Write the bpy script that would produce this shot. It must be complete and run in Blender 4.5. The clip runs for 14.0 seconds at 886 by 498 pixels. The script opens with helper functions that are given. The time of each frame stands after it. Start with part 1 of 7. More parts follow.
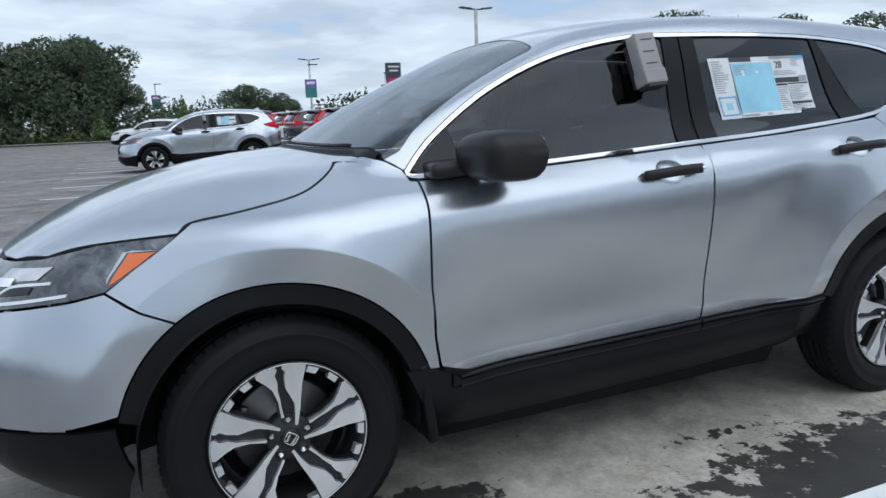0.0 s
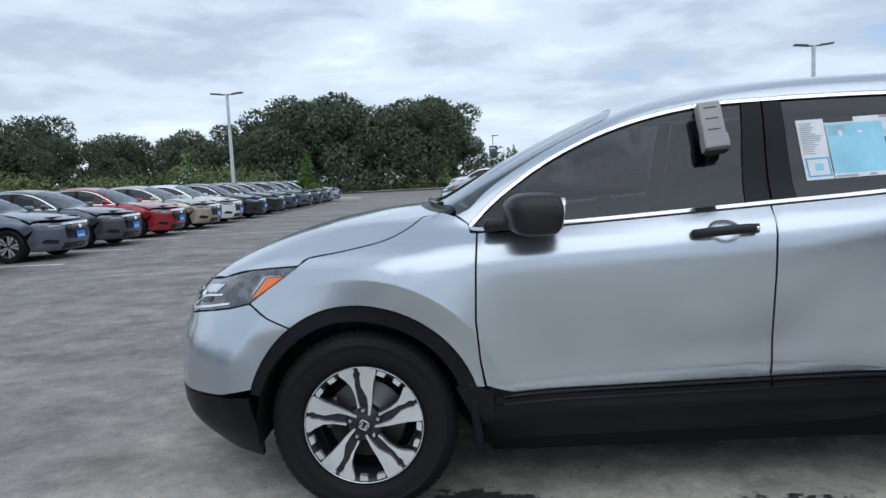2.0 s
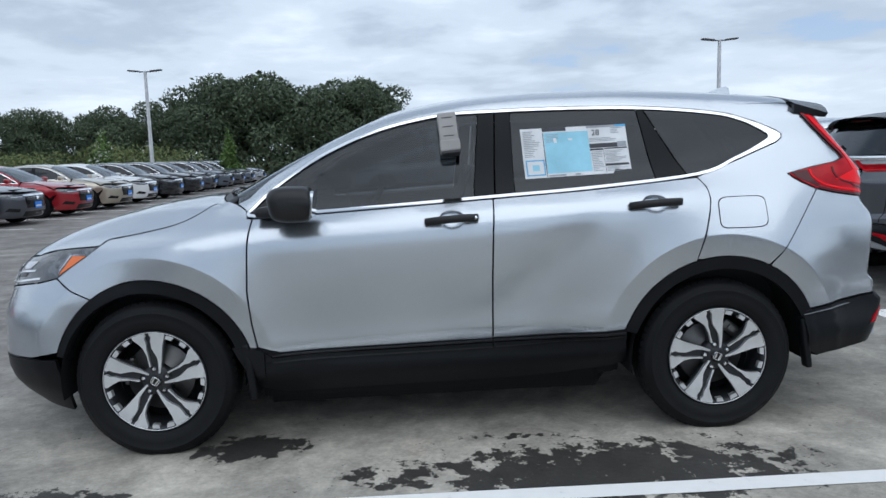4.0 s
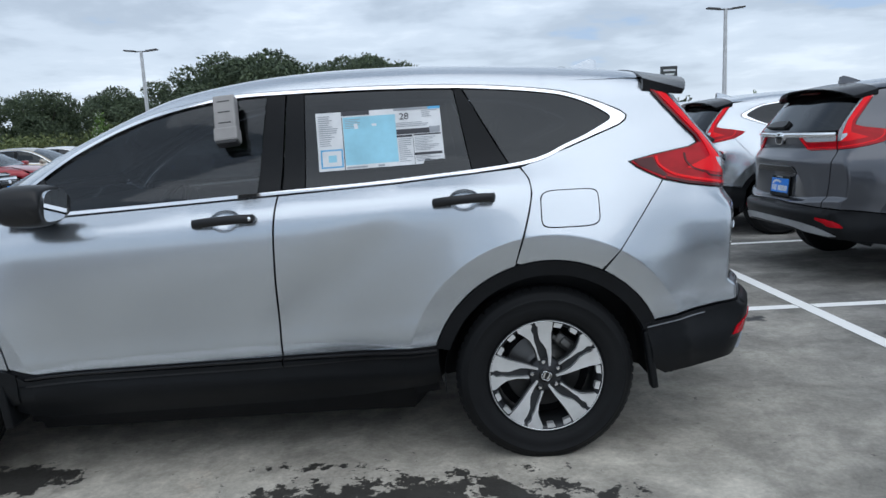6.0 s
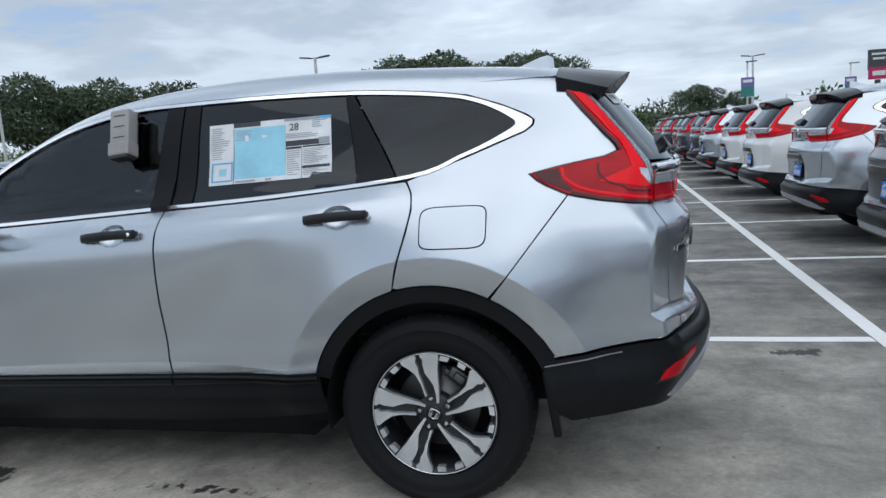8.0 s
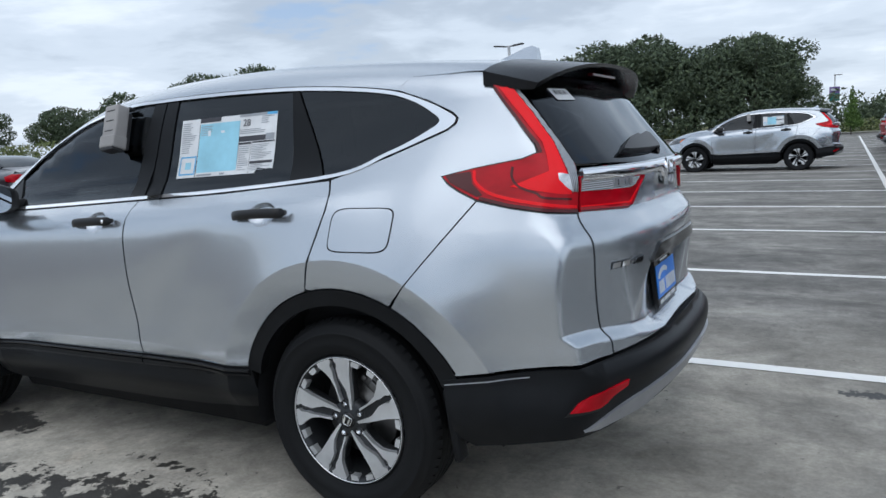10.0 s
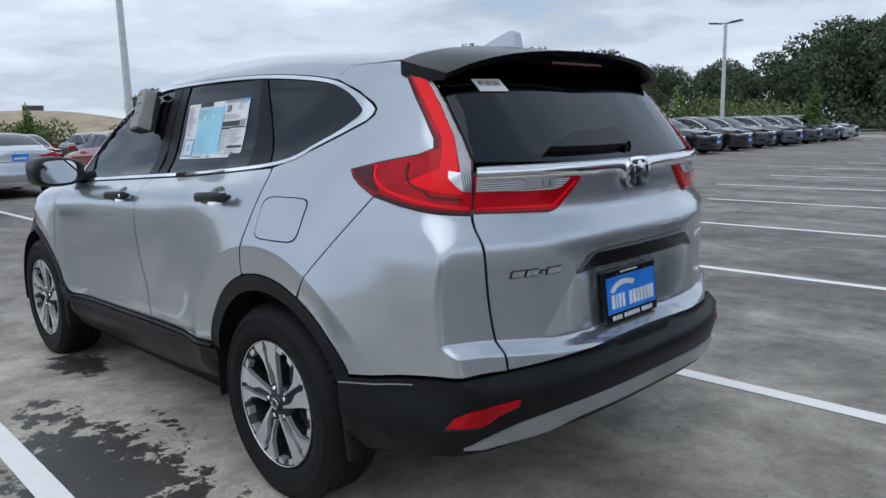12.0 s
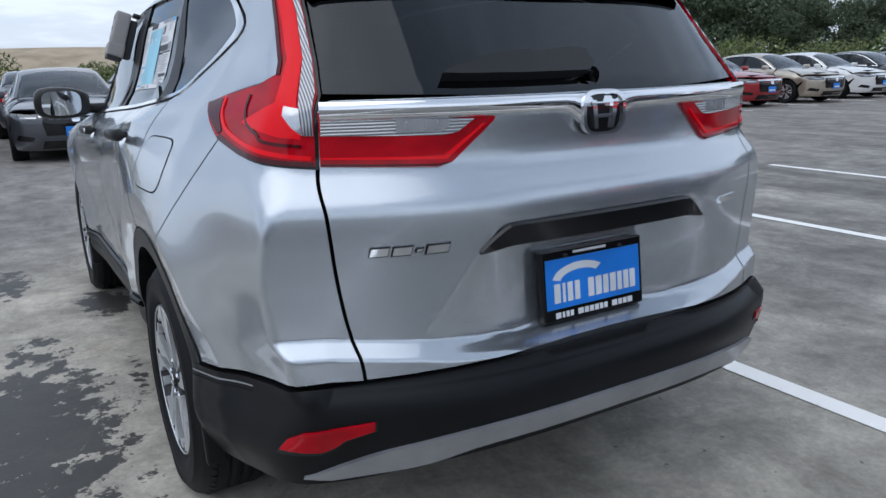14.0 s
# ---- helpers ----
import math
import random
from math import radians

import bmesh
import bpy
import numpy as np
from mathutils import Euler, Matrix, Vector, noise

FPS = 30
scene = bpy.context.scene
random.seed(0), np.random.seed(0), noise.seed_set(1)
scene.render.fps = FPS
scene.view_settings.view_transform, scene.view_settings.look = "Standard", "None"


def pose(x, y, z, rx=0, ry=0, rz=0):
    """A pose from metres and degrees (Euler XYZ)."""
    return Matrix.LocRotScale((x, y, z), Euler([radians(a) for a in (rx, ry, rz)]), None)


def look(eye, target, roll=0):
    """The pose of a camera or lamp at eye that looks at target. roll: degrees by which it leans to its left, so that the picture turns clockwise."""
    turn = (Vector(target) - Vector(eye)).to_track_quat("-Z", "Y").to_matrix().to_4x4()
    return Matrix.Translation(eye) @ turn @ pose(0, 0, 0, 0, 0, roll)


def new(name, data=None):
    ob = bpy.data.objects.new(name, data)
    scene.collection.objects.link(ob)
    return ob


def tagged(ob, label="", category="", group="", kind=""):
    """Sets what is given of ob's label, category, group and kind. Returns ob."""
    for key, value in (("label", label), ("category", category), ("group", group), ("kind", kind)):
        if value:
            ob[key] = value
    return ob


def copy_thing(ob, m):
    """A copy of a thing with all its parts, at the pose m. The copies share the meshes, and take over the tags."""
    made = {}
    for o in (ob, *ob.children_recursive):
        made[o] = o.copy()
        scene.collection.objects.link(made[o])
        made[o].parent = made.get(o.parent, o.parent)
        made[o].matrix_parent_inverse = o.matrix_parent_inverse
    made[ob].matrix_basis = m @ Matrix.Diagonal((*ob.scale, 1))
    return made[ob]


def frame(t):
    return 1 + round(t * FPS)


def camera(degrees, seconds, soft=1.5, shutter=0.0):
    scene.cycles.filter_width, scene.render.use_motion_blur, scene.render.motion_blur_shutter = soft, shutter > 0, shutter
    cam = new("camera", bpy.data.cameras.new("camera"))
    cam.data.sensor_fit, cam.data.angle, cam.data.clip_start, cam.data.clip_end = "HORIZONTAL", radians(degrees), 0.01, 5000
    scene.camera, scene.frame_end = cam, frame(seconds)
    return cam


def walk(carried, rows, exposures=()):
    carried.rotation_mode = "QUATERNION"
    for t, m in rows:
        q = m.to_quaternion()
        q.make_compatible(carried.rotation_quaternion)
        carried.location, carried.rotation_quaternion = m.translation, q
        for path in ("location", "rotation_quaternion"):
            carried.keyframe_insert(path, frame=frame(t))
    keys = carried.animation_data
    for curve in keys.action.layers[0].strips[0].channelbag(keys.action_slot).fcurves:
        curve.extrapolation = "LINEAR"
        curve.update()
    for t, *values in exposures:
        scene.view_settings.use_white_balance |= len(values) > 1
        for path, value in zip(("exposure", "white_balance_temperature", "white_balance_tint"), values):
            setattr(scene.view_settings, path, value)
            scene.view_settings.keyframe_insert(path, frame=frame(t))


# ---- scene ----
cam = camera(62.7, 14.0)
PATH = [
    (0, (-0.36, -2.054, 1.287), (0.414, -0.246, 0.923), -2.2),
    (0.5, (-0.09, -2.157, 1.278), (0.364, -0.238, 0.942), -1.3),
    (1, (0.154, -2.271, 1.294), (0.435, -0.315, 0.987), -1.2),
    (1.5, (0.362, -2.515, 1.299), (0.32, -0.534, 1.024), -1.1),
    (2, (0.465, -2.756, 1.315), (0.381, -0.768, 1.113), -2.8),
    (2.5, (0.534, -3.041, 1.299), (0.427, -1.068, 0.991), -1.0),
    (3, (0.723, -3.22, 1.313), (0.686, -1.234, 1.074), -1.5),
    (3.5, (1.014, -3.322, 1.334), (1.06, -1.336, 1.104), -0.7),
    (3.6, (1.051, -3.339, 1.343), (1.143, -1.355, 1.108), -1.8),
    (6, (2.214, -2.866, 1.366), (2.244, -0.891, 1.047), -2.6),
    (6.5, (2.447, -2.748, 1.359), (2.475, -0.77, 1.063), -3.7),
    (7, (2.8, -2.752, 1.37), (2.569, -0.787, 1.073), -3.5),
    (7.5, (3.058, -2.644, 1.354), (2.708, -0.696, 1.07), -4.5),
    (8, (3.317, -2.477, 1.356), (2.864, -0.552, 1.055), -3.6),
    (8.2, (3.414, -2.431, 1.353), (2.915, -0.516, 1.067), -3.8),
    (10.3, (4.358, -1.918, 1.338), (3.253, -0.288, 0.989), -1.6),
    (10.5, (4.464, -1.872, 1.348), (3.281, -0.306, 0.965), -1.3),
    (11, (4.655, -1.693, 1.338), (3.46, -0.125, 0.998), -2.1),
    (11.5, (4.788, -1.475, 1.348), (3.511, 0.025, 1.003), -1.2),
    (12, (4.917, -1.318, 1.342), (3.506, 0.059, 1.008), -1.5),
    (12.5, (5.036, -1.16, 1.328), (3.504, 0.064, 0.936), -1.7),
    (13, (4.985, -0.871, 1.291), (3.447, 0.326, 0.843), -1.4),
    (13.5, (4.937, -0.614, 1.269), (3.357, 0.503, 0.763), -2.0),
    (14, (4.929, -0.332, 1.284), (3.256, 0.651, 0.798), -1.5),
]
walk(cam, [(t, look(eye, target, roll)) for t, eye, target, roll in PATH], [(0.0, 0.11, 6210, 10), (1.2, 0.18, 6220, 10), (3.7, 0.12, 6240, 10), (8.0, 0.06, 6320, 10), (10.5, 0.11, 6370, 11), (12.4, 0.0, 6350, 12), (13.2, 0.15, 6310, 12.5), (14.0, 0.14, 6250, 13)])

# ---- world, sun, exposure ----
world = bpy.data.worlds.new("overcast_sky")
scene.world = world
world.use_nodes = True
wn, wl = world.node_tree.nodes, world.node_tree.links
wn.clear()
w_out = wn.new("ShaderNodeOutputWorld")
w_bg = wn.new("ShaderNodeBackground")
w_sky = wn.new("ShaderNodeTexSky")
w_sky.sky_type, w_sky.sun_disc = "NISHITA", False
SUN_EL, SUN_ROT = 62, 200
w_sky.sun_elevation, w_sky.sun_rotation = radians(SUN_EL), radians(SUN_ROT)
w_co = wn.new("ShaderNodeTexCoord")
w_sep = wn.new("ShaderNodeSeparateXYZ")
wl.new(w_co.outputs["Generated"], w_sep.inputs[0])


def wmath(op, a, b=None, clamp=False):
    n = wn.new("ShaderNodeMath")
    n.operation, n.use_clamp = op, clamp
    for i, v in enumerate((a, b)):
        if v is None:
            continue
        if isinstance(v, (int, float)):
            n.inputs[i].default_value = v
        else:
            wl.new(v, n.inputs[i])
    return n.outputs[0]


# cloud deck: the direction laid onto a flat layer overhead
w_h = wmath("MAXIMUM", w_sep.outputs[2], 0.0)
w_den = wmath("ADD", w_h, 0.14)
w_vec = wn.new("ShaderNodeCombineXYZ")
wl.new(wmath("DIVIDE", w_sep.outputs[0], w_den), w_vec.inputs[0])
wl.new(wmath("DIVIDE", w_sep.outputs[1], w_den), w_vec.inputs[1])


def wnoise(scale, detail, rough, dist=0.0):
    n = wn.new("ShaderNodeTexNoise")
    n.inputs["Scale"].default_value, n.inputs["Detail"].default_value = scale, detail
    n.inputs["Roughness"].default_value, n.inputs["Distortion"].default_value = rough, dist
    wl.new(w_vec.outputs[0], n.inputs["Vector"])
    return n.outputs["Fac"]


w_cloud = wmath("ADD", wmath("MULTIPLY", wnoise(0.55, 6, 0.52, 0.3), 0.62), wmath("MULTIPLY", wnoise(1.7, 8, 0.55, 0.2), 0.38))
w_ramp = wn.new("ShaderNodeValToRGB")
w_ramp.color_ramp.interpolation = "EASE"
els = w_ramp.color_ramp.elements
els[0].position, els[0].color = 0.37, (0.25, 0.39, 0.60, 1)
els[1].position, els[1].color = 0.61, (0.84, 0.92, 1.0, 1)
els.new(0.42).color = (0.37, 0.44, 0.53, 1)
els.new(0.51).color = (0.58, 0.665, 0.765, 1)
wl.new(w_cloud, w_ramp.inputs[0])
w_low = wn.new("ShaderNodeMix")
w_low.data_type = "RGBA"
wl.new(wmath("MULTIPLY", wmath("SUBTRACT", 0.30, w_h, True), 2.0, True), w_low.inputs["Factor"])
wl.new(w_ramp.outputs[0], w_low.inputs["A"])
w_low.inputs["B"].default_value = (0.62, 0.70, 0.79, 1)
w_mul = wn.new("ShaderNodeMix")
w_mul.data_type, w_mul.blend_type = "RGBA", "MIX"
w_mul.inputs["Factor"].default_value = 0.92
w_sc = wn.new("ShaderNodeVectorMath")
w_sc.operation = "SCALE"
w_sc.inputs["Scale"].default_value = 0.10
wl.new(w_sky.outputs[0], w_sc.inputs[0])
wl.new(w_sc.outputs[0], w_mul.inputs["A"])
wl.new(w_low.outputs["Result"], w_mul.inputs["B"])
wl.new(w_mul.outputs["Result"], w_bg.inputs["Color"])
w_bg.inputs["Strength"].default_value = 1.12
wl.new(w_bg.outputs[0], w_out.inputs[0])

sun = new("sun", bpy.data.lights.new("sun", "SUN"))
sun.data.energy, sun.data.angle, sun.data.color = 0.72, radians(75), (1, 0.985, 0.96)
sun.matrix_basis = look((0, 0, 30), (0 - 10 * math.sin(radians(SUN_ROT)) * -1, 10 * math.cos(radians(SUN_ROT)) * -1, 30 - 19))


# ---- materials ----
class Mat:
    """A node material with a principled shader and a few shorthands."""

    def __init__(self, name, base=(0.5, 0.5, 0.5), rough=0.5, metal=0.0, spec=0.5, **more):
        self.m = bpy.data.materials.new(name)
        self.m.use_nodes = True
        self.n, self.l = self.m.node_tree.nodes, self.m.node_tree.links
        self.p = self.n["Principled BSDF"]
        self.p.inputs["Base Color"].default_value = (*base, 1)
        self.p.inputs["Roughness"].default_value = rough
        self.p.inputs["Metallic"].default_value = metal
        self.p.inputs["Specular IOR Level"].default_value = spec
        for k, v in more.items():
            self.p.inputs[k.replace("_", " ")].default_value = v
        self.co = None

    def coord(self, which="Object"):
        if self.co is None:
            self.co = self.n.new("ShaderNodeTexCoord")
        return self.co.outputs[which]

    def noise(self, scale, detail=4, rough=0.55, dist=0.0, stretch=None, which="Object"):
        n = self.n.new("ShaderNodeTexNoise")
        n.inputs["Scale"].default_value, n.inputs["Detail"].default_value = scale, detail
        n.inputs["Roughness"].default_value, n.inputs["Distortion"].default_value = rough, dist
        v = self.coord(which)
        if stretch:
            mp = self.n.new("ShaderNodeMapping")
            mp.inputs["Scale"].default_value = stretch
            self.l.new(v, mp.inputs["Vector"])
            v = mp.outputs[0]
        self.l.new(v, n.inputs["Vector"])
        return n.outputs["Fac"]

    def ramp(self, fac, stops):
        r = self.n.new("ShaderNodeValToRGB")
        e = r.color_ramp.elements
        e[0].position, e[1].position = stops[0][0], stops[-1][0]
        full = [(p, (*c, 1) if isinstance(c, tuple) else (c, c, c, 1)) for p, c in stops]
        e[0].color, e[1].color = full[0][1], full[-1][1]
        for p, c in full[1:-1]:
            e.new(p).color = c
        self.l.new(fac, r.inputs[0])
        return r.outputs[0]

    def mix(self, fac, a, b, mode="MIX"):
        m = self.n.new("ShaderNodeMix")
        m.data_type, m.blend_type = "RGBA", mode
        for sock, v in (("Factor", fac), ("A", a), ("B", b)):
            if isinstance(v, (int, float)):
                m.inputs[sock].default_value = v
            elif isinstance(v, tuple):
                m.inputs[sock].default_value = (*v, 1)
            else:
                self.l.new(v, m.inputs[sock])
        return m.outputs["Result"]

    def bump(self, fac, strength=0.2, dist=0.01):
        b = self.n.new("ShaderNodeBump")
        b.inputs["Strength"].default_value, b.inputs["Distance"].default_value = strength, dist
        self.l.new(fac, b.inputs["Height"])
        self.l.new(b.outputs[0], self.p.inputs["Normal"])

    def to(self, sock, out):
        self.l.new(out, self.p.inputs[sock])
        return self


def paint(name, col, metal=0.75, rough=0.32):
    k = Mat(name, col, rough, metal, 0.5, Coat_Weight=1.0, Coat_Roughness=0.06)
    f = k.noise(1.1, 1, 0.4)
    lo, hi = tuple(c * 0.97 for c in col), tuple(min(1, c * 1.03) for c in col)
    k.to("Base Color", k.ramp(f, [(0.2, lo), (0.8, hi)]))
    return k.m


M_silver = paint("silver_paint", (0.54, 0.578, 0.622), 0.86, 0.27)
M_white = paint("white_paint", (0.78, 0.78, 0.77), 0.0, 0.25)
M_dgrey = paint("dark_grey_paint", (0.085, 0.09, 0.105), 0.6, 0.3)
M_black = paint("black_paint", (0.012, 0.014, 0.018), 0.2, 0.25)
M_red = paint("red_paint", (0.35, 0.012, 0.02), 0.35, 0.28)
M_champ = paint("champagne_paint", (0.52, 0.46, 0.37), 0.7, 0.3)
M_steel = paint("steel_blue_paint", (0.13, 0.155, 0.19), 0.65, 0.3)


def plain(name, base, rough, metal=0.0, spec=0.5, grain=0.0, gscale=400, **more):
    k = Mat(name, base, rough, metal, spec, **more)
    f = k.noise(7, 5, 0.6)
    k.to("Base Color", k.ramp(f, [(0.3, tuple(c * 0.85 for c in base)), (0.7, tuple(min(1, c * 1.12) for c in base))]))
    if grain:
        k.bump(k.noise(gscale, 2), grain, 0.002)
    return k.m


M_clad = plain("black_cladding", (0.0090, 0.0098, 0.0112), 0.36, 0.0, 0.16, grain=0.10, gscale=900)
M_gloss = plain("gloss_black_trim", (0.008, 0.008, 0.009), 0.12)
M_rub = plain("tyre_rubber", (0.0085, 0.009, 0.0100), 0.62, 0.0, 0.2, grain=0.15)
M_dark = plain("dark_cavity", (0.010, 0.0105, 0.012), 0.8, 0.0, 0.2)
M_chrome = Mat("chrome", (0.92, 0.93, 0.95), 0.06, 1.0).m
M_alu = plain("machined_alloy", (0.80, 0.81, 0.82), 0.34, 0.75)
M_alud = plain("dark_alloy", (0.03, 0.032, 0.035), 0.4, 0.4)
M_iron = plain("brake_iron", (0.15, 0.148, 0.145), 0.42, 0.8)
M_satin = plain("satin_silver_plastic", (0.36, 0.37, 0.39), 0.33, 0.5)
M_cloth = plain("dark_grey_cloth", (0.05, 0.05, 0.054), 0.9, grain=0.3)
k = Mat("red_lens", (0.45, 0.003, 0.007), 0.06, 0.0, 0.25)
k.to("Base Color", k.ramp(k.noise(9, 2, 0.5, 0.2, (1, 1, 2.2)), [(0.3, (0.34, 0.002, 0.008)), (0.7, (0.54, 0.004, 0.014))]))
M_redl = k.m
M_redb = Mat("bright_red_guide", (0.92, 0.008, 0.016), 0.08, 0.0, 0.2).m
M_redd = Mat("dark_red_lens", (0.07, 0.0015, 0.004), 0.07, 0.0, 0.4).m
M_amber = Mat("amber_lens", (0.85, 0.17, 0.02), 0.12, 0.0, 0.6, Coat_Weight=1.0).m
M_clear = Mat("clear_lamp_insert", (0.62, 0.62, 0.64), 0.15, 0.85).m
M_drl = Mat("white_lamp_strip", (0.85, 0.87, 0.9), 0.2, 0.0, 0.6, Coat_Weight=1.0).m
k = Mat("ribbed_clear_lens", (0.4, 0.4, 0.42), 0.12, 0.6, 0.6, Coat_Weight=1.0)
wv = k.n.new("ShaderNodeTexWave")
wv.bands_direction = "Z"
wv.inputs["Scale"].default_value, wv.inputs["Distortion"].default_value = 46, 0.4
k.l.new(k.coord("Object"), wv.inputs["Vector"])
k.to("Base Color", k.ramp(wv.outputs["Fac"], [(0.2, (0.24, 0.24, 0.25)), (0.8, (0.60, 0.61, 0.63))]))
k.bump(wv.outputs["Fac"], 0.5, 0.004)
M_rib = k.m
k = Mat("ribbed_side_strip", (0.4, 0.4, 0.42), 0.15, 0.6, 0.6, Coat_Weight=1.0)
wv = k.n.new("ShaderNodeTexWave")
wv.bands_direction = "Y"
wv.inputs["Scale"].default_value, wv.inputs["Distortion"].default_value = 55, 0.2
k.l.new(k.coord("Object"), wv.inputs["Vector"])
k.to("Base Color", k.ramp(wv.outputs["Fac"], [(0.2, (0.12, 0.12, 0.13)), (0.8, (0.46, 0.47, 0.50))]))
k.bump(wv.outputs["Fac"], 0.4, 0.002)
M_ribv = k.m
M_spoil = plain("dark_gloss_spoiler", (0.005, 0.0052, 0.006), 0.22, 0.0, 0.25)
M_satb = plain("satin_black_plastic", (0.012, 0.012, 0.013), 0.38, 0.0, 0.4)
k = Mat("clear_head_lamp", (0.2, 0.21, 0.22), 0.16, 0.55, 0.6, Coat_Weight=1.0, Coat_Roughness=0.02)
k.to("Base Color", k.ramp(k.noise(16, 3, 0.6, 1.2), [(0.35, (0.06, 0.064, 0.07)), (0.55, (0.13, 0.136, 0.145)), (0.75, (0.26, 0.268, 0.28))]))
M_lampb = k.m
M_paper = plain("white_paper", (0.78, 0.79, 0.8), 0.6)
M_blue_p = plain("pale_blue_print", (0.33, 0.66, 0.80), 0.6)
M_ink = plain("dark_print", (0.05, 0.05, 0.06), 0.6)
M_greyink = plain("grey_print", (0.35, 0.37, 0.4), 0.6)
M_cyan = plain("blue_print", (0.10, 0.42, 0.72), 0.5)
M_plateb = plain("blue_plate", (0.02, 0.235, 0.82), 0.3)
M_platew = plain("white_plate_print", (0.8, 0.82, 0.85), 0.4)
M_boxg = plain("grey_box_plastic", (0.34, 0.325, 0.315), 0.55, grain=0.2)
M_mirror = Mat("mirror_glass", (0.62, 0.66, 0.70), 0.02, 1.0).m
M_boxd = plain("dark_box_plastic", (0.03, 0.03, 0.032), 0.5)


def glass(name, tint, thru, ior=1.55):
    """A tinted pane: sharp reflection over a dark see-through sheet."""
    m = bpy.data.materials.new(name)
    m.use_nodes = True
    n, l = m.node_tree.nodes, m.node_tree.links
    n.clear()
    out, mixn = n.new("ShaderNodeOutputMaterial"), n.new("ShaderNodeMixShader")
    tr, gl, fr = n.new("ShaderNodeBsdfTransparent"), n.new("ShaderNodeBsdfGlossy"), n.new("ShaderNodeFresnel")
    tr.inputs[0].default_value = (*(c * thru for c in tint), 1)
    gl.inputs["Roughness"].default_value = 0.02
    gl.inputs["Color"].default_value = (0.9, 0.95, 1.0, 1)
    fr.inputs[0].default_value = ior
    l.new(fr.outputs[0], mixn.inputs[0])
    l.new(tr.outputs[0], mixn.inputs[1])
    l.new(gl.outputs[0], mixn.inputs[2])
    l.new(mixn.outputs[0], out.inputs[0])
    return m


M_tint = glass("privacy_glass", (0.9, 0.95, 1.0), 0.03)
M_fglass = glass("front_door_glass", (0.9, 0.97, 1.0), 0.20)
M_wind = glass("windscreen_glass", (0.88, 0.97, 1.0), 0.5, 1.9)


# ---- mesh helpers ----
def put(name, bm, mat, parent=None, label="", smooth=True, normals=None):
    me = bpy.data.meshes.new(name)
    bm.to_mesh(me)
    bm.free()
    me.materials.append(mat)
    if smooth:
        me.shade_smooth()
    ob = new(name, me)
    if parent is not None:
        ob.parent = parent
    if label:
        ob["label"] = label
    return ob


def raw(name, verts, faces, mat, parent=None, label="", smooth=True, normals=None):
    me = bpy.data.meshes.new(name)
    me.from_pydata([tuple(v) for v in verts], [], [tuple(f) for f in faces])
    me.materials.append(mat)
    if smooth:
        me.shade_smooth()
    if normals is not None:
        me.normals_split_custom_set_from_vertices([tuple(n) for n in normals])
    ob = new(name, me)
    if parent is not None:
        ob.parent = parent
    if label:
        ob["label"] = label
    return ob


def thing(name, label, category, at=None, group="", kind=""):
    ob = new(name)
    ob.empty_display_size = 0.2
    if at is not None:
        ob.matrix_basis = at
    return tagged(ob, label, category, group, kind)


def box(bm, c, s, bevel=0.0, rot=None, seg=2):
    """A bevelled box of size s about c."""
    r = bmesh.ops.create_cube(bm, size=1.0)
    vs = r["verts"]
    m = Matrix.Translation(c) @ (rot.to_matrix().to_4x4() if rot else Matrix()) @ Matrix.Diagonal((*s, 1))
    bmesh.ops.transform(bm, matrix=m, verts=vs)
    if bevel:
        es = list({e for v in vs for e in v.link_edges})
        bmesh.ops.bevel(bm, geom=es, offset=bevel, segments=seg, affect="EDGES", profile=0.6)


def boxo(name, c, s, mat, parent, bevel=0.004, label="", rot=None):
    bm = bmesh.new()
    box(bm, c, s, bevel, rot)
    return put(name, bm, mat, parent, label, smooth=False)


def lathe(prof, n=48, axis="y", m=None):
    """Verts and faces of a profile of (radius, along) spun about an axis."""
    vs, fs = [], []
    k = len(prof)
    for i in range(n):
        a = 2 * math.pi * i / n
        for r, h in prof:
            p = (r * math.cos(a), h, r * math.sin(a)) if axis == "y" else (r * math.cos(a), r * math.sin(a), h)
            vs.append(p if m is None else tuple(m @ Vector(p)))
    for i in range(n):
        j = (i + 1) % n
        for q in range(k - 1):
            fs.append((i * k + q, i * k + q + 1, j * k + q + 1, j * k + q))
    return vs, fs


def tube(pts, r, n=8, closed=False):
    """Verts and faces of a round bar along points; r may be a list."""
    vs, fs = [], []
    pts = [Vector(p) for p in pts]
    m = len(pts)
    for i, p in enumerate(pts):
        a = pts[(i - 1) % m] if closed or i else pts[0]
        b = pts[(i + 1) % m] if closed or i < m - 1 else pts[-1]
        d = (b - a).normalized()
        u = d.cross(Vector((0, 0, 1)) if abs(d.z) < 0.9 else Vector((1, 0, 0))).normalized()
        v = d.cross(u)
        rr = r[i] if isinstance(r, (list, tuple)) else r
        for q in range(n):
            w = 2 * math.pi * q / n
            vs.append(p + u * rr * math.cos(w) + v * rr * math.sin(w))
    for i in range(m if closed else m - 1):
        j = (i + 1) % m
        for q in range(n):
            s = (q + 1) % n
            fs.append((i * n + q, i * n + s, j * n + s, j * n + q))
    if not closed:
        fs.append(tuple(range(n))[::-1])
        fs.append(tuple((m - 1) * n + q for q in range(n)))
    return vs, fs


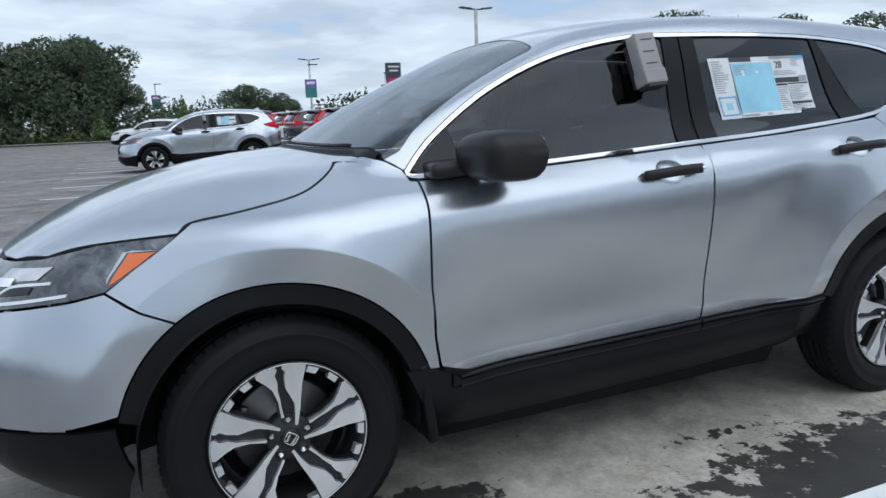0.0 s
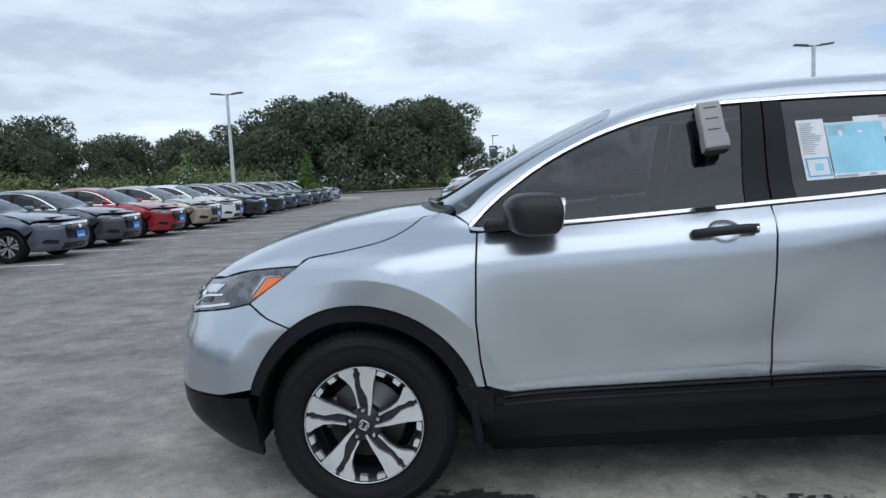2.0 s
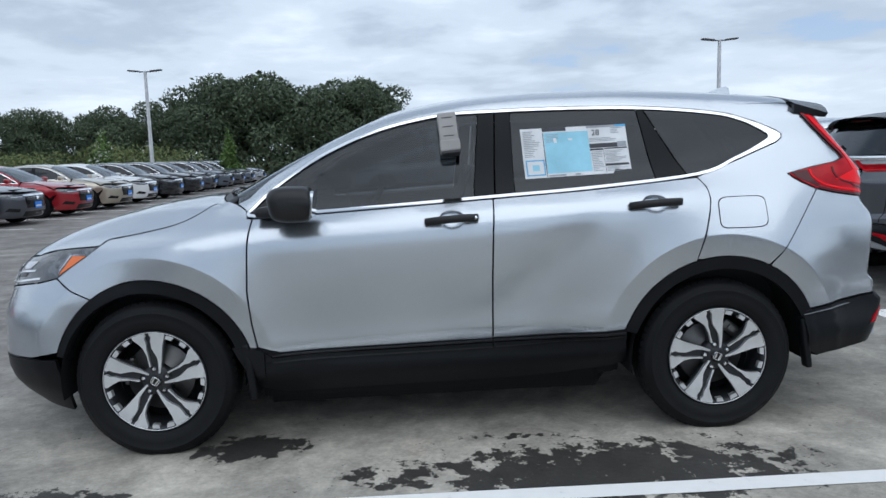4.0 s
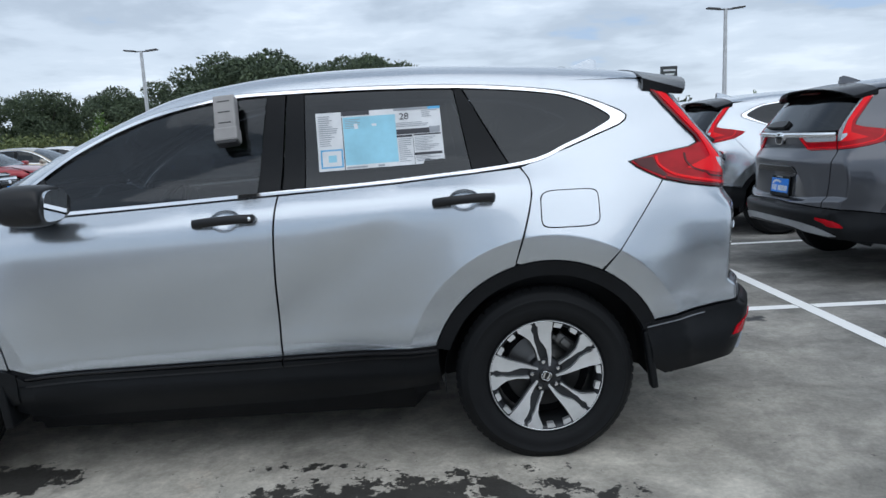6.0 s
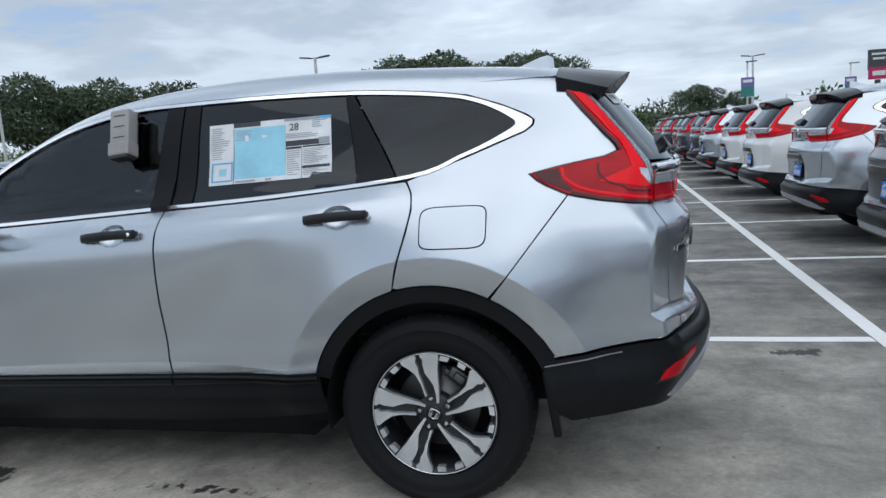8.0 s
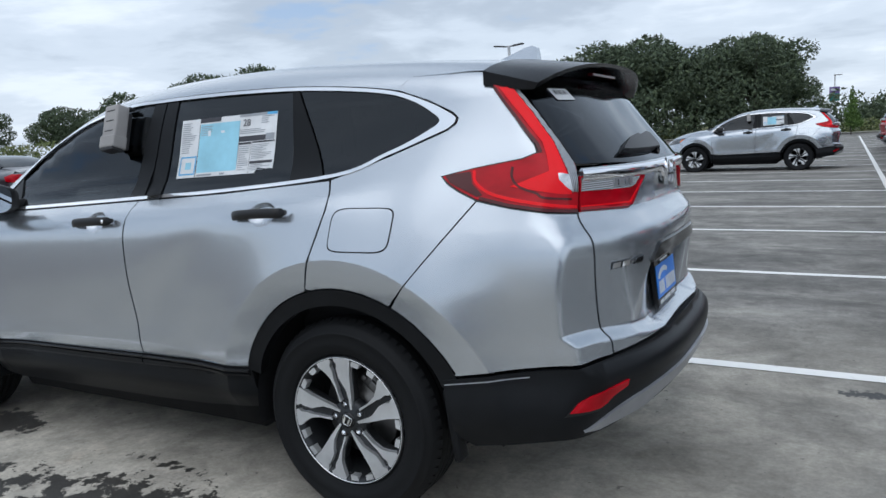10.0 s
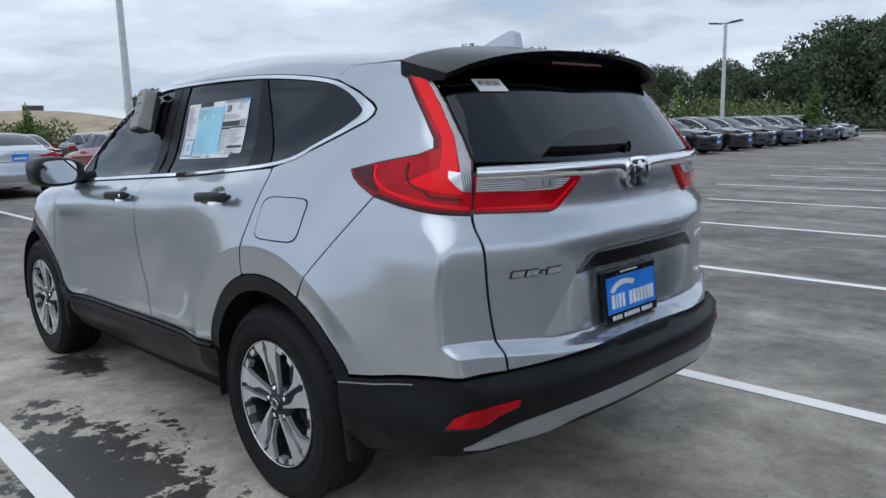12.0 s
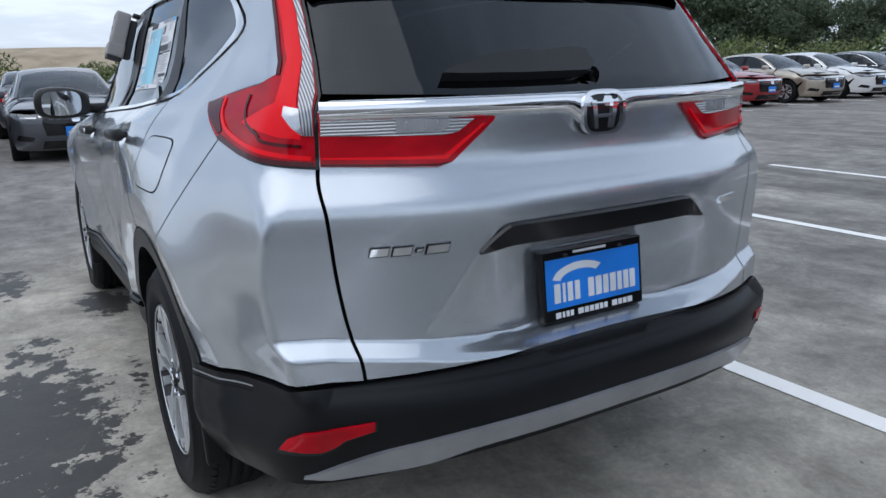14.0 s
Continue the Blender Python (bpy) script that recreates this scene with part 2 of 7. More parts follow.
def prism(poly, f0, f1):
    """A solid from an outline: f0 and f1 lay each (u, v) into space, front and back."""
    n = len(poly)
    vs = [f0(*p) for p in poly] + [f1(*p) for p in poly]
    fs = [tuple(range(n)), tuple(range(2 * n - 1, n - 1, -1))]
    fs += [(i, i + n, (i + 1) % n + n, (i + 1) % n) for i in range(n)]
    return vs, fs


def hermite(xs, ys):
    """A smooth curve through knots, for arrays; straight on past the ends."""
    xs, ys = np.array(xs, float), np.array(ys, float)
    d = np.diff(ys) / np.diff(xs)
    t = np.r_[d[0], (d[:-1] + d[1:]) / 2, d[-1]]
    flat = np.r_[False, d[:-1] * d[1:] <= 0, False]
    t[flat] = 0
    for i in range(len(d)):
        for j in (i, i + 1):
            lim = 3 * abs(d[i])
            if abs(t[j]) > lim:
                t[j] = math.copysign(lim, t[j])

    def at(x):
        x = np.asarray(x, float)
        i = np.clip(np.searchsorted(xs, x) - 1, 0, len(xs) - 2)
        h = xs[i + 1] - xs[i]
        u = (x - xs[i]) / h
        uc = np.clip(u, 0, 1)
        y = (2 * uc**3 - 3 * uc**2 + 1) * ys[i] + (uc**3 - 2 * uc**2 + uc) * h * t[i] + (3 * uc**2 - 2 * uc**3) * ys[i + 1] + (uc**3 - uc**2) * h * t[i + 1]
        return y + np.where(u < 0, u * h * t[0], 0) + np.where(u > 1, (u - 1) * h * t[-1], 0)

    return at


def smax(a, b, k):
    return np.maximum(a, b) + np.maximum(k - np.abs(a - b), 0) ** 2 / (4 * k)


def sstep(a, b, x):
    u = np.clip((x - a) / (b - a), 0, 1)
    return u * u * (3 - 2 * u)


from mathutils.geometry import delaunay_2d_cdt


def inside(poly, pts):
    x, y = pts[:, 0], pts[:, 1]
    ok = np.zeros(len(pts), bool)
    n = len(poly)
    for i in range(n):
        (x0, y0), (x1, y1) = poly[i], poly[(i + 1) % n]
        if y0 == y1:
            continue
        c = ((y0 > y) != (y1 > y)) & (x < (x1 - x0) * (y - y0) / (y1 - y0) + x0)
        ok ^= c
    return ok


def refine(poly, step):
    out = []
    n = len(poly)
    for i in range(n):
        a, b = np.array(poly[i], float), np.array(poly[(i + 1) % n], float)
        k = max(1, int(np.ceil(np.linalg.norm(b - a) / step)))
        out += [a + (b - a) * j / k for j in range(k)]
    return np.array(out)


def shrink(poly, d):
    p = np.array(poly, float)
    area = np.sum(p[:, 0] * np.roll(p[:, 1], -1) - np.roll(p[:, 0], -1) * p[:, 1])
    e = np.roll(p, -1, 0) - p
    e /= np.linalg.norm(e, axis=1)[:, None] + 1e-12
    nrm = np.stack([-e[:, 1], e[:, 0]], 1) * (1 if area > 0 else -1)
    b = nrm + np.roll(nrm, 1, 0)
    b /= np.maximum(np.sum(b * nrm, 1), 0.35)[:, None]
    return p + d * b


def spline(pts, n=8, closed=False):
    """A smooth line through points (Catmull-Rom)."""
    p = [np.array(q, float) for q in pts]
    m = len(p)
    out = []
    for i in range(m if closed else m - 1):
        a = p[(i - 1) % m] if closed or i else 2 * p[0] - p[1]
        b, c = p[i], p[(i + 1) % m]
        d = p[(i + 2) % m] if closed or i < m - 2 else 2 * p[-1] - p[-2]
        for k in range(n):
            t = k / n
            out.append(0.5 * (2 * b + (c - a) * t + (2 * a - 5 * b + 4 * c - d) * t * t + (3 * b - a - 3 * c + d) * t**3))
    if not closed:
        out.append(p[-1])
    return [tuple(q) for q in out]


def arc(cx, cz, r, a0, a1, n=24, rz=None):
    """Points of an arc, angles in degrees from +x up."""
    rz = rz or r
    return [(cx + r * math.cos(radians(a0 + (a1 - a0) * i / n)), cz + rz * math.sin(radians(a0 + (a1 - a0) * i / n))) for i in range(n + 1)]


class Shell:
    """A car's skin as one smooth closed form; panels are outlines thrown onto it from the side, the ends or above.
    x runs to the tail, y is 0 on the middle plane, z is up from the ground."""

    def __init__(self, half, rear, front, top, crown, krear=0.3, kfront=0.36, kc=(0.10, 0.10, 0.12), wide=0.9):
        self.half, self.rear, self.front, self.top, self.crown = half, rear, front, top, crown
        self.krear, self.kfront, self.kc, self.wide, self.rows, self.flat = krear, kfront, kc, wide, {}, False

    def g(self, x, y, z):
        ay = np.abs(y)
        a = ay - self.half(x, z)
        u = ay / self.wide
        u3 = np.where(u < 0.667, u**3, 0.2967 + 1.31 * (u - 0.667)) if self.flat else u**3
        r = x - (self.rear(ay, z) - self.krear * u3)
        f = (self.front(z) + self.kfront * (ay / self.wide) ** 3) - x
        t = z - (self.top(x) - self.crown(x) * ay**2)
        return smax(smax(smax(a, r, self.kc[0](z) if callable(self.kc[0]) else self.kc[0]), f, self.kc[1]), t, self.kc[2])

    def cast(self, eye, way, far):
        """How far rays from inside go until they leave the form."""
        lo, hi = np.zeros(len(eye)), np.full(len(eye), float(far))
        p = eye + way * far
        gl, gh = np.full(len(eye), -1.0), self.g(p[:, 0], p[:, 1], p[:, 2])
        for k in range(17):
            m = (lo + hi) / 2 if k < 8 or k % 3 == 2 else lo + (hi - lo) * np.clip(gl / np.minimum(gl - gh, -1e-12), 0.02, 0.98)
            p = eye + way * m[:, None]
            g = self.g(p[:, 0], p[:, 1], p[:, 2])
            v = g < 0
            lo, hi = np.where(v, m, lo), np.where(v, hi, m)
            gl, gh = np.where(v, g, gl), np.where(v, gh, g)
        m = lo + (hi - lo) * np.clip(gl / np.minimum(gl - gh, -1e-12), 0, 1)
        return eye + way * m[:, None]

    def normal(self, p, e=0.0015):
        d = []
        for i in range(3):
            q, s = p.copy(), p.copy()
            q[:, i] += e
            s[:, i] -= e
            d.append(self.g(*q.T) - self.g(*s.T))
        n = np.stack(d, 1)
        return n / (np.linalg.norm(n, axis=1)[:, None] + 1e-12)

    def side(self, uv, s=-1):
        uv = np.atleast_2d(np.array(uv, float))
        o = np.stack([uv[:, 0], 0 * uv[:, 0] + 1e-4 * s, uv[:, 1]], 1)
        return self.cast(o, np.tile([0, float(s), 0], (len(uv), 1)), 1.3)

    def back(self, uv, s=0, x0=2.6):
        uv = np.atleast_2d(np.array(uv, float))
        o = np.stack([0 * uv[:, 0] + x0, uv[:, 0], uv[:, 1]], 1)
        return self.cast(o, np.tile([1.0, 0, 0], (len(uv), 1)), 2.5)

    def nose(self, uv, s=0):
        uv = np.atleast_2d(np.array(uv, float))
        o = np.stack([0 * uv[:, 0] + 0.15, uv[:, 0], uv[:, 1]], 1)
        return self.cast(o, np.tile([-1.0, 0, 0], (len(uv), 1)), 2.5)

    def lid(self, uv, s=0):
        uv = np.atleast_2d(np.array(uv, float))
        o = np.stack([uv[:, 0], uv[:, 1], 0 * uv[:, 0] + 0.55], 1)
        return self.cast(o, np.tile([0, 0, 1.0], (len(uv), 1)), 2.0)

    def ring(self, xc, s=1):
        """A map round an end of the car: (angle in radians from straight back, height)."""

        def at(uv, _=0):
            uv = np.atleast_2d(np.array(uv, float))
            w = np.stack([s * np.cos(uv[:, 0]), np.sin(uv[:, 0]), 0 * uv[:, 0]], 1)
            o = np.stack([0 * uv[:, 0] + xc, 0 * uv[:, 0], uv[:, 1]], 1)
            return self.cast(o, w, 3.0)

        return at

    def angle(self, p, xc, s=1):
        return math.atan2(p[1], s * (p[0] - xc))

    def panel(self, name, poly, cast, mat, parent, label="", step=0.04, gap=0.0015, rim=0.02, off=0.0, s=-1, scale=(1, 1), thin=False, hole=None):
        """One sheet with a turned-in edge. scale: metres per unit of the map, for even meshing."""
        sc = np.array(scale)
        p = refine(np.array(poly, float) * sc, step)
        keep = np.linalg.norm(p - np.roll(p, 1, 0), axis=1) > 1e-4
        p = p[keep]
        if gap:
            p = shrink(p, gap)
        loops, pts, faces_in = [p], [p], [list(range(len(p)))]
        if hole is not None:
            h = refine(np.array(hole, float) * sc, step)
            loops.append(h)
            pts.append(h)
        lo, hi = p.min(0), p.max(0)
        gx, gy = np.meshgrid(np.arange(lo[0], hi[0], step), np.arange(lo[1], hi[1], step))
        gx = gx + (np.arange(gx.shape[0]) % 2)[:, None] * step / 2
        g = np.stack([gx.ravel(), gy.ravel()], 1)
        g = g[inside(p, g)]
        if hole is not None:
            g = g[~inside(h, g)]
        bd = np.concatenate(loops)
        if len(g):
            d = np.min(((g[:, None] - bd[None]) ** 2).sum(2), 1) if len(g) * len(bd) < 4e7 else np.full(len(g), 1.0)
            g = g[d > (0.55 * step) ** 2]
        which = "side" if cast == self.side else "back" if cast == self.back else "" if cast in (self.lid, self.nose) else "at"
        if self.rows.get(which):
            # rows of points along the creases
            r = np.concatenate([refine(np.array(q, float) * sc, step * 0.7) for q in self.rows[which]])
            r = r[inside(p, r)]
            if hole is not None and len(r):
                r = r[~inside(h, r)]
            if len(r):
                r = r[np.min(((r[:, None] - bd[None]) ** 2).sum(2), 1) > (0.2 * step) ** 2]
            if len(r) and len(g):
                g = g[np.min(((g[:, None] - r[None]) ** 2).sum(2), 1) > (0.3 * step) ** 2]
            g = np.concatenate([g, r])
        allp = np.concatenate([*pts, g]) if len(g) else np.concatenate(pts)
        edges, k = [], 0
        for lp in loops:
            n = len(lp)
            edges += [(k + i, k + (i + 1) % n) for i in range(n)]
            k += n
        vs, _, fs, *_ = delaunay_2d_cdt([Vector(q) for q in allp], edges, [], 0, 1e-6)
        v2 = np.array([tuple(v) for v in vs])
        tri = np.array([f for f in fs])
        cen = v2[tri].mean(1)
        ok = inside(p, cen)
        if hole is not None:
            ok &= ~inside(h, cen)
        tri = tri[ok]
        q = cast(v2 / sc, s)
        nrm = self.normal(q)
        q = q + nrm * off
        # outward winding
        a, b, c = q[tri[:, 0]], q[tri[:, 1]], q[tri[:, 2]]
        fn = np.cross(b - a, c - a)
        bad = (fn * nrm[tri[:, 0]]).sum(1) < 0
        tri[bad] = tri[bad][:, ::-1]
        verts, faces, norms = [tuple(v) for v in q], [tuple(t) for t in tri], [tuple(v) for v in nrm]
        if rim:
            cnt = {}
            for t in faces:
                for i in range(3):
                    e = (t[i], t[(i + 1) % 3])
                    cnt[e] = cnt.get(e, 0) + 1
            open_e = [e for e in cnt if (e[1], e[0]) not in cnt]
            for i, j in open_e:
                m = len(verts)
                e = q[j] - q[i]
                o = np.cross(e, nrm[i])
                o = o / (np.linalg.norm(o) + 1e-12)
                verts += [tuple(q[i]), tuple(q[j]), tuple(q[j] - nrm[j] * rim), tuple(q[i] - nrm[i] * rim)]
                faces.append((m + 3, m + 2, m + 1, m)[::1])
                norms += [tuple(o)] * 4
        return raw(name, verts, faces, mat, parent, label, True, norms)


# ---- wheels ----
def wheel(parent, at, side, detail=True, r=0.369, spin=-10.6, grip=38):
    """A road wheel: tyre, rim barrel, spokes, brake disc, caliper. side -1 faces -y. The outer face is at y = 0.
    spin: turn of the first spoke from straight up; grip: where the caliper sits."""
    w = new("wheel")
    w.parent = parent
    w.matrix_basis = pose(*at, 0, 0, 180 if side > 0 else 0)
    k = r / 0.369
    rr = 0.234 * k
    # tyre: bead, sidewall with two raised rings, shoulder and grooved tread, flat where it stands
    prof = [(rr - 0.006, 0.035), (rr + 0.003, 0.012), (rr + 0.010, 0.003), (rr + 0.016, 0.0), (rr + 0.020, -0.004), (rr + 0.026, -0.004), (rr + 0.029, -0.008), (rr + 0.06, -0.013), (rr + 0.085, -0.010)]
    prof += [(rr + 0.088, -0.013), (rr + 0.094, -0.011), (rr + 0.096, -0.006), (rr + 0.110, 0.002), (rr + 0.122, 0.014), (r - 0.006, 0.026), (r - 0.001, 0.042), (r, 0.075)]
    for g in (0.085, 0.12, 0.155):
        prof += [(r, g - 0.004), (r - 0.007, g - 0.003), (r - 0.007, g + 0.003), (r, g + 0.004)]
    prof += [(r, 0.18), (r - 0.006, 0.2), (rr + 0.11, 0.225), (rr + 0.05, 0.235), (rr, 0.22)]
    vs, fs = lathe(prof, 96)
    low = -at[2]
    vs = [(x, y - 0.010 * max(0.0, low + 0.05 - z) / 0.05 * (y < 0.03), max(z, low)) for x, y, z in vs]
    raw("tyre", vs, fs, M_rub, w, "black rubber tyre")
    # shoulder lugs
    vs, fs = [], []
    for i in range(64):
        m = Matrix.Rotation(2 * math.pi * i / 64, 4, "Y")
        b = len(vs)
        for dx, dy, dz in ((-0.012, 0.010, r - 0.016), (0.012, 0.010, r - 0.016), (0.012, 0.040, r + 0.003), (-0.012, 0.040, r + 0.003), (-0.010, 0.07, r - 0.012), (0.010, 0.07, r - 0.012)):
            p = m @ Vector((dx, dy, dz))
            vs.append((p.x, p.y, max(p.z, low)))
        fs += [(b, b + 1, b + 2, b + 3), (b + 3, b + 2, b + 5, b + 4), (b, b + 3, b + 4), (b + 1, b + 5, b + 2)]
    raw("tread_pattern", vs, fs, M_rub, w, smooth=False)
    vs, fs = lathe([(rr + 0.006, 0.004), (rr + 0.003, -0.002), (rr - 0.006, 0.002), (rr - 0.014, 0.012), (rr - 0.02, 0.03), (rr - 0.028, 0.11), (rr - 0.02, 0.2)], 64)
    raw("rim_barrel", vs, fs, M_alud, w, "dark painted alloy rim barrel")
    vs, fs = lathe([(rr + 0.002, 0.003), (rr + 0.001, -0.0025), (rr - 0.001, -0.0025), (rr - 0.002, 0.002)], 64)
    raw("rim_lip", vs, fs, M_alu, w, "machined rim edge")
    vs, fs = lathe([(0.02, 0.085), (0.085 * k, 0.085), (0.088 * k, 0.095), (0.155 * k, 0.095), (0.16 * k, 0.1), (0.16 * k, 0.115), (0.02, 0.115)], 48)
    raw("brake_disc", vs, fs, M_iron, w, "bare iron brake disc")
    vs, fs = lathe([(0.001, 0.12), (0.2 * k, 0.12), (0.2 * k, 0.13)], 32)
    raw("backing_plate", vs, fs, M_dark, w)
    bm = bmesh.new()
    box(bm, (0, 0.085, 0.150 * k), (0.105, 0.05, 0.055), 0.014)
    box(bm, (0.0, 0.064, 0.150 * k), (0.05, 0.03, 0.034), 0.008)
    for dx in (-0.055, 0.055):
        box(bm, (dx, 0.075, 0.140 * k), (0.022, 0.03, 0.022), 0.006)
    bmesh.ops.transform(bm, matrix=Matrix.Rotation(radians(grip), 4, "Y"), verts=bm.verts)
    put("brake_caliper", bm, M_iron, w, "cast grey brake caliper")
    # five spokes, each a broad and a narrow machined blade on either side of a dark cleft
    def blade(pts, m, par, nm, mat, lab, front, back, taper=1.0):
        vs, fs = prism(pts, lambda u, v: tuple(m @ Vector((u * k, front(v / 0.234), v * k))), lambda u, v: tuple(m @ Vector((u * k * taper, back, v * k))))
        return raw(nm, vs, fs, mat, par, lab, smooth=False)

    dish = lambda t: 0.0005 + 0.012 * (1 - min(t, 1)) ** 1.4
    deep = lambda t: 0.016 + 0.012 * (1 - min(t, 1))
    for i in range(5 if detail else 0):
        m = Matrix.Rotation(radians(spin + 72 * i), 4, "Y")
        sp = blade([(0.030, 0.030), (0.050, 0.125), (0.073, 0.2125), (0.040, 0.224), (0.0, 0.2275), (-0.04, 0.224), (-0.082, 0.2095), (-0.037, 0.160), (-0.024, 0.115), (-0.026, 0.030)], m, w, "spoke", M_alud, "dark alloy spoke with machined faces", deep, 0.060, 0.85)
        broad = [(0.0190, 0.036), (0.0275, 0.0355), (0.0400, 0.085), (0.0470, 0.126), (0.0560, 0.170), (0.0690, 0.2075), (0.0720, 0.2205), (0.0500, 0.2275), (0.0250, 0.2318), (0.0015, 0.2330), (0.0005, 0.222), (0.0085, 0.210), (0.0035, 0.192), (0.0040, 0.158), (0.0150, 0.132), (0.0240, 0.108), (0.0240, 0.075)]
        narrow = [(-0.0100, 0.0690), (-0.0145, 0.105), (-0.0155, 0.131), (-0.0195, 0.158), (-0.0165, 0.182), (-0.0225, 0.205), (-0.0140, 0.221), (-0.0200, 0.2322), (-0.0450, 0.2285), (-0.0790, 0.2185), (-0.0760, 0.2045), (-0.0520, 0.182), (-0.0340, 0.160), (-0.0215, 0.118), (-0.0185, 0.0690)]
        for pts in (broad, narrow):
            blade(pts, m, sp, "spoke_face", M_alu, "bright machined face", dish, 0.030, 1.0)
        # machined tabs on the rim between the spokes
        m2 = Matrix.Rotation(radians(spin + 72 * i + 34), 4, "Y")
        for u0, u1 in ((-0.052, -0.022), (0.018, 0.046)):
            t0, t1 = math.sqrt(0.208**2 - u0 * u0), math.sqrt(0.208**2 - u1 * u1)
            g0, g1 = math.sqrt(0.231**2 - u0 * u0), math.sqrt(0.231**2 - u1 * u1)
            blade([(u0, t0), (u1, t1), (u1 + 0.003, g1), (u0 - 0.003, g0)], m2, w, "rim_tab", M_alu, "", lambda t: 0.003, 0.03)
    for i in range(0 if detail else 10):
        m = Matrix.Rotation(radians(36 * i + 6 * (-1) ** i), 4, "Y")
        blade([(0.010, 0.04), (0.016, 0.11), (0.026, 0.231), (-0.026, 0.231), (-0.012, 0.11), (-0.010, 0.04)], m, w, "spoke", M_alu, "machined alloy spoke", dish, 0.03)
    vs, fs = lathe([(0.001, 0.010), (0.030, 0.010), (0.034, 0.013), (0.060, 0.016), (0.072, 0.024), (0.074, 0.06)], 40)
    raw("hub", vs, fs, M_alud, w)
    vs, fs = lathe([(0.0005, 0.003), (0.026, 0.004), (0.029, 0.006), (0.031, 0.012)], 32)
    raw("centre_cap", vs, fs, M_gloss, w, "black centre cap with a chrome badge")
    m = Matrix.Rotation(radians(spin + 36), 4, "Y")
    vs, fs = [], []
    for poly in ([(-0.014, 0.0125), (-0.008, 0.0125), (-0.005, -0.0125), (-0.012, -0.0125)], [(0.014, 0.0125), (0.008, 0.0125), (0.005, -0.0125), (0.012, -0.0125)]):
        v, f = prism(poly, lambda u, v: tuple(m @ Vector((u, -0.001, v))), lambda u, v: tuple(m @ Vector((u, 0.005, v))))
        fs += [tuple(j + len(vs) for j in q) for q in f]
        vs += v
    raw("cap_badge", vs, fs, M_chrome, w, smooth=False)
    ring = [(0.0185 * math.copysign(abs(math.cos(t)) ** 0.5, math.cos(t)) * (1 + 0.12 * math.sin(t)), 0.017 * math.copysign(abs(math.sin(t)) ** 0.5, math.sin(t))) for t in np.linspace(0, 2 * math.pi, 24, endpoint=False)]
    vs, fs = tube([tuple(m @ Vector((u, 0.0015, v))) for u, v in ring], 0.0018, 6, True)
    raw("cap_badge", vs, fs, M_chrome, w)
    for i in range(5 if detail else 0):
        a = radians(90 - spin - 72 * i)
        at_ = Matrix.Translation((0.0575 * math.cos(a), 0.004, 0.0575 * math.sin(a)))
        v, f = lathe([(0.0135, 0.012), (0.0165, 0.009), (0.0175, 0.014)], 16, "y", at_)
        raw("nut_seat", v, f, M_gloss, w)
        v, f = lathe([(0.0005, 0.002), (0.006, 0.002), (0.0092, 0.006), (0.0095, 0.03)], 6, "y", at_)
        raw("wheel_nut", v, f, M_chrome, w, smooth=False)
    return w


# ---- the compact suv ----
SUV_BELT = hermite([-1, 0.5, 1.0, 1.6, 2.1, 2.6, 3.1, 3.8], [1.04, 1.094, 1.115, 1.146, 1.172, 1.207, 1.235, 1.26])
_wd = hermite(
    [-1.0, -0.86, -0.75, -0.655, -0.62, -0.585, -0.53, -0.42, -0.30, -0.20, -0.13, -0.085, -0.055, -0.03, -0.01, 0.012, 0.04, 0.30, 0.6],
    [0.74, 0.80, 0.862, 0.891, 0.896, 0.8985, 0.9005, 0.911, 0.922, 0.926, 0.922, 0.910, 0.892, 0.864, 0.838, 0.812, 0.790, 0.697, 0.590],
)


suv_crease = hermite([0.0, 0.50, 0.62, 1.0, 1.35, 1.60, 1.72, 1.90, 2.10, 2.4], [0.50, 0.505, 0.510, 0.527, 0.540, 0.546, 0.543, 0.528, 0.502, 0.46])
# the flank behind the rear door: one full curve from the sill to the roof
_wr = hermite(
    [0.1, 0.3, 0.45, 0.55, 0.65, 0.75, 0.85, 0.93, 1.0, 1.06, 1.113, 1.18, 1.25, 1.33, 1.41, 1.5, 1.6, 1.7],
    [0.74, 0.815, 0.862, 0.884, 0.894, 0.905, 0.914, 0.908, 0.893, 0.873, 0.849, 0.810, 0.763, 0.715, 0.680, 0.648, 0.612, 0.565],
)


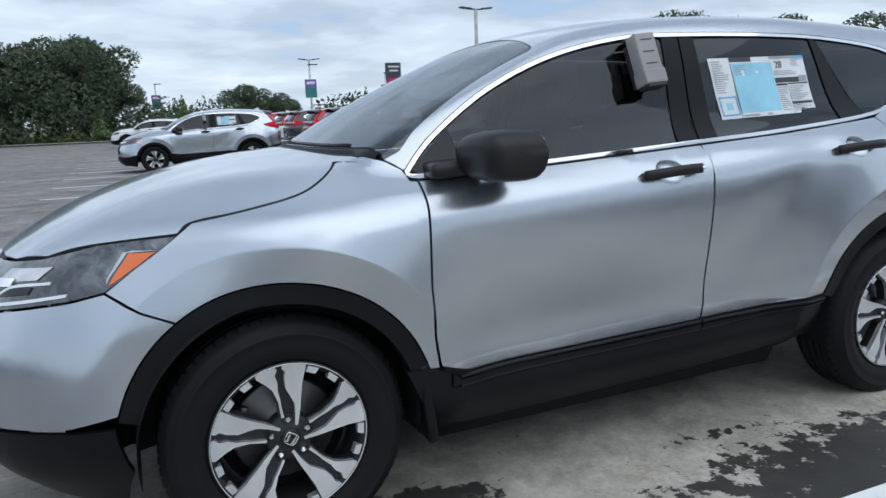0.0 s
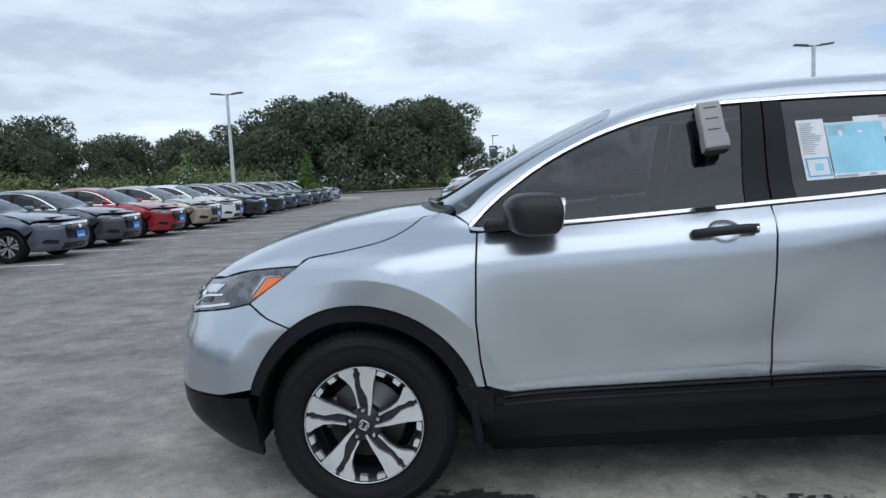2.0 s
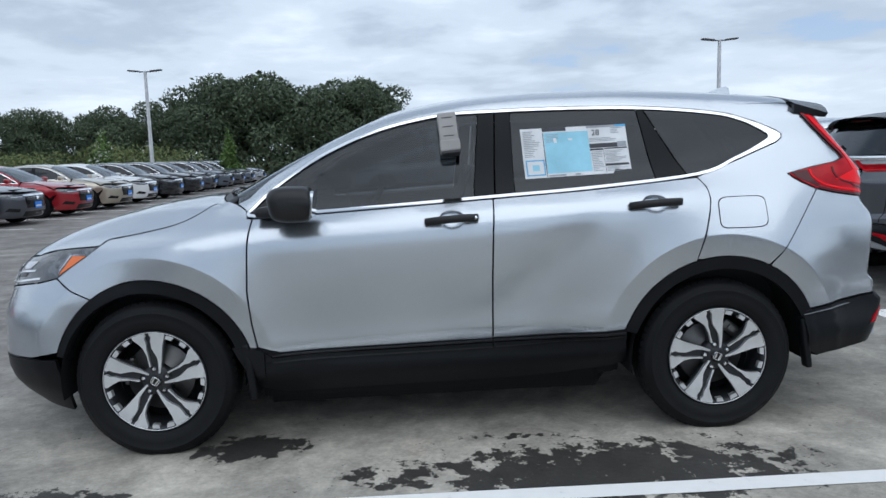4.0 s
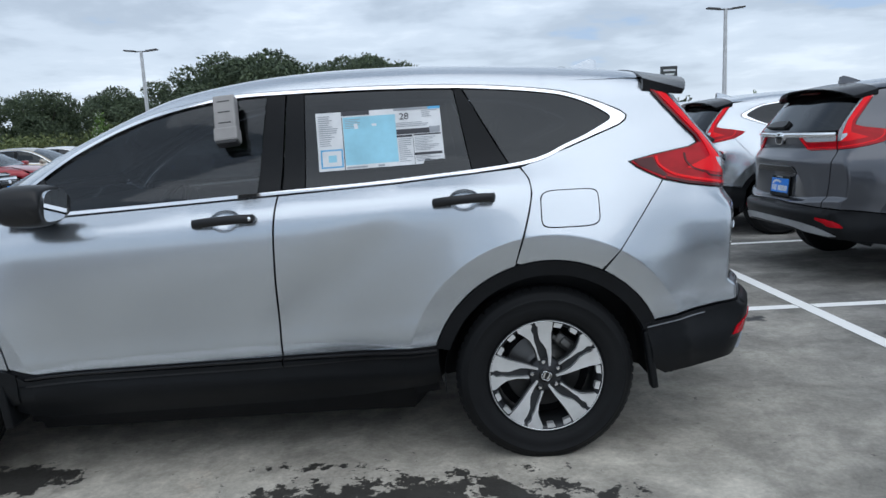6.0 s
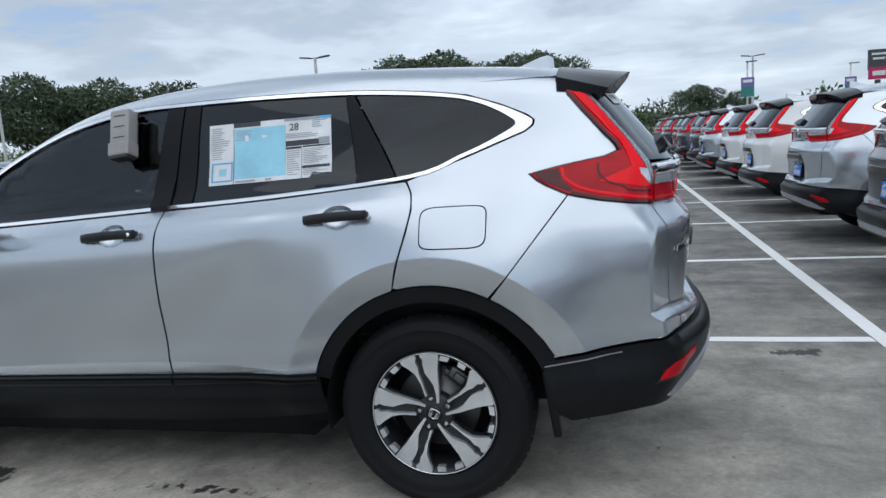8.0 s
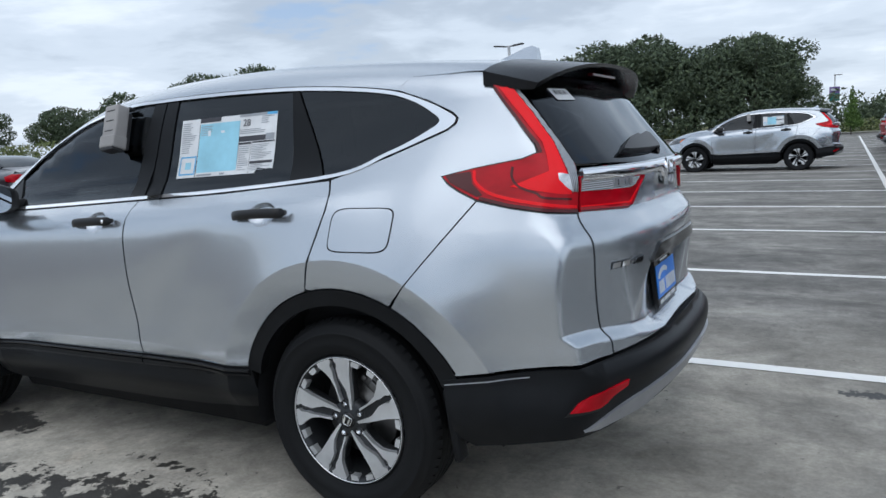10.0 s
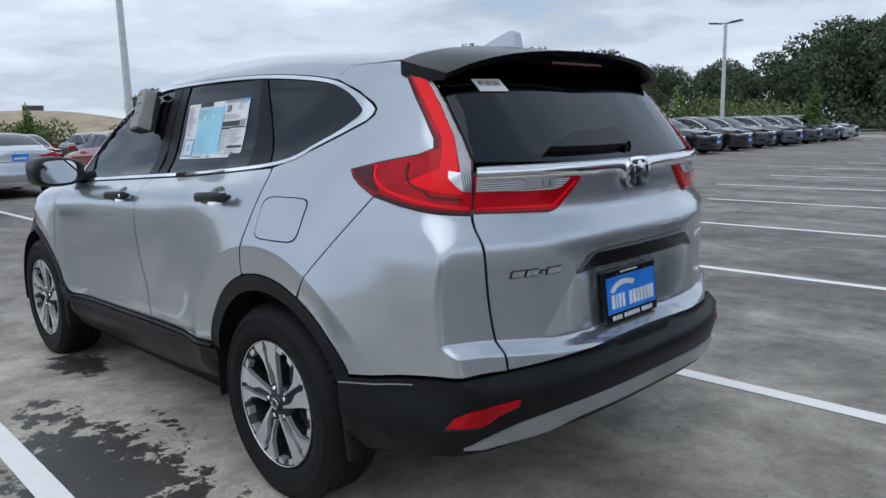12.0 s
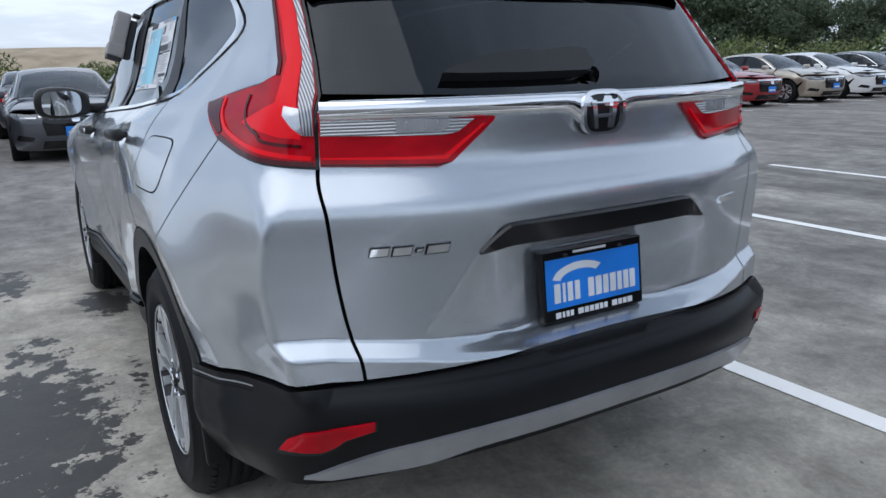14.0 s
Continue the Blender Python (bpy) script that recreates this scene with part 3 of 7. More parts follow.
def suv_half(x, z):
    dz = z - SUV_BELT(x)
    w = _wd(dz)
    up = sstep(-0.12, 0.05, dz)
    w = w - up * (0.05 * np.clip((x - 1.77) / 1.28, 0, 2) ** 1.5 + 0.035 * np.clip((1.5 - x) / 1.0, 0, 1.5) ** 2)
    rear = _wr(z) - 0.060 * np.clip((x - 2.97) / 0.5, 0, 2) ** 2 - 0.040 * sstep(2.90, 3.30, x) * sstep(0.66, 0.95, z) * sstep(1.32, 1.05, z) - 0.048 * sstep(3.02, 3.32, x) * sstep(0.98, 0.62, z)
    w = w + sstep(2.25, 2.95, x) * (rear - w)
    w = w - 0.045 * np.clip((0.45 - x) / 0.75, 0, 2) ** 2
    for xc, rc in ((0.0, 0.578), (2.675, 0.590)):
        r = np.hypot(x - xc, z - 0.355)
        f = 0.030 * (1 - np.clip((r - rc) / 0.24, 0, 1)) ** 2 - 0.14 * np.clip(rc - r, 0, 0.11)
        w = w + f * sstep(0.22, 0.50, z)
    # the bumper's lower part stands proud behind the rear wheel, the sill between the wheels
    w = w + 0.062 * sstep(0.60, 0.40, z) * sstep(2.98, 3.12, x)
    w = w + 0.034 * sstep(0.462, 0.36, z) * sstep(0.40, 0.55, x) * sstep(2.32, 2.15, x)
    # nose draws in past the lamp
    w = w - 0.05 * sstep(0.30, -0.30, x) * sstep(0.70, 1.0, z) - 0.088 * sstep(0.16, -0.46, x) * sstep(0.38, 0.95, z)
    # soft hollow along the doors, and the crease under which they turn in
    t = z - (0.60 + 0.11 * np.clip(x - 1.2, 0, 1.5) ** 2)
    w = w - 0.004 * np.exp(-((t / 0.13) ** 2)) * sstep(0.45, 0.8, x) * sstep(1.9, 1.5, x)
    t = (z - (0.64 + 0.74 * (x - 1.6))) / 1.25
    w = w - 0.011 * np.exp(-((t / 0.105) ** 2)) * sstep(1.40, 1.78, x) * sstep(2.32, 2.02, x)
    w = w - 0.16 * np.clip(suv_crease(x) - z, 0, 0.06) * sstep(0.48, 0.60, x) * sstep(2.15, 1.95, x)
    return w


_suv_rz = hermite(
    [0.1, 0.3, 0.38, 0.45, 0.50, 0.55, 0.572, 0.585, 0.594, 0.600, 0.611, 0.66, 0.70, 0.80, 0.88, 0.95, 0.980, 0.995, 1.012, 1.035, 1.065, 1.09, 1.12, 1.17, 1.205, 1.23, 1.27, 1.40, 1.55, 1.7],
    [3.50, 3.58, 3.62, 3.645, 3.662, 3.672, 3.670, 3.663, 3.645, 3.633, 3.629, 3.628, 3.629, 3.633, 3.638, 3.642, 3.641, 3.638, 3.630, 3.612, 3.592, 3.585, 3.584, 3.586, 3.582, 3.566, 3.532, 3.423, 3.30, 3.18],
)


def suv_ledge(y):
    """Height of the ledge that runs low round the tail."""
    return 0.672 + 0.086 * (np.clip(y, 0.25, 0.70) - 0.295)


def suv_cheek(z):
    return 0.36 + 0.73 * (0.882 - z)


def suv_rear(y, z):
    # plate hollow with slanted cheeks, and the lower ledge that ends beside it
    ledge = 0.036 * sstep(0.004, -0.042, z - suv_ledge(y)) * (1 - sstep(0.30, 0.27, y) * sstep(0.636, 0.668, z))
    e = suv_cheek(z)
    k = np.clip((0.88 - z) / 0.2, 0, 1)
    deep = (0.060 + 0.022 * (1 - k)) * sstep(0.634, 0.668, z) * sstep(0.945, 0.915, z)
    d = deep * np.clip((e - y) / (e - 0.17), 0, 1) ** (1 + 0.35 * k)
    return _suv_rz(z) - d + ledge


_suv_fz = hermite([0.1, 0.2, 0.32, 0.45, 0.6, 0.75, 0.85, 0.92, 1.0, 1.2], [-0.66, -0.79, -0.92, -0.945, -0.94, -0.885, -0.835, -0.785, -0.68, -0.3])
_suv_top = hermite(
    [-1.0, -0.86, -0.735, -0.57, -0.35, -0.12, 0.1, 0.22, 0.29, 0.36, 0.55, 0.85, 1.12, 1.4, 1.7, 2.15, 2.55, 2.95, 3.25, 3.6],
    [0.80, 0.885, 0.945, 1.015, 1.09, 1.142, 1.172, 1.182, 1.195, 1.228, 1.332, 1.475, 1.584, 1.641, 1.670, 1.680, 1.666, 1.638, 1.604, 1.56],
)


def suv_crown(x):
    return 0.10 + 0.02 * sstep(0.0, 0.6, x)


SUV = Shell(suv_half, suv_rear, lambda z: _suv_fz(z), lambda x: _suv_top(x), suv_crown, 0.31, 0.47, (lambda z: 0.016 + 0.055 * sstep(0.93, 1.10, z) + 0.05 * sstep(0.60, 0.50, z), 0.14, 0.10))



_suv_cz = hermite([0.6, 0.66, 0.70, 0.80, 0.95, 1.03, 1.1], [0.800, 0.801, 0.823, 0.832, 0.828, 0.836, 0.840])


def suv_corner(z):
    """Angle, seen from inside the tail, of the upright crease where flank and rear meet."""
    return _suv_cz(z)


SUV.rows["side"] = [arc(cx, 0.355, rc + d, -5, 185, 60) for cx, rc in ((0.0, 0.578), (2.675, 0.590)) for d in (-0.045, -0.018, -0.004, 0.004, 0.014, 0.034, 0.065)]
SUV.rows["side"] += [[(x, float(suv_crease(x)) + d) for x in np.linspace(0.5, 2.12, 40)] for d in (-0.024, -0.012, -0.004, 0.003, 0.010)]
SUV.flat = True
for d in (-0.10, -0.07, -0.045, -0.03, -0.018, -0.008, 0.0, 0.008):
    for s in (-1, 1):
        SUV.rows.setdefault("back", []).append([(s * (suv_cheek(z) + d), z) for z in np.linspace(0.66, 0.94, 14)])
for d in (0.008, 0.002, -0.008, -0.018, -0.028, -0.038, -0.046):
    for s in (-1, 1):
        SUV.rows["back"].append([(s * y, suv_ledge(y) + d) for y in np.linspace(0.26, 0.70, 16)])
        SUV.rows.setdefault("at", []).append([(s * a, 0.704 + d) for a in np.linspace(0.62, 0.92, 16)])
for z in (0.912, 0.922, 0.934, 0.946, 0.975, 0.99, 1.005, 1.02, 1.04):
    SUV.rows["back"].append([(-0.68, z), (0.68, z)])
    if z > 0.95:
        SUV.rows["at"] += [[(0.62, z), (0.95, z)], [(-0.62, z), (-0.95, z)]]
for d in (-0.03, -0.018, -0.010, -0.004, 0.002, 0.008, 0.016, 0.028):
    for s in (-1, 1):
        SUV.rows["at"].append([(s * (suv_corner(z) + d), z) for z in np.linspace(0.62, 1.06, 24)])

# the rear arch's flare, carried round the end
for d in (-0.045, -0.018, -0.004, 0.004, 0.014, 0.034, 0.065):
    for s in (-1, 1):
        SUV.rows["at"].append([(SUV.angle(p, 2.7), p[2]) for p in SUV.side(arc(2.675, 0.355, 0.590 + d, 22, 64, 24), s)])

# window outline, (x, z)
DLO = (
    spline([(0.452, 1.112), (0.571, 1.222), (0.791, 1.366), (1.062, 1.480), (1.365, 1.545), (1.639, 1.559), (2.054, 1.562), (2.423, 1.550), (2.755, 1.515), (2.93, 1.462), (3.025, 1.418)], 6)
    + [(3.048, 1.402), (3.045, 1.385)]
    + spline([(3.02, 1.365), (2.94, 1.335), (2.80, 1.283), (2.60, 1.215), (2.077, 1.168), (1.604, 1.142), (0.995, 1.109), (0.60, 1.090), (0.49, 1.087)], 5)
    + [(0.462, 1.090), (0.449, 1.099)]
)
DLO_TOP = DLO[:61]


def dlo_inner():
    p = shrink(np.array(DLO), 0.013)
    k = sstep(2.84, 3.03, p[:, 0])[:, None]
    p = p + k * (np.array([2.70, 1.40]) - p) * 0.115
    for _ in range(4):
        p = p + (p[:, :1] > 2.8) * (0.25 * np.roll(p, 1, 0) + 0.25 * np.roll(p, -1, 0) - 0.5 * p)
    return p


def wall_cut(x0, x1, poly, lean0=0.0, lean1=0.0):
    """The stretch of an outline between two slanting lines x = x0 + lean * (z - 1.3), by clipping."""

    def clip(p, fn):
        out = []
        for i in range(len(p)):
            a, b = p[i], p[(i + 1) % len(p)]
            fa, fb = fn(a), fn(b)
            if fa >= 0:
                out.append(a)
            if fa * fb < 0:
                t = fa / (fa - fb)
                out.append((a[0] + (b[0] - a[0]) * t, a[1] + (b[1] - a[1]) * t))
        return out

    p = [tuple(q) for q in poly]
    p = clip(p, lambda q: q[0] - (x0 + lean0 * (q[1] - 1.3)))
    return clip(p, lambda q: (x1 + lean1 * (q[1] - 1.3)) - q[0])


def arch(cx, r, a0, a1, n=30, cz=0.355):
    return arc(cx, cz, r, a0, a1, n)


def sline(shell, p, s):
    return shell.side([p], s)[0]


def suv(name, label, body, group="", detail=True):
    car = thing(name, label, "car", None, group)
    S = SUV
    st = 0.035 if detail else 0.06
    rg, fg = S.ring(2.7), S.ring(0.1, -1)

    def rth(p3):
        return S.angle(p3, 2.7), p3[2]

    def fth(p3):
        return S.angle(p3, 0.1, -1), p3[2]

    for s in (-1, 1):
        q = lambda x, z: sline(S, (x, z), s)
        kw = dict(s=s, step=st)
        # front fender
        fen = arch(0.0, 0.475, 17, 126) + [(-0.3665, 0.777), (-0.4515, 0.8335), (-0.37, 0.892), (-0.30, 0.938), (-0.247, 0.976)]
        fen += spline([(-0.205, 1.005), (-0.067, 1.028), (0.10, 1.062), (0.19, 1.098), (0.262, 1.145)], 5)
        fen += [(0.345, 1.163), (0.40, 1.146), (0.445, 1.118), (0.455, 1.085), (0.478, 1.083), (0.468, 0.97), (0.459, 0.763), (0.470, 0.60), (0.486, 0.495)]
        S.panel("front_fender", fen, S.side, body, car, **kw)
        # doors
        d1 = [(0.483, 1.083), (0.473, 0.97), (0.464, 0.763), (0.475, 0.60), (0.492, 0.50), (0.60, 0.468), (1.581, 0.487), (1.583, 0.8), (1.590, 1.0), (1.602, 1.139), (0.995, 1.106), (0.60, 1.086)]
        cups = []
        for hx, hz in ((1.405, 1.058), (2.350, 1.098)):
            cups.append([(hx + 0.062 * math.cos(t) * (1 + 0.1 * math.sin(t)), hz - 0.004 + 0.043 * math.sin(t)) for t in np.linspace(0, 2 * math.pi, 24, endpoint=False)])
        door = S.panel("front_door", d1, S.side, body, car, hole=cups[0], **kw)
        d2 = [(1.607, 1.139), (1.595, 1.0), (1.588, 0.8), (1.586, 0.488), (2.205, 0.505)] + arch(2.675, 0.488, 162, 106, 16)[0:]
        d2 += spline([(2.56, 0.90), (2.60, 1.03), (2.618, 1.11), (2.612, 1.165), (2.585, 1.206)], 5) + [(2.077, 1.165)]
        rdoor = S.panel("rear_door", d2, S.side, body, car, hole=cups[1], **kw)
        # quarter panel, to the lamp and the bumper seam
        qp = [(2.590, 1.208), (2.617, 1.165), (2.623, 1.11), (2.605, 1.03), (2.565, 0.90), (2.545, 0.835)] + arch(2.675, 0.488, 103, 64, 12)
        qp += [(2.955, 0.865), (3.172, 1.1365), (3.10, 1.170), (3.060, 1.192), (3.040, 1.210), (3.15, 1.234), (3.30, 1.258), (3.345, 1.272), (3.330, 1.305), (3.252, 1.395), (3.162, 1.503), (3.125, 1.54)]
        qp += [(2.98, 1.555), (2.80, 1.558), (2.77, 1.522)] + [(2.93, 1.468), (3.03, 1.423), (3.055, 1.402), (3.05, 1.382), (3.02, 1.361), (2.94, 1.331), (2.80, 1.279)]
        S.panel("quarter_panel", qp, S.side, body, car, **kw)
        S.panel("roof_gutter", [(2.70, 1.566), (2.98, 1.562), (3.13, 1.552), (3.13, 1.532), (2.98, 1.546), (2.70, 1.548)], S.side, body, car, s=s, step=0.03, off=-0.003, rim=0.004, gap=0)
        # body-coloured rear bumper corner, round the end
        seam = [S.back([(s * y, z)])[0] for y, z in spline([(0.677, 1.080), (0.685, 1.03), (0.684, 0.985), (0.672, 0.86), (0.656, 0.755), (0.645, 0.702), (0.635, 0.616)], 5)]
        cor = [q(2.956 + 0.0172 * u, 0.8645 + 0.02138 * u) for u in np.linspace(0, 12.68, 13)] + [q(3.28, 1.109), q(3.39, 1.092)] + seam + [S.back([(s * 0.70, 0.617)])[0], q(3.42, 0.607), q(3.25, 0.588), q(3.06, 0.562)]
        a = [(2.675 + 0.488 * math.cos(radians(t)), 0.355 + 0.488 * math.sin(radians(t))) for t in (27, 35, 43, 51, 58, 63)]
        cor += [q(*p) for p in a]
        S.panel("rear_bumper_cover", [rth(p) for p in cor], rg, body, car, scale=(0.9, 1), step=0.02 if detail else st)
        # black arches and sill
        for nm, cx, a0, a1, ro in (("front_arch", 0.0, 14, 165, 0.475), ("rear_arch", 2.675, 24, 163, 0.488)):
            S.panel(nm, arch(cx, ro - 0.002, a0, a1) + arch(cx, ro - 0.062, a1, a0), S.side, M_clad, car, "black plastic wheel-arch trim", s=s, step=0.03, off=0.004, rim=0.05)
            ta = [radians(t) for t in np.linspace(-6, 190, 34)]
            vs = [(cx + (ro - 0.055) * math.cos(t), s * yy, 0.355 + (ro - 0.055) * math.sin(t)) for yy in (0.90, 0.60) for t in ta]
            n = len(ta)
            raw("arch_liner", vs, [(i, i + 1, n + i + 1, n + i) for i in range(n - 1)], M_dark, car)
            vs = [(cx + rr_ * math.cos(t), s * 0.60, 0.355 + rr_ * math.sin(t)) for rr_ in (0.43, 0.001) for t in ta]
            raw("arch_liner", vs, [(i, i + 1, n + i + 1, n + i) for i in range(n - 1)], M_dark, car)
        # cladding: a flat strip under each door with a groove above it, then the sill that tucks under
        foot = [(0.37, 0.505), (0.480, 0.492), (0.520, 0.480), (0.520, 0.36), (0.47, 0.33), (0.42, 0.40)]
        S.panel("sill_end", foot, S.side, M_clad, car, "black plastic sill end", s=s, step=st, off=0.012, rim=0.04)
        S.panel("sill_back", [(0.50, 0.498), (0.60, 0.470), (1.58, 0.488), (2.222, 0.506), (2.222, 0.44), (1.58, 0.41), (0.50, 0.40)], S.side, M_dark, car, s=s, step=st, off=0.002, rim=0.02)
        for x0, x1, dr in ((0.555, 1.5805, door), (1.5865, 2.212, rdoor)):
            xs_ = np.linspace(x0, x1, 12)
            zt = lambda x: 0.464 + (0.0195 * (x - 0.585))
            zl = lambda x: 0.424 + 0.0195 * (x - 0.585) + 0.020 * float(sstep(1.5, 2.2, x))
            cap = [(x, zt(x)) for x in xs_] + [(x, zt(x) - 0.008) for x in xs_[::-1]]
            S.panel("cladding_lip", cap, S.side, M_satb, dr, "thin black lip along the door's foot", s=s, step=0.05, off=0.016, rim=0.012, gap=0.0005)
            face = [(x, zt(x) - 0.0125) for x in xs_] + [(x, zl(x) + 0.003) for x in xs_[::-1]]
            if x0 < 1:
                face = [(x0 - 0.03, zt(x0) + 0.012), (x0 - 0.008, zt(x0) - 0.002)] + face + [(x0 - 0.03, zl(x0) + 0.003)]
            S.panel("door_cladding", face, S.side, M_clad, dr, "black plastic door cladding", s=s, step=st, off=0.018, rim=0.022)
            edge_ = [(x, zl(x) + 0.0035) for x in xs_] + [(x, zl(x) - 0.0035) for x in xs_[::-1]]
            S.panel("cladding_edge", edge_, S.side, M_satb, dr, "lower edge of the cladding", s=s, step=0.05, off=0.0145, rim=0.012, gap=0)
        sil = [(0.515, 0.425)] + [(x, 0.4185 + 0.0195 * (x - 0.585) + 0.020 * float(sstep(1.5, 2.2, x))) for x in np.linspace(0.56, 2.215, 14)] + [(2.235, 0.33), (1.9, 0.285), (1.58, 0.272), (0.60, 0.262), (0.47, 0.30)]
        S.panel("sill_trim", sil, S.side, M_clad, car, "black plastic sill trim", s=s, step=st, off=0.004, rim=0.10)
        low = [(0.47, 0.33), (0.60, 0.32), (1.58, 0.33), (1.9, 0.34), (2.23, 0.37), (2.235, 0.24), (1.6, 0.195), (0.45, 0.19)]
        S.panel("underbody_side", low, S.side, M_dark, car, s=s, step=0.06, off=-0.05, rim=0.3)
        # windows: chrome surround, panes, black pillars
        inn = dlo_inner()
        S.panel("window_surround", DLO, S.side, M_chrome, car, "bright chrome window surround", s=s, step=0.03, off=0.004, hole=inn, gap=0.0005)
        pin = shrink(inn, 0.0008)
        S.panel("front_side_window", wall_cut(0.3, 1.532, pin, 0, 0.10), S.side, M_fglass, car, "tinted door glass", s=s, step=0.06, off=-0.006, rim=0.004)
        S.panel("window_pillar", wall_cut(1.533, 1.622, pin, 0.10, 0.055), S.side, M_clad, car, "black window pillar", s=s, step=0.06, off=-0.001, rim=0.02)
        S.panel("window_pillar", wall_cut(1.627, 1.712, pin, 0.055, 0.0), S.side, M_clad, car, "black window pillar", s=s, step=0.06, off=-0.001, rim=0.02)
        S.panel("rear_side_window", wall_cut(1.713, 2.375, pin, 0.0, -0.18), S.side, M_tint, car, "dark privacy glass", s=s, step=0.06, off=-0.006, rim=0.004)
        S.panel("window_pillar", wall_cut(2.376, 2.50, pin, -0.18, -0.56), S.side, M_clad, car, "black window pillar", s=s, step=0.06, off=-0.001, rim=0.02)
        S.panel("quarter_window", wall_cut(2.505, 3.2, pin, -0.56, 0), S.side, M_tint, car, "dark privacy glass", s=s, step=0.06, off=-0.004, rim=0.004)
        # handles
        for dr, hx, hz in ((door, 1.405, 1.058), (rdoor, 2.350, 1.098)):
            cup = cups[0] if dr is door else cups[1]
            rim_ = S.side(cup, s)
            mid_ = np.array([c3[1] for c3 in rim_]).mean()
            vs, nc = [], len(cup)
            for f_, dp in ((1.0, 0.0), (0.96, 0.005), (0.86, 0.016), (0.62, 0.026), (0.30, 0.030)):
                vs += [(hx + (p[0] - hx) * f_, p3[1] * f_ + mid_ * (1 - f_) - s * dp, hz + (p[1] - hz) * f_) for p, p3 in zip(cup, rim_)]
            fs = [(a * nc + b, a * nc + (b + 1) % nc, (a + 1) * nc + (b + 1) % nc, (a + 1) * nc + b) for a in range(4) for b in range(nc)] + [tuple(range(4 * nc, 5 * nc))]
            raw("handle_cup", vs, fs, body, dr)
            c = q(hx, hz)
            pts = [(hx - 0.128, 0.006), (hx - 0.118, 0.020), (hx - 0.06, 0.042), (hx + 0.06, 0.045), (hx + 0.108, 0.036), (hx + 0.122, 0.012)]
            vs, fs = [], []
            rings = spline([(x, o, hz + 0.007 * (x - hx) / 0.12 + (0.004 if abs(x - hx) < 0.08 else 0)) for x, o in pts], 4)
            nn = 10
            for i, (x, o, z) in enumerate(rings):
                yb = abs(c[1]) + o
                hgt = 0.0185 if 2 < i < len(rings) - 2 else 0.010
                for t in range(nn):
                    w = 2 * math.pi * t / nn
                    vs.append((x, s * (yb + 0.011 * math.cos(w)), z + hgt * math.sin(w)))
            for i in range(len(rings) - 1):
                for t in range(nn):
                    u = (t + 1) % nn
                    fs.append((i * nn + t, i * nn + u, (i + 1) * nn + u, (i + 1) * nn + t) if s < 0 else (i * nn + t, (i + 1) * nn + t, (i + 1) * nn + u, i * nn + u))
            fs += [tuple(range(nn)), tuple(range((len(rings) - 1) * nn, len(rings) * nn))]
            raw("door_handle", vs, fs, M_satb, dr, "black door handle")
            if dr is door:
                v, f = lathe([(0.0005, 0.0), (0.0075, 0.0), (0.0085, 0.004)], 14, "y", Matrix.Translation((hx + 0.105, s * (abs(c[1]) + 0.049), hz + 0.007)) @ Matrix.Rotation(0 if s < 0 else math.pi, 4, "Z"))
                raw("lock_cylinder", v, f, M_chrome, dr)
        # mirror
        mir = new("wing_mirror")
        mir.parent = car
        mir.matrix_basis = pose(0, 0, 0)
        vs, fs = [], []
        # housing: a wedge, flat-backed, its upper half proud of a lower skirt
        secs = [(0.640, 0.850, 1.150, 0.040, 0.050), (0.662, 0.872, 1.152, 0.074, 0.062), (0.680, 0.910, 1.154, 0.096, 0.073), (0.690, 0.970, 1.156, 0.103, 0.080), (0.692, 1.030, 1.157, 0.098, 0.078), (0.688, 1.068, 1.157, 0.084, 0.070), (0.684, 1.088, 1.156, 0.060, 0.054), (0.682, 1.096, 1.155, 0.030, 0.030)]
        nn = 28
        for x, y, z, a, b in secs:
            for t in range(nn):
                w = 2 * math.pi * t / nn
                cx, cz = math.cos(w), math.sin(w)
                px = math.copysign(abs(cx) ** (0.80 if cx < 0 else 0.30), cx)
                pz = math.copysign(abs(cz) ** (0.62 if cz > 0 else 0.45), cz)
                groove = 0.004 if -0.45 < pz < -0.30 and cx < 0.9 else 0.0
                vs.append((x + ((a - groove) * px if px < 0 else (0.787 - x) * px) - (0.012 * pz if px < 0.5 else -0.004 * pz), s * y, z + b * pz))
        for i in range(len(secs) - 1):
            for t in range(nn):
                u = (t + 1) % nn
                fs.append((i * nn + t, i * nn + u, (i + 1) * nn + u, (i + 1) * nn + t))
        fs += [tuple(range(nn)), tuple(range((len(secs) - 1) * nn, len(secs) * nn))]
        raw("mirror_housing", vs, fs, M_satb, mir, "black mirror housing")
        gl = [(0.088 * math.copysign(abs(math.cos(w)) ** 0.55, math.cos(w)), 1.156 + 0.060 * math.copysign(abs(math.sin(w)) ** 0.6, math.sin(w))) for w in np.linspace(0, 2 * math.pi, 32, endpoint=False)]
        vs, fs = prism(gl, lambda u, v: (0.793 + 0.12 * (v - 1.156), s * (0.978 + u), v), lambda u, v: (0.770 + 0.12 * (v - 1.156), s * (0.978 + u), v))
        raw("mirror_glass", vs, fs, M_mirror, mir, "silvered mirror glass", smooth=False)
        bm = bmesh.new()
        box(bm, (0.605, s * 0.815, 1.118), (0.19, 0.15, 0.050), 0.02, Euler((0, -0.06, s * 0.12)))
        put("mirror_foot", bm, M_satb, mir)
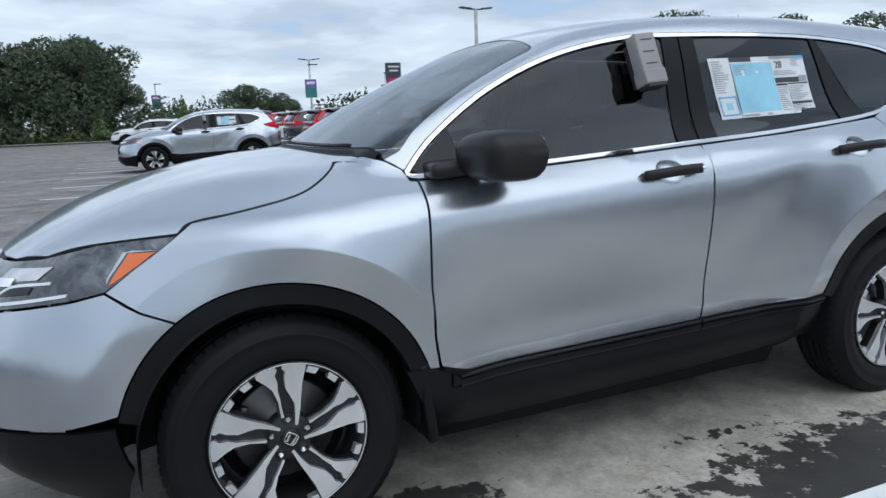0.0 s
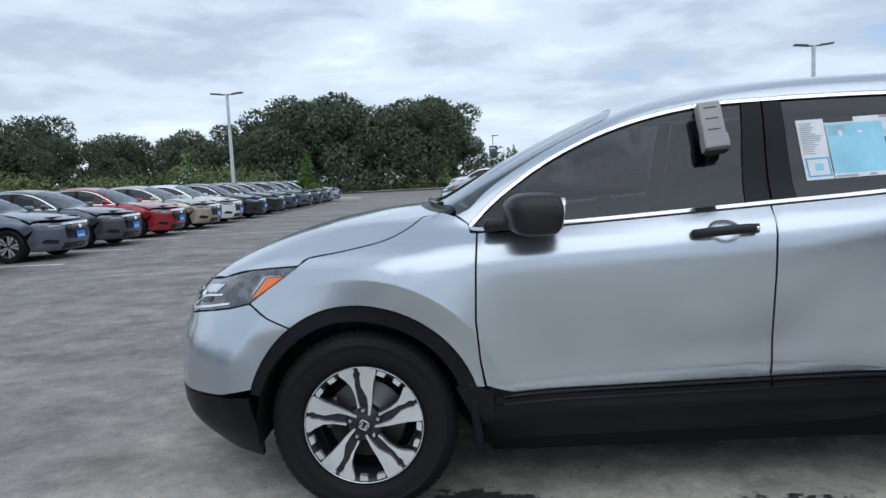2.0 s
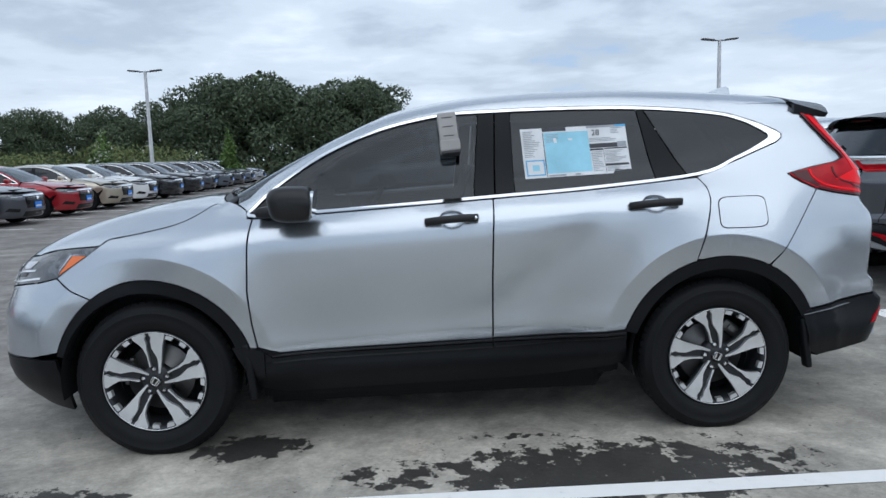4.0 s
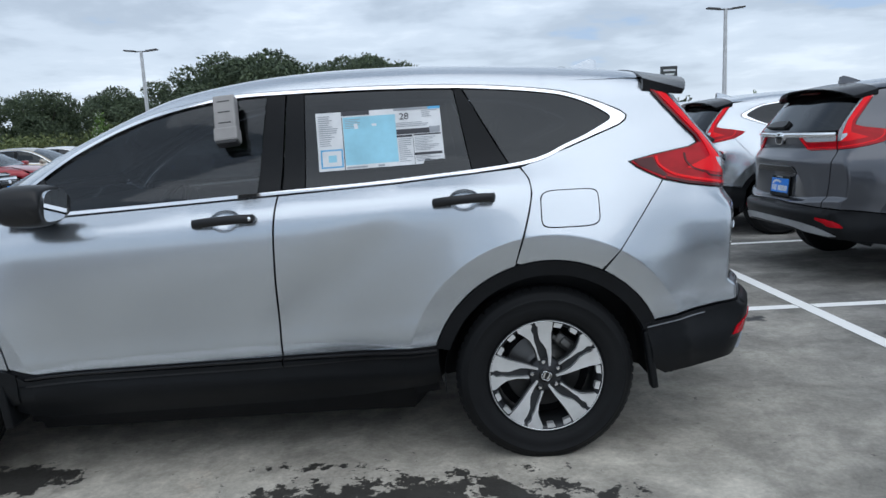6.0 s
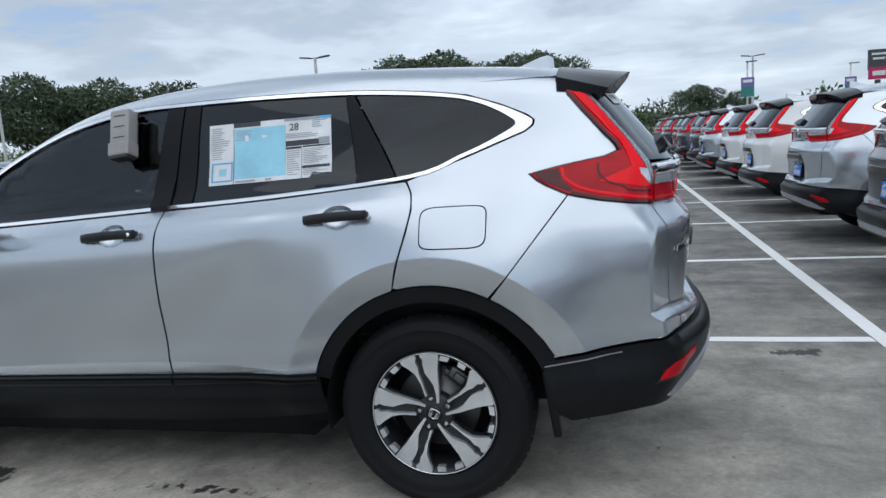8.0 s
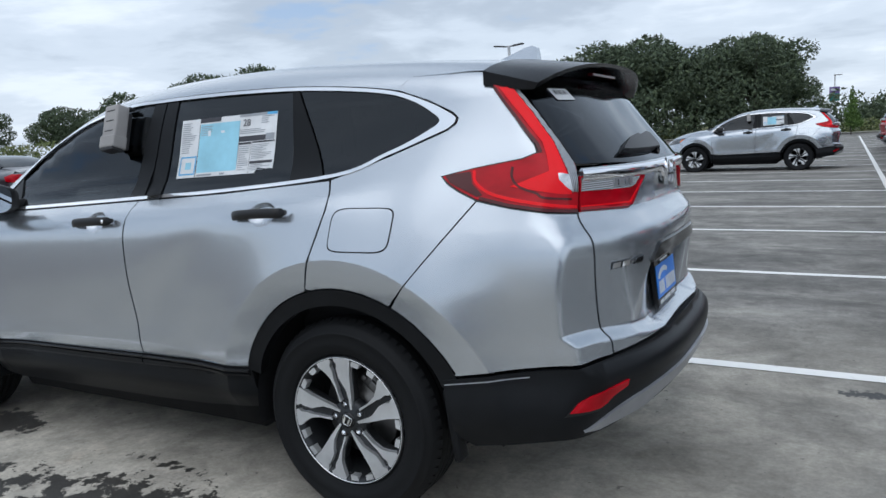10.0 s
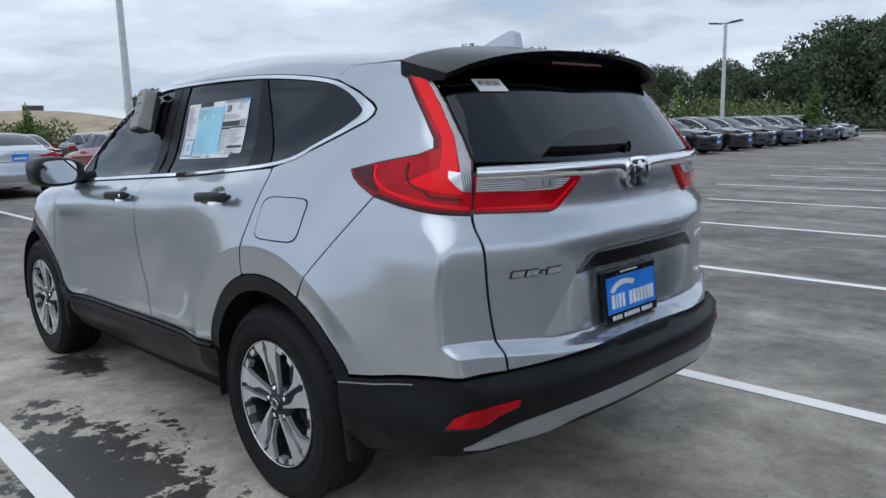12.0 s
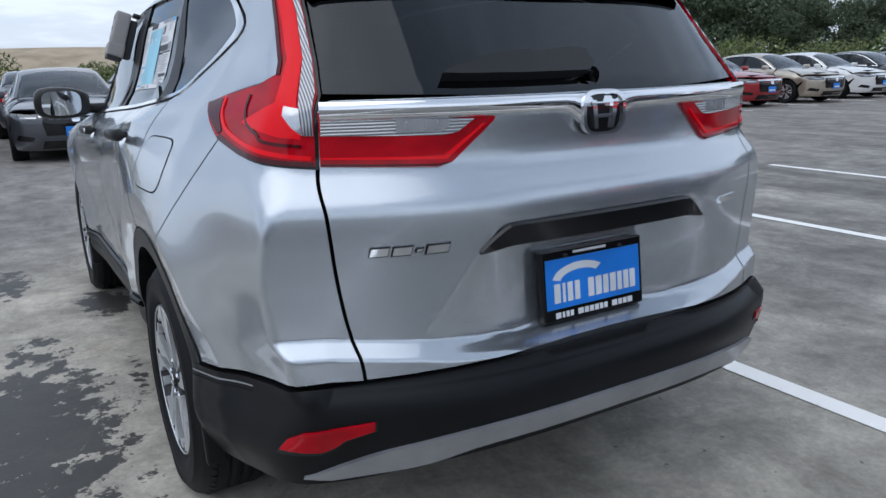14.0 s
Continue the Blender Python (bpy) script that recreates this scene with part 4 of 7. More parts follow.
        S.panel("mirror_corner", [(0.474, 1.112), (0.625, 1.245), (0.675, 1.105), (0.50, 1.10)], S.side, M_satb, mir, s=s, step=0.05, off=0.001, rim=0.01)
        # head lamp
        hl = [q(-0.246, 0.974), q(-0.30, 0.935), q(-0.37, 0.889), q(-0.452, 0.8345)] + [S.nose([(s * y, z)])[0] for y, z in ((0.74, 0.815), (0.62, 0.788), (0.52, 0.768), (0.44, 0.79), (0.33, 0.865), (0.34, 0.900), (0.50, 0.907), (0.62, 0.923))] + [q(-0.46, 0.957), q(-0.36, 0.967)]
        lamp = S.panel("head_lamp", [fth(p) for p in hl], fg, M_lampb, car, "clear head lamp with a dark housing", scale=(0.8, 1), step=0.03, off=0.001)
        am = [q(-0.306, 0.9355), q(-0.37, 0.892), q(-0.443, 0.847), q(-0.43, 0.870), q(-0.38, 0.935)]
        S.panel("turn_lamp", [fth(p) for p in am], fg, M_amber, lamp, "orange turn lamp", scale=(0.8, 1), step=0.02, off=0.004)
        for pts, mt in ((((0.49, 0.776), (0.60, 0.794), (0.73, 0.824), (0.728, 0.836), (0.60, 0.807), (0.505, 0.791), (0.455, 0.872), (0.440, 0.872)), M_drl), (((0.52, 0.850), (0.66, 0.868), (0.67, 0.905), (0.54, 0.893)), M_clear), (((0.56, 0.815), (0.66, 0.830), (0.66, 0.852), (0.55, 0.838)), M_gloss)):
            v = [S.nose([(s * y, z)])[0] for y, z in pts]
            S.panel("lamp_reflector", [fth(p) for p in v], fg, mt, lamp, scale=(0.8, 1), step=0.03, off=0.004)
        edge_ = [q(-0.302, 0.9385), q(-0.37, 0.940), q(-0.395, 0.935), q(-0.44, 0.872), q(-0.447, 0.851), q(-0.4355, 0.870), q(-0.383, 0.935)]
        S.panel("lamp_reflector", [fth(p) for p in edge_], fg, M_clear, lamp, "bright edge round the turn lamp", scale=(0.8, 1), step=0.02, off=0.0045, rim=0.002, gap=0)
        swirl = [(0.470, 0.870), (0.500, 0.812), (0.545, 0.808), (0.600, 0.846), (0.690, 0.862)]
        c_ = np.array(spline(swirl, 5))
        d_ = np.gradient(c_, axis=0)
        d_ /= np.linalg.norm(d_, axis=1)[:, None]
        n_ = np.stack([-d_[:, 1], d_[:, 0]], 1) * 0.004
        loop_ = [S.nose([(s * y, z)])[0] for y, z in np.concatenate([c_ + n_, (c_ - n_)[::-1]])]
        S.panel("lamp_reflector", [fth(p) for p in loop_], fg, M_drl, lamp, "pale light guide", scale=(0.8, 1), step=0.03, off=0.0045, rim=0.002, gap=0)
        # front bumper side, body colour
        fb = [q(-0.4545, 0.8305), q(-0.3695, 0.7745)] + [q(*p) for p in arch(0, 0.475, 126.6, 163, 8)] + [q(-0.60, 0.462)] + [S.nose([(s * y, z)])[0] for y, z in ((0.60, 0.45), (0.50, 0.46), (0.44, 0.60), (0.43, 0.783), (0.52, 0.763), (0.62, 0.783), (0.74, 0.810))]
        S.panel("front_bumper_cover", [fth(p) for p in fb], fg, body, car, scale=(0.8, 1), step=st)
        fl = [q(-0.465, 0.458)] + [q(-0.60, 0.452)] + [S.nose([(s * y, z)])[0] for y, z in ((0.60, 0.44), (0.35, 0.45), (0.0, 0.45), (0.0, 0.20), (0.45, 0.20))] + [q(-0.62, 0.195), q(-0.46, 0.17), q(-0.43, 0.30)]
        S.panel("front_lower_bumper", [fth(p) for p in fl], fg, M_clad, car, "black lower front bumper", scale=(0.8, 1), step=0.05)
        # mud guards
        bm = bmesh.new()
        box(bm, (0.445, s * 0.85, 0.38), (0.035, 0.14, 0.27), 0.012, Euler((0, -0.10, 0)))
        put("mud_flap", bm, M_clad, car, "black mud flap")
        bm = bmesh.new()
        box(bm, (3.095, s * 0.878, 0.40), (0.03, 0.055, 0.25), 0.010, Euler((0, -0.14, 0)))
        put("mud_flap", bm, M_clad, car, "black mud flap")
        # tail lamp on the quarter: a foot along the flank and a blade up the rear post
        bk = lambda pts: [S.back([(s * y, z)])[0] for y, z in pts]
        tl = [q(3.042, 1.209), q(3.063, 1.190), q(3.10, 1.168), q(3.172, 1.1345), q(3.28, 1.110), q(3.39, 1.093)]
        tl += bk(((0.72, 1.086), (0.677, 1.082), (0.674, 1.15), (0.671, 1.20), (0.656, 1.232), (0.640, 1.30), (0.622, 1.40), (0.607, 1.492)))
        tl += [q(3.166, 1.500), q(3.256, 1.392), q(3.333, 1.303), q(3.346, 1.274), q(3.30, 1.256), q(3.15, 1.232)]
        S.panel("lamp_gasket", [rth(p) for p in tl], rg, M_gloss, car, "black gasket round the tail lamp", scale=(0.9, 1), step=0.03, off=0.002, rim=0.004, gap=-0.0045)
        lamp = S.panel("tail_lamp", [rth(p) for p in tl], rg, M_redl, car, "red tail lamp with a clear insert", scale=(0.9, 1), step=0.016, off=0.007, rim=0.02)

        def patch(pts3, mat, off, nm, lab=""):
            return S.panel(nm, [rth(p) for p in pts3], rg, mat, lamp, lab, scale=(0.9, 1), step=0.016, off=off, rim=0.003, gap=0)

        def band(line, w0, mat, off, nm, lab=""):
            """A strip along points on the skin, in the map round the end."""
            c = np.array([rth(p) for p in line]) * (0.9, 1)
            d = np.gradient(c, axis=0)
            d /= np.linalg.norm(d, axis=1)[:, None] + 1e-9
            nn_ = np.stack([-d[:, 1], d[:, 0]], 1) * w0 / 2
            poly = np.concatenate([c + nn_, (c - nn_)[::-1]]) / (0.9, 1)
            S.panel(nm, poly, rg, mat, lamp, lab, scale=(0.9, 1), step=0.016, off=off, rim=0.003, gap=0)

        patch([q(3.190, 1.488), q(3.274, 1.392), q(3.350, 1.305), q(3.372, 1.262), q(3.388, 1.215)] + bk(((0.770, 1.172), (0.735, 1.146), (0.700, 1.143), (0.697, 1.215), (0.658, 1.305), (0.636, 1.40), (0.621, 1.486))), M_redb, 0.0100, "light_guide", "bright red light guide")
        dk = [q(3.172, 1.492), q(3.262, 1.386), q(3.338, 1.300), q(3.354, 1.272)]
        band(dk, 0.010, M_redd, 0.0094, "lamp_edge")
        patch(bk(((0.6195, 1.488), (0.6345, 1.40), (0.6565, 1.305), (0.690, 1.225), (0.694, 1.15), (0.6775, 1.15), (0.6745, 1.20), (0.660, 1.234), (0.643, 1.30), (0.6245, 1.40), (0.610, 1.490))), M_ribv, 0.0106, "lamp_side_strip", "ribbed clear strip beside the rear window")
        patch(bk(((0.696, 1.150), (0.696, 1.203), (0.717, 1.208), (0.723, 1.190), (0.713, 1.166))), M_clear, 0.0108, "clear_lens", "clear lens")
        loop = [q(3.150, 1.224), q(3.160, 1.190), q(3.205, 1.156), q(3.28, 1.134), q(3.38, 1.116)] + bk(((0.72, 1.106), (0.684, 1.102)))
        band(spline([tuple(p) for p in loop], 4), 0.010, M_redb, 0.0100, "light_guide")
        patch([q(3.052, 1.210), q(3.075, 1.188), q(3.105, 1.174), q(3.172, 1.143), q(3.19, 1.148), q(3.15, 1.185), q(3.138, 1.222)], M_redd, 0.0092, "lamp_edge")
        dk = [q(3.18, 1.139), q(3.28, 1.115), q(3.39, 1.098)] + bk(((0.71, 1.0905), (0.680, 1.088)))
        band(dk, 0.010, M_redd, 0.0090, "lamp_edge")
        dk = [q(3.275, 1.232), q(3.278, 1.200), q(3.305, 1.170), q(3.36, 1.150)] + bk(((0.76, 1.136), (0.70, 1.128)))
        band(spline([tuple(p) for p in dk], 6), 0.007, M_redd, 0.0100, "lamp_edge")

    # tailgate and what sits on it
    half = spline([(0.672, 1.078), (0.6805, 1.03), (0.6795, 0.985), (0.6675, 0.86), (0.6515, 0.755), (0.6405, 0.702), (0.6305, 0.618)], 5)
    low_ = [(y, 0.618 + 0.022 * (1 - (abs(y) / 0.63) ** 2)) for y in np.linspace(-0.5, 0.5, 9)]
    tg = [(-y, z) for y, z in half] + low_ + [(y, z) for y, z in half[::-1]] + [(0.668, 1.20), (0.64, 1.222), (-0.64, 1.222), (-0.668, 1.20)]
    gate = S.panel("tailgate", tg, S.back, body, car, step=0.018 if detail else 0.04)
    for s in (-1, 1):
        ins = [(s * y, z) for y, z in ((0.670, 1.081), (0.43, 1.070), (0.40, 1.078), (0.300, 1.165), (0.293, 1.176), (0.45, 1.186), (0.668, 1.198))]
        il = S.panel("gate_lamp", ins, S.back, M_redl, gate, "red lamp on the tailgate", step=0.03, off=0.008)
        ins = [(s * y, z) for y, z in ((0.666, 1.148), (0.42, 1.140), (0.385, 1.146), (0.345, 1.174), (0.45, 1.182), (0.664, 1.192))]
        S.panel("clear_lens", ins, S.back, M_rib, il, "clear ribbed lens", step=0.03, off=0.0105, rim=0.004)
        S.panel("lamp_bulb", [(s * y, z) for y, z in ((0.520, 1.150), (0.425, 1.147), (0.405, 1.158), (0.405, 1.176), (0.520, 1.181))], S.back, M_satin, il, "dark bulb holder behind the clear lens", step=0.02, off=0.0116, rim=0.003)
        # glints on the bulbs, laid on as three bright slivers
        for y0 in (0.425, 0.450, 0.490):
            S.panel("bulb_glint", [(s * y, z) for y, z in ((y0, 1.153), (y0 + 0.012, 1.153), (y0 + 0.013, 1.175), (y0 + 0.003, 1.175))], S.back, M_clear, il, step=0.02, off=0.0124, rim=0.002)
        ins = [(s * y, z) for y, z in ((0.666, 1.105), (0.42, 1.097), (0.33, 1.163), (0.318, 1.163), (0.412, 1.086), (0.666, 1.097))]
        S.panel("light_guide", ins, S.back, M_redb, il, step=0.03, off=0.0105, rim=0.003)
        ins = [(s * y, z) for y, z in ((0.668, 1.0822), (0.428, 1.0712), (0.402, 1.0785), (0.41, 1.0825), (0.43, 1.079), (0.668, 1.0905))]
        S.panel("lamp_edge", ins, S.back, M_redd, il, step=0.03, off=0.0102, rim=0.003)
    ys_b = np.linspace(-0.662, 0.662, 61)
    dip = np.exp(-((np.abs(ys_b) / 0.075) ** 4))
    zc, hh = 1.1970 - 0.003 * (1 - np.abs(ys_b) / 0.66) - 0.020 * dip, 0.0210 + 0.022 * dip
    pb = S.back(np.stack([ys_b, zc], 1))
    nb = S.normal(pb)
    sec = ((0.001, 1.02), (0.011, 1.0), (0.016, 0.90), (0.0205, 0.45), (0.0215, 0.0), (0.0190, -0.55), (0.013, -0.95), (0.001, -1.0))
    vs = [pb[i] + nb[i] * o + np.array([0, 0, 1.0]) * hh[i] * h for i in range(len(ys_b)) for o, h in sec]
    fs = [(8 * i + j, 8 * i + j + 1, 8 * i + j + 9, 8 * i + j + 8) for i in range(len(ys_b) - 1) for j in range(7)]
    raw("chrome_bar", vs, fs, M_chrome, gate, "chrome bar across the tailgate")
    bd = [(0.066 * math.copysign(abs(math.cos(w)) ** 0.55, math.cos(w)) * (1 + 0.12 * math.sin(w)), 1.164 + 0.047 * math.copysign(abs(math.sin(w)) ** 0.55, math.sin(w))) for w in np.linspace(0, 2 * math.pi, 32, endpoint=False)]
    S.panel("badge_base", bd, S.back, M_gloss, gate, step=0.02, off=0.022, rim=0.015)
    S.panel("badge_rim", bd, S.back, M_chrome, gate, "chrome badge rim", step=0.02, off=0.027, rim=0.015, hole=[(y * 0.87, 1.164 + (z - 1.164) * 0.86) for y, z in bd], gap=0)
    for s in (-1, 1):
        S.panel("badge_bar", [(s * y, z) for y, z in ((0.017, 1.132), (0.031, 1.132), (0.042, 1.196), (0.025, 1.196))], S.back, M_chrome, gate, step=0.02, off=0.027, rim=0.01)
    S.panel("badge_bar", [(-0.022, 1.157), (0.022, 1.157), (0.023, 1.168), (-0.023, 1.168)], S.back, M_chrome, gate, step=0.02, off=0.0265, rim=0.01)
    # garnish over the plate
    vs, ncol = [], 41
    for i in range(ncol):
        y = -0.366 + 0.716 * i / (ncol - 1)
        k = max(0.0, (abs(y + 0.008) - 0.28) / 0.078)
        z0, z1 = 0.889 - 0.013 * k, 0.938 - 0.055 * k**1.3
        xf = float(_suv_rz(z1)) + 0.004 - 0.31 * (abs(y) / 0.9) ** 3
        vs += [(xf - 0.07, y, z1 + 0.004), (xf - 0.002, y, z1 + 0.003), (xf + 0.004, y, z1 - 0.003), (xf + 0.001, y, z0), (xf - 0.09, y, z0 + 0.004)]
    fs = [(5 * i + j, 5 * i + j + 1, 5 * i + j + 6, 5 * i + j + 5) for i in range(ncol - 1) for j in range(4)] + [(0, 4, 3, 2, 1), tuple(5 * ncol - 5 + j for j in range(5))]
    raw("plate_garnish", vs, fs, M_gloss, gate, "black garnish over the plate", smooth=False)
    # model badge and drive badge as plain bars
    for k, (w0, w1) in enumerate(((-0.605, -0.567), (-0.560, -0.520), (-0.512, -0.497), (-0.490, -0.440))):
        zz = 0.0 if k != 2 else 0.010
        S.panel("badge_base_bar", [(w0 - 0.003, 0.888 + 0.6 * zz), (w1 + 0.001, 0.889 + 0.6 * zz), (w1 + 0.008, 0.915 - 0.6 * zz), (w0 + 0.002, 0.914 - 0.6 * zz)], S.back, M_gloss, gate, step=0.02, off=0.003, rim=0.004)
        S.panel("model_badge", [(w0, 0.891 + 0.6 * zz), (w1, 0.892 + 0.6 * zz), (w1 + 0.005, 0.912 - 0.6 * zz), (w0 + 0.005, 0.911 - 0.6 * zz)], S.back, M_chrome, gate, step=0.02, off=0.006, rim=0.008)
    S.panel("drive_badge", [(0.43, 0.896), (0.53, 0.896), (0.534, 0.916), (0.434, 0.916)], S.back, M_chrome, gate, step=0.02, off=0.003, rim=0.004)
    # rear window, wiper, label
    re_ = [(0.650, 1.232), (0.646, 1.25), (0.634, 1.30), (0.616, 1.40), (0.601, 1.490), (0.52, 1.535)]
    rw = [(-y, z) for y, z in re_[::-1]] + [(-0.30, 1.219), (0.30, 1.219)] + re_
    S.panel("rear_window", rw, S.back, M_tint, gate, "dark tinted rear window", step=0.04, off=0.002, rim=0.01)
    wp = S.back([(0.0, 1.255)])
    S.panel("rear_wiper", [(-0.404, 1.252), (-0.385, 1.262), (-0.27, 1.293), (-0.16, 1.303), (-0.15, 1.297), (-0.04, 1.307), (0.010, 1.302), (0.012, 1.264), (-0.015, 1.248), (-0.20, 1.247), (-0.36, 1.249)], S.back, M_satb, gate, "black rear wiper", step=0.03, off=0.030, rim=0.028)
    vs, fs = lathe([(0.0005, -0.026), (0.018, -0.026), (0.022, 0.0)], 20, "y", Matrix.Translation(tuple(wp[0] + np.array([0.02, 0, 0.0]))) @ Matrix.Rotation(-math.pi / 2, 4, "Z"))
    raw("wiper_pivot", vs, fs, M_gloss, gate)
    lb = [(-0.497, 1.441), (-0.388, 1.441), (-0.398, 1.483), (-0.503, 1.483)]
    pl = S.panel("paper_label", lb, S.back, M_paper, gate, "white paper label with a printed code", step=0.05, off=0.006, rim=0.001)
    for i in range(9):
        y0 = -0.485 + 0.009 * i
        y1 = y0 + 0.003 + 0.0025 * (i % 3 == 0)
        S.panel("code_bar", [(y0, 1.460), (y1, 1.460), (y1, 1.476), (y0, 1.476)], S.back, M_ink, pl, step=0.05, off=0.0075, rim=0, gap=0)
    # licence frame: blue dealer plate
    c = S.back([(0.0, 0.75)])[0]
    plate = new("plate_frame")
    plate.parent = gate
    plate.matrix_basis = pose(c[0] + 0.022, -0.002, 0.755, 0, 0, 0) @ pose(0, 0, 0, 0, -6, 0) @ Matrix.Diagonal((1, 1.06, 1.03, 1))

    def slab(nm, y0, y1, z0, z1, x0, x1, mt, par, lab="", bev=0.002):
        bm = bmesh.new()
        box(bm, ((x0 + x1) / 2, (y0 + y1) / 2, (z0 + z1) / 2), (x1 - x0, y1 - y0, z1 - z0), bev)
        return put(nm, bm, mt, par, lab, smooth=False)

    slab("frame", -0.157, 0.157, -0.092, 0.084, -0.012, 0.006, M_gloss, plate, "black licence frame", 0.004)
    slab("plate_sheet", -0.147, 0.147, -0.060, 0.062, 0.005, 0.008, M_plateb, plate, "bright blue dealer plate", 0.001)
    def row(spans, z0, z1, x0, x1, nm="word_bar"):
        for w0, w1 in spans:
            slab(nm, w0, w1, z0, z1, x0, x1, M_platew, plate, "", 0.0)

    row(((-0.125, -0.107), (-0.100, -0.092), (-0.085, -0.070), (-0.063, -0.048), (-0.022, -0.004), (0.002, 0.020), (0.026, 0.042), (0.048, 0.066), (0.072, 0.086), (0.092, 0.108), (0.113, 0.130)), -0.045, 0.002, 0.0085, 0.0098)
    row(((-0.122, -0.107), (-0.102, -0.095), (-0.091, -0.082), (-0.078, -0.069), (-0.054, -0.038), (-0.034, -0.022), (-0.018, -0.006), (-0.002, 0.010), (0.014, 0.024), (0.028, 0.038), (0.054, 0.070), (0.074, 0.086), (0.090, 0.101), (0.105, 0.120)), -0.083, -0.069, 0.006, 0.0075, "small_bar")
    slab("word_bar", -0.062, 0.040, 0.070, 0.076, 0.006, 0.0075, M_platew, plate, "", 0.0)
    sw = arc(-0.045, 0.006, 0.085, 170, 40, 14, 0.042) + arc(-0.045, 0.004, 0.062, 40, 170, 14, 0.026)
    vs, fs = prism(sw, lambda u, v: (0.0098, u, v), lambda u, v: (0.0085, u, v))
    raw("swoosh", vs, fs, M_platew, plate, smooth=False)
    for y, z in ((-0.085, 0.068), (0.085, 0.068)):
        v, f = lathe([(0.0005, -0.010), (0.006, -0.010), (0.007, -0.004)], 12, "y", Matrix.Translation((0.0, y, z)) @ Matrix.Rotation(math.pi / 2, 4, "Z"))
        raw("plate_screw", v, f, M_gloss, plate)

    # lower rear bumper, skid strip, reflectors
    q = lambda x, z, s=-1: sline(S, (x, z), s)
    up = [(3.065, 0.556), (3.25, 0.580), (3.42, 0.598)]
    bot = [(3.42, 0.365), (3.30, 0.345), (3.16, 0.330), (3.10, 0.37)]
    ba = [q(x, z) for x, z in up] + [S.back([(y, 0.610 + 0.024 * (1 - (abs(y) / 0.66) ** 2))])[0] for y in np.linspace(-0.70, 0.70, 15)] + [q(x, z, 1) for x, z in up[::-1]]
    ba += [q(x, z, 1) for x, z in bot[::-1]] + [S.back([(y, 0.425 - 0.05 * (abs(y) / 0.66) ** 3)])[0] for y in np.linspace(0.66, -0.66, 11)] + [q(x, z) for x, z in bot]
    lowb = S.panel("rear_lower_bumper", [rth(p) for p in ba], rg, M_clad, car, "black plastic lower rear bumper", scale=(0.9, 1), step=0.024 if detail else 0.05, off=0.006, rim=0.05)
    sk = [S.back([(y, z)])[0] for y, z in spline([(-0.766, 0.397), (-0.69, 0.433), (-0.57, 0.471), (-0.36, 0.499), (0, 0.507), (0.36, 0.499), (0.57, 0.471), (0.69, 0.433), (0.766, 0.397)], 4)]
    sk += [S.back([(y, z)])[0] for y, z in spline([(0.71, 0.389), (0.52, 0.411), (0.36, 0.443), (0, 0.451), (-0.36, 0.443), (-0.52, 0.411), (-0.71, 0.389)], 4)]
    S.panel("skid_strip", [rth(p) for p in sk], rg, M_satin, lowb, "satin silver skid strip", scale=(0.9, 1), step=0.03, off=0.016, rim=0.02)
    for s in (-1, 1):
        shape = ((0.632, 0.541), (0.715, 0.532), (0.765, 0.518), (0.790, 0.495), (0.805, 0.462), (0.735, 0.469), (0.712, 0.480), (0.690, 0.499), (0.632, 0.519))
        rf = [S.back([(s * y, z)])[0] for y, z in shape]
        S.panel("reflector", [rth(p) for p in rf], rg, M_redl, lowb, "red reflector", scale=(0.9, 1), step=0.03, off=0.012, rim=0.01)
        # larger black sheet, shifted down, painted in as shadow under the reflector
        bz = [S.back([(s * (0.715 + (y - 0.715) * 1.07), 0.496 + (z - 0.502) * 1.16)])[0] for y, z in shape]
        S.panel("reflector_bezel", [rth(p) for p in bz], rg, M_satb, lowb, "black sheet for the shade round the reflector", scale=(0.9, 1), step=0.03, off=0.008, rim=0.004)
        # two fine grooves along the bumper's shoulder: pale painted highlight above, dark strip below
        for dz in (0.016, 0.028):
            top_ = [q(x, z - dz, s) for x, z in ((3.075, 0.5575), (3.16, 0.569), (3.25, 0.580), (3.34, 0.589))]
            bot_ = [q(x, z - dz - 0.004, s) for x, z in ((3.34, 0.589), (3.25, 0.580), (3.16, 0.569), (3.075, 0.5575))]
            S.panel("bumper_groove", [rth(p) for p in top_ + bot_], rg, M_satin if dz < 0.02 else M_dark, lowb, scale=(0.9, 1), step=0.03, off=0.0072, rim=0, gap=0)
    # roof with its window posts, windscreen, hood, cowl
    edge = [(p[0], p[1] + 0.003) for p in DLO_TOP if p[0] <= 2.80]
    e3 = S.side(edge, -1)
    out = [(p[0], p[1]) for p in e3] + [(x, sline(S, (x, 1.556), -1)[1]) for x in (2.85, 2.98, 3.12)]
    xs = [p[0] for p in out]
    ys = [-p[1] for p in out]

    def inner(x):
        return float(np.interp(x, xs, ys)) - 0.045 - 0.01 * float(sstep(0.5, 1.0, x))

    post = [(x, -inner(x)) for x in np.linspace(1.02, 0.40, 12)]
    wtop = [(1.13 - 0.10 * (abs(y) / 0.6) ** 2.2, y) for y in np.linspace(-0.57, 0.57, 15)]
    roof = out + [(3.16, -0.55), (3.17, 0.55)] + [(x, -y) for x, y in out[::-1]] + [(0.40, inner(0.40))] + [(x, -y) for x, y in post[::-1]][1:] + [(x, y) for x, y in wtop[::-1]] + post + []
    S.panel("roof", roof, S.lid, body, car, step=0.035, gap=0.001)
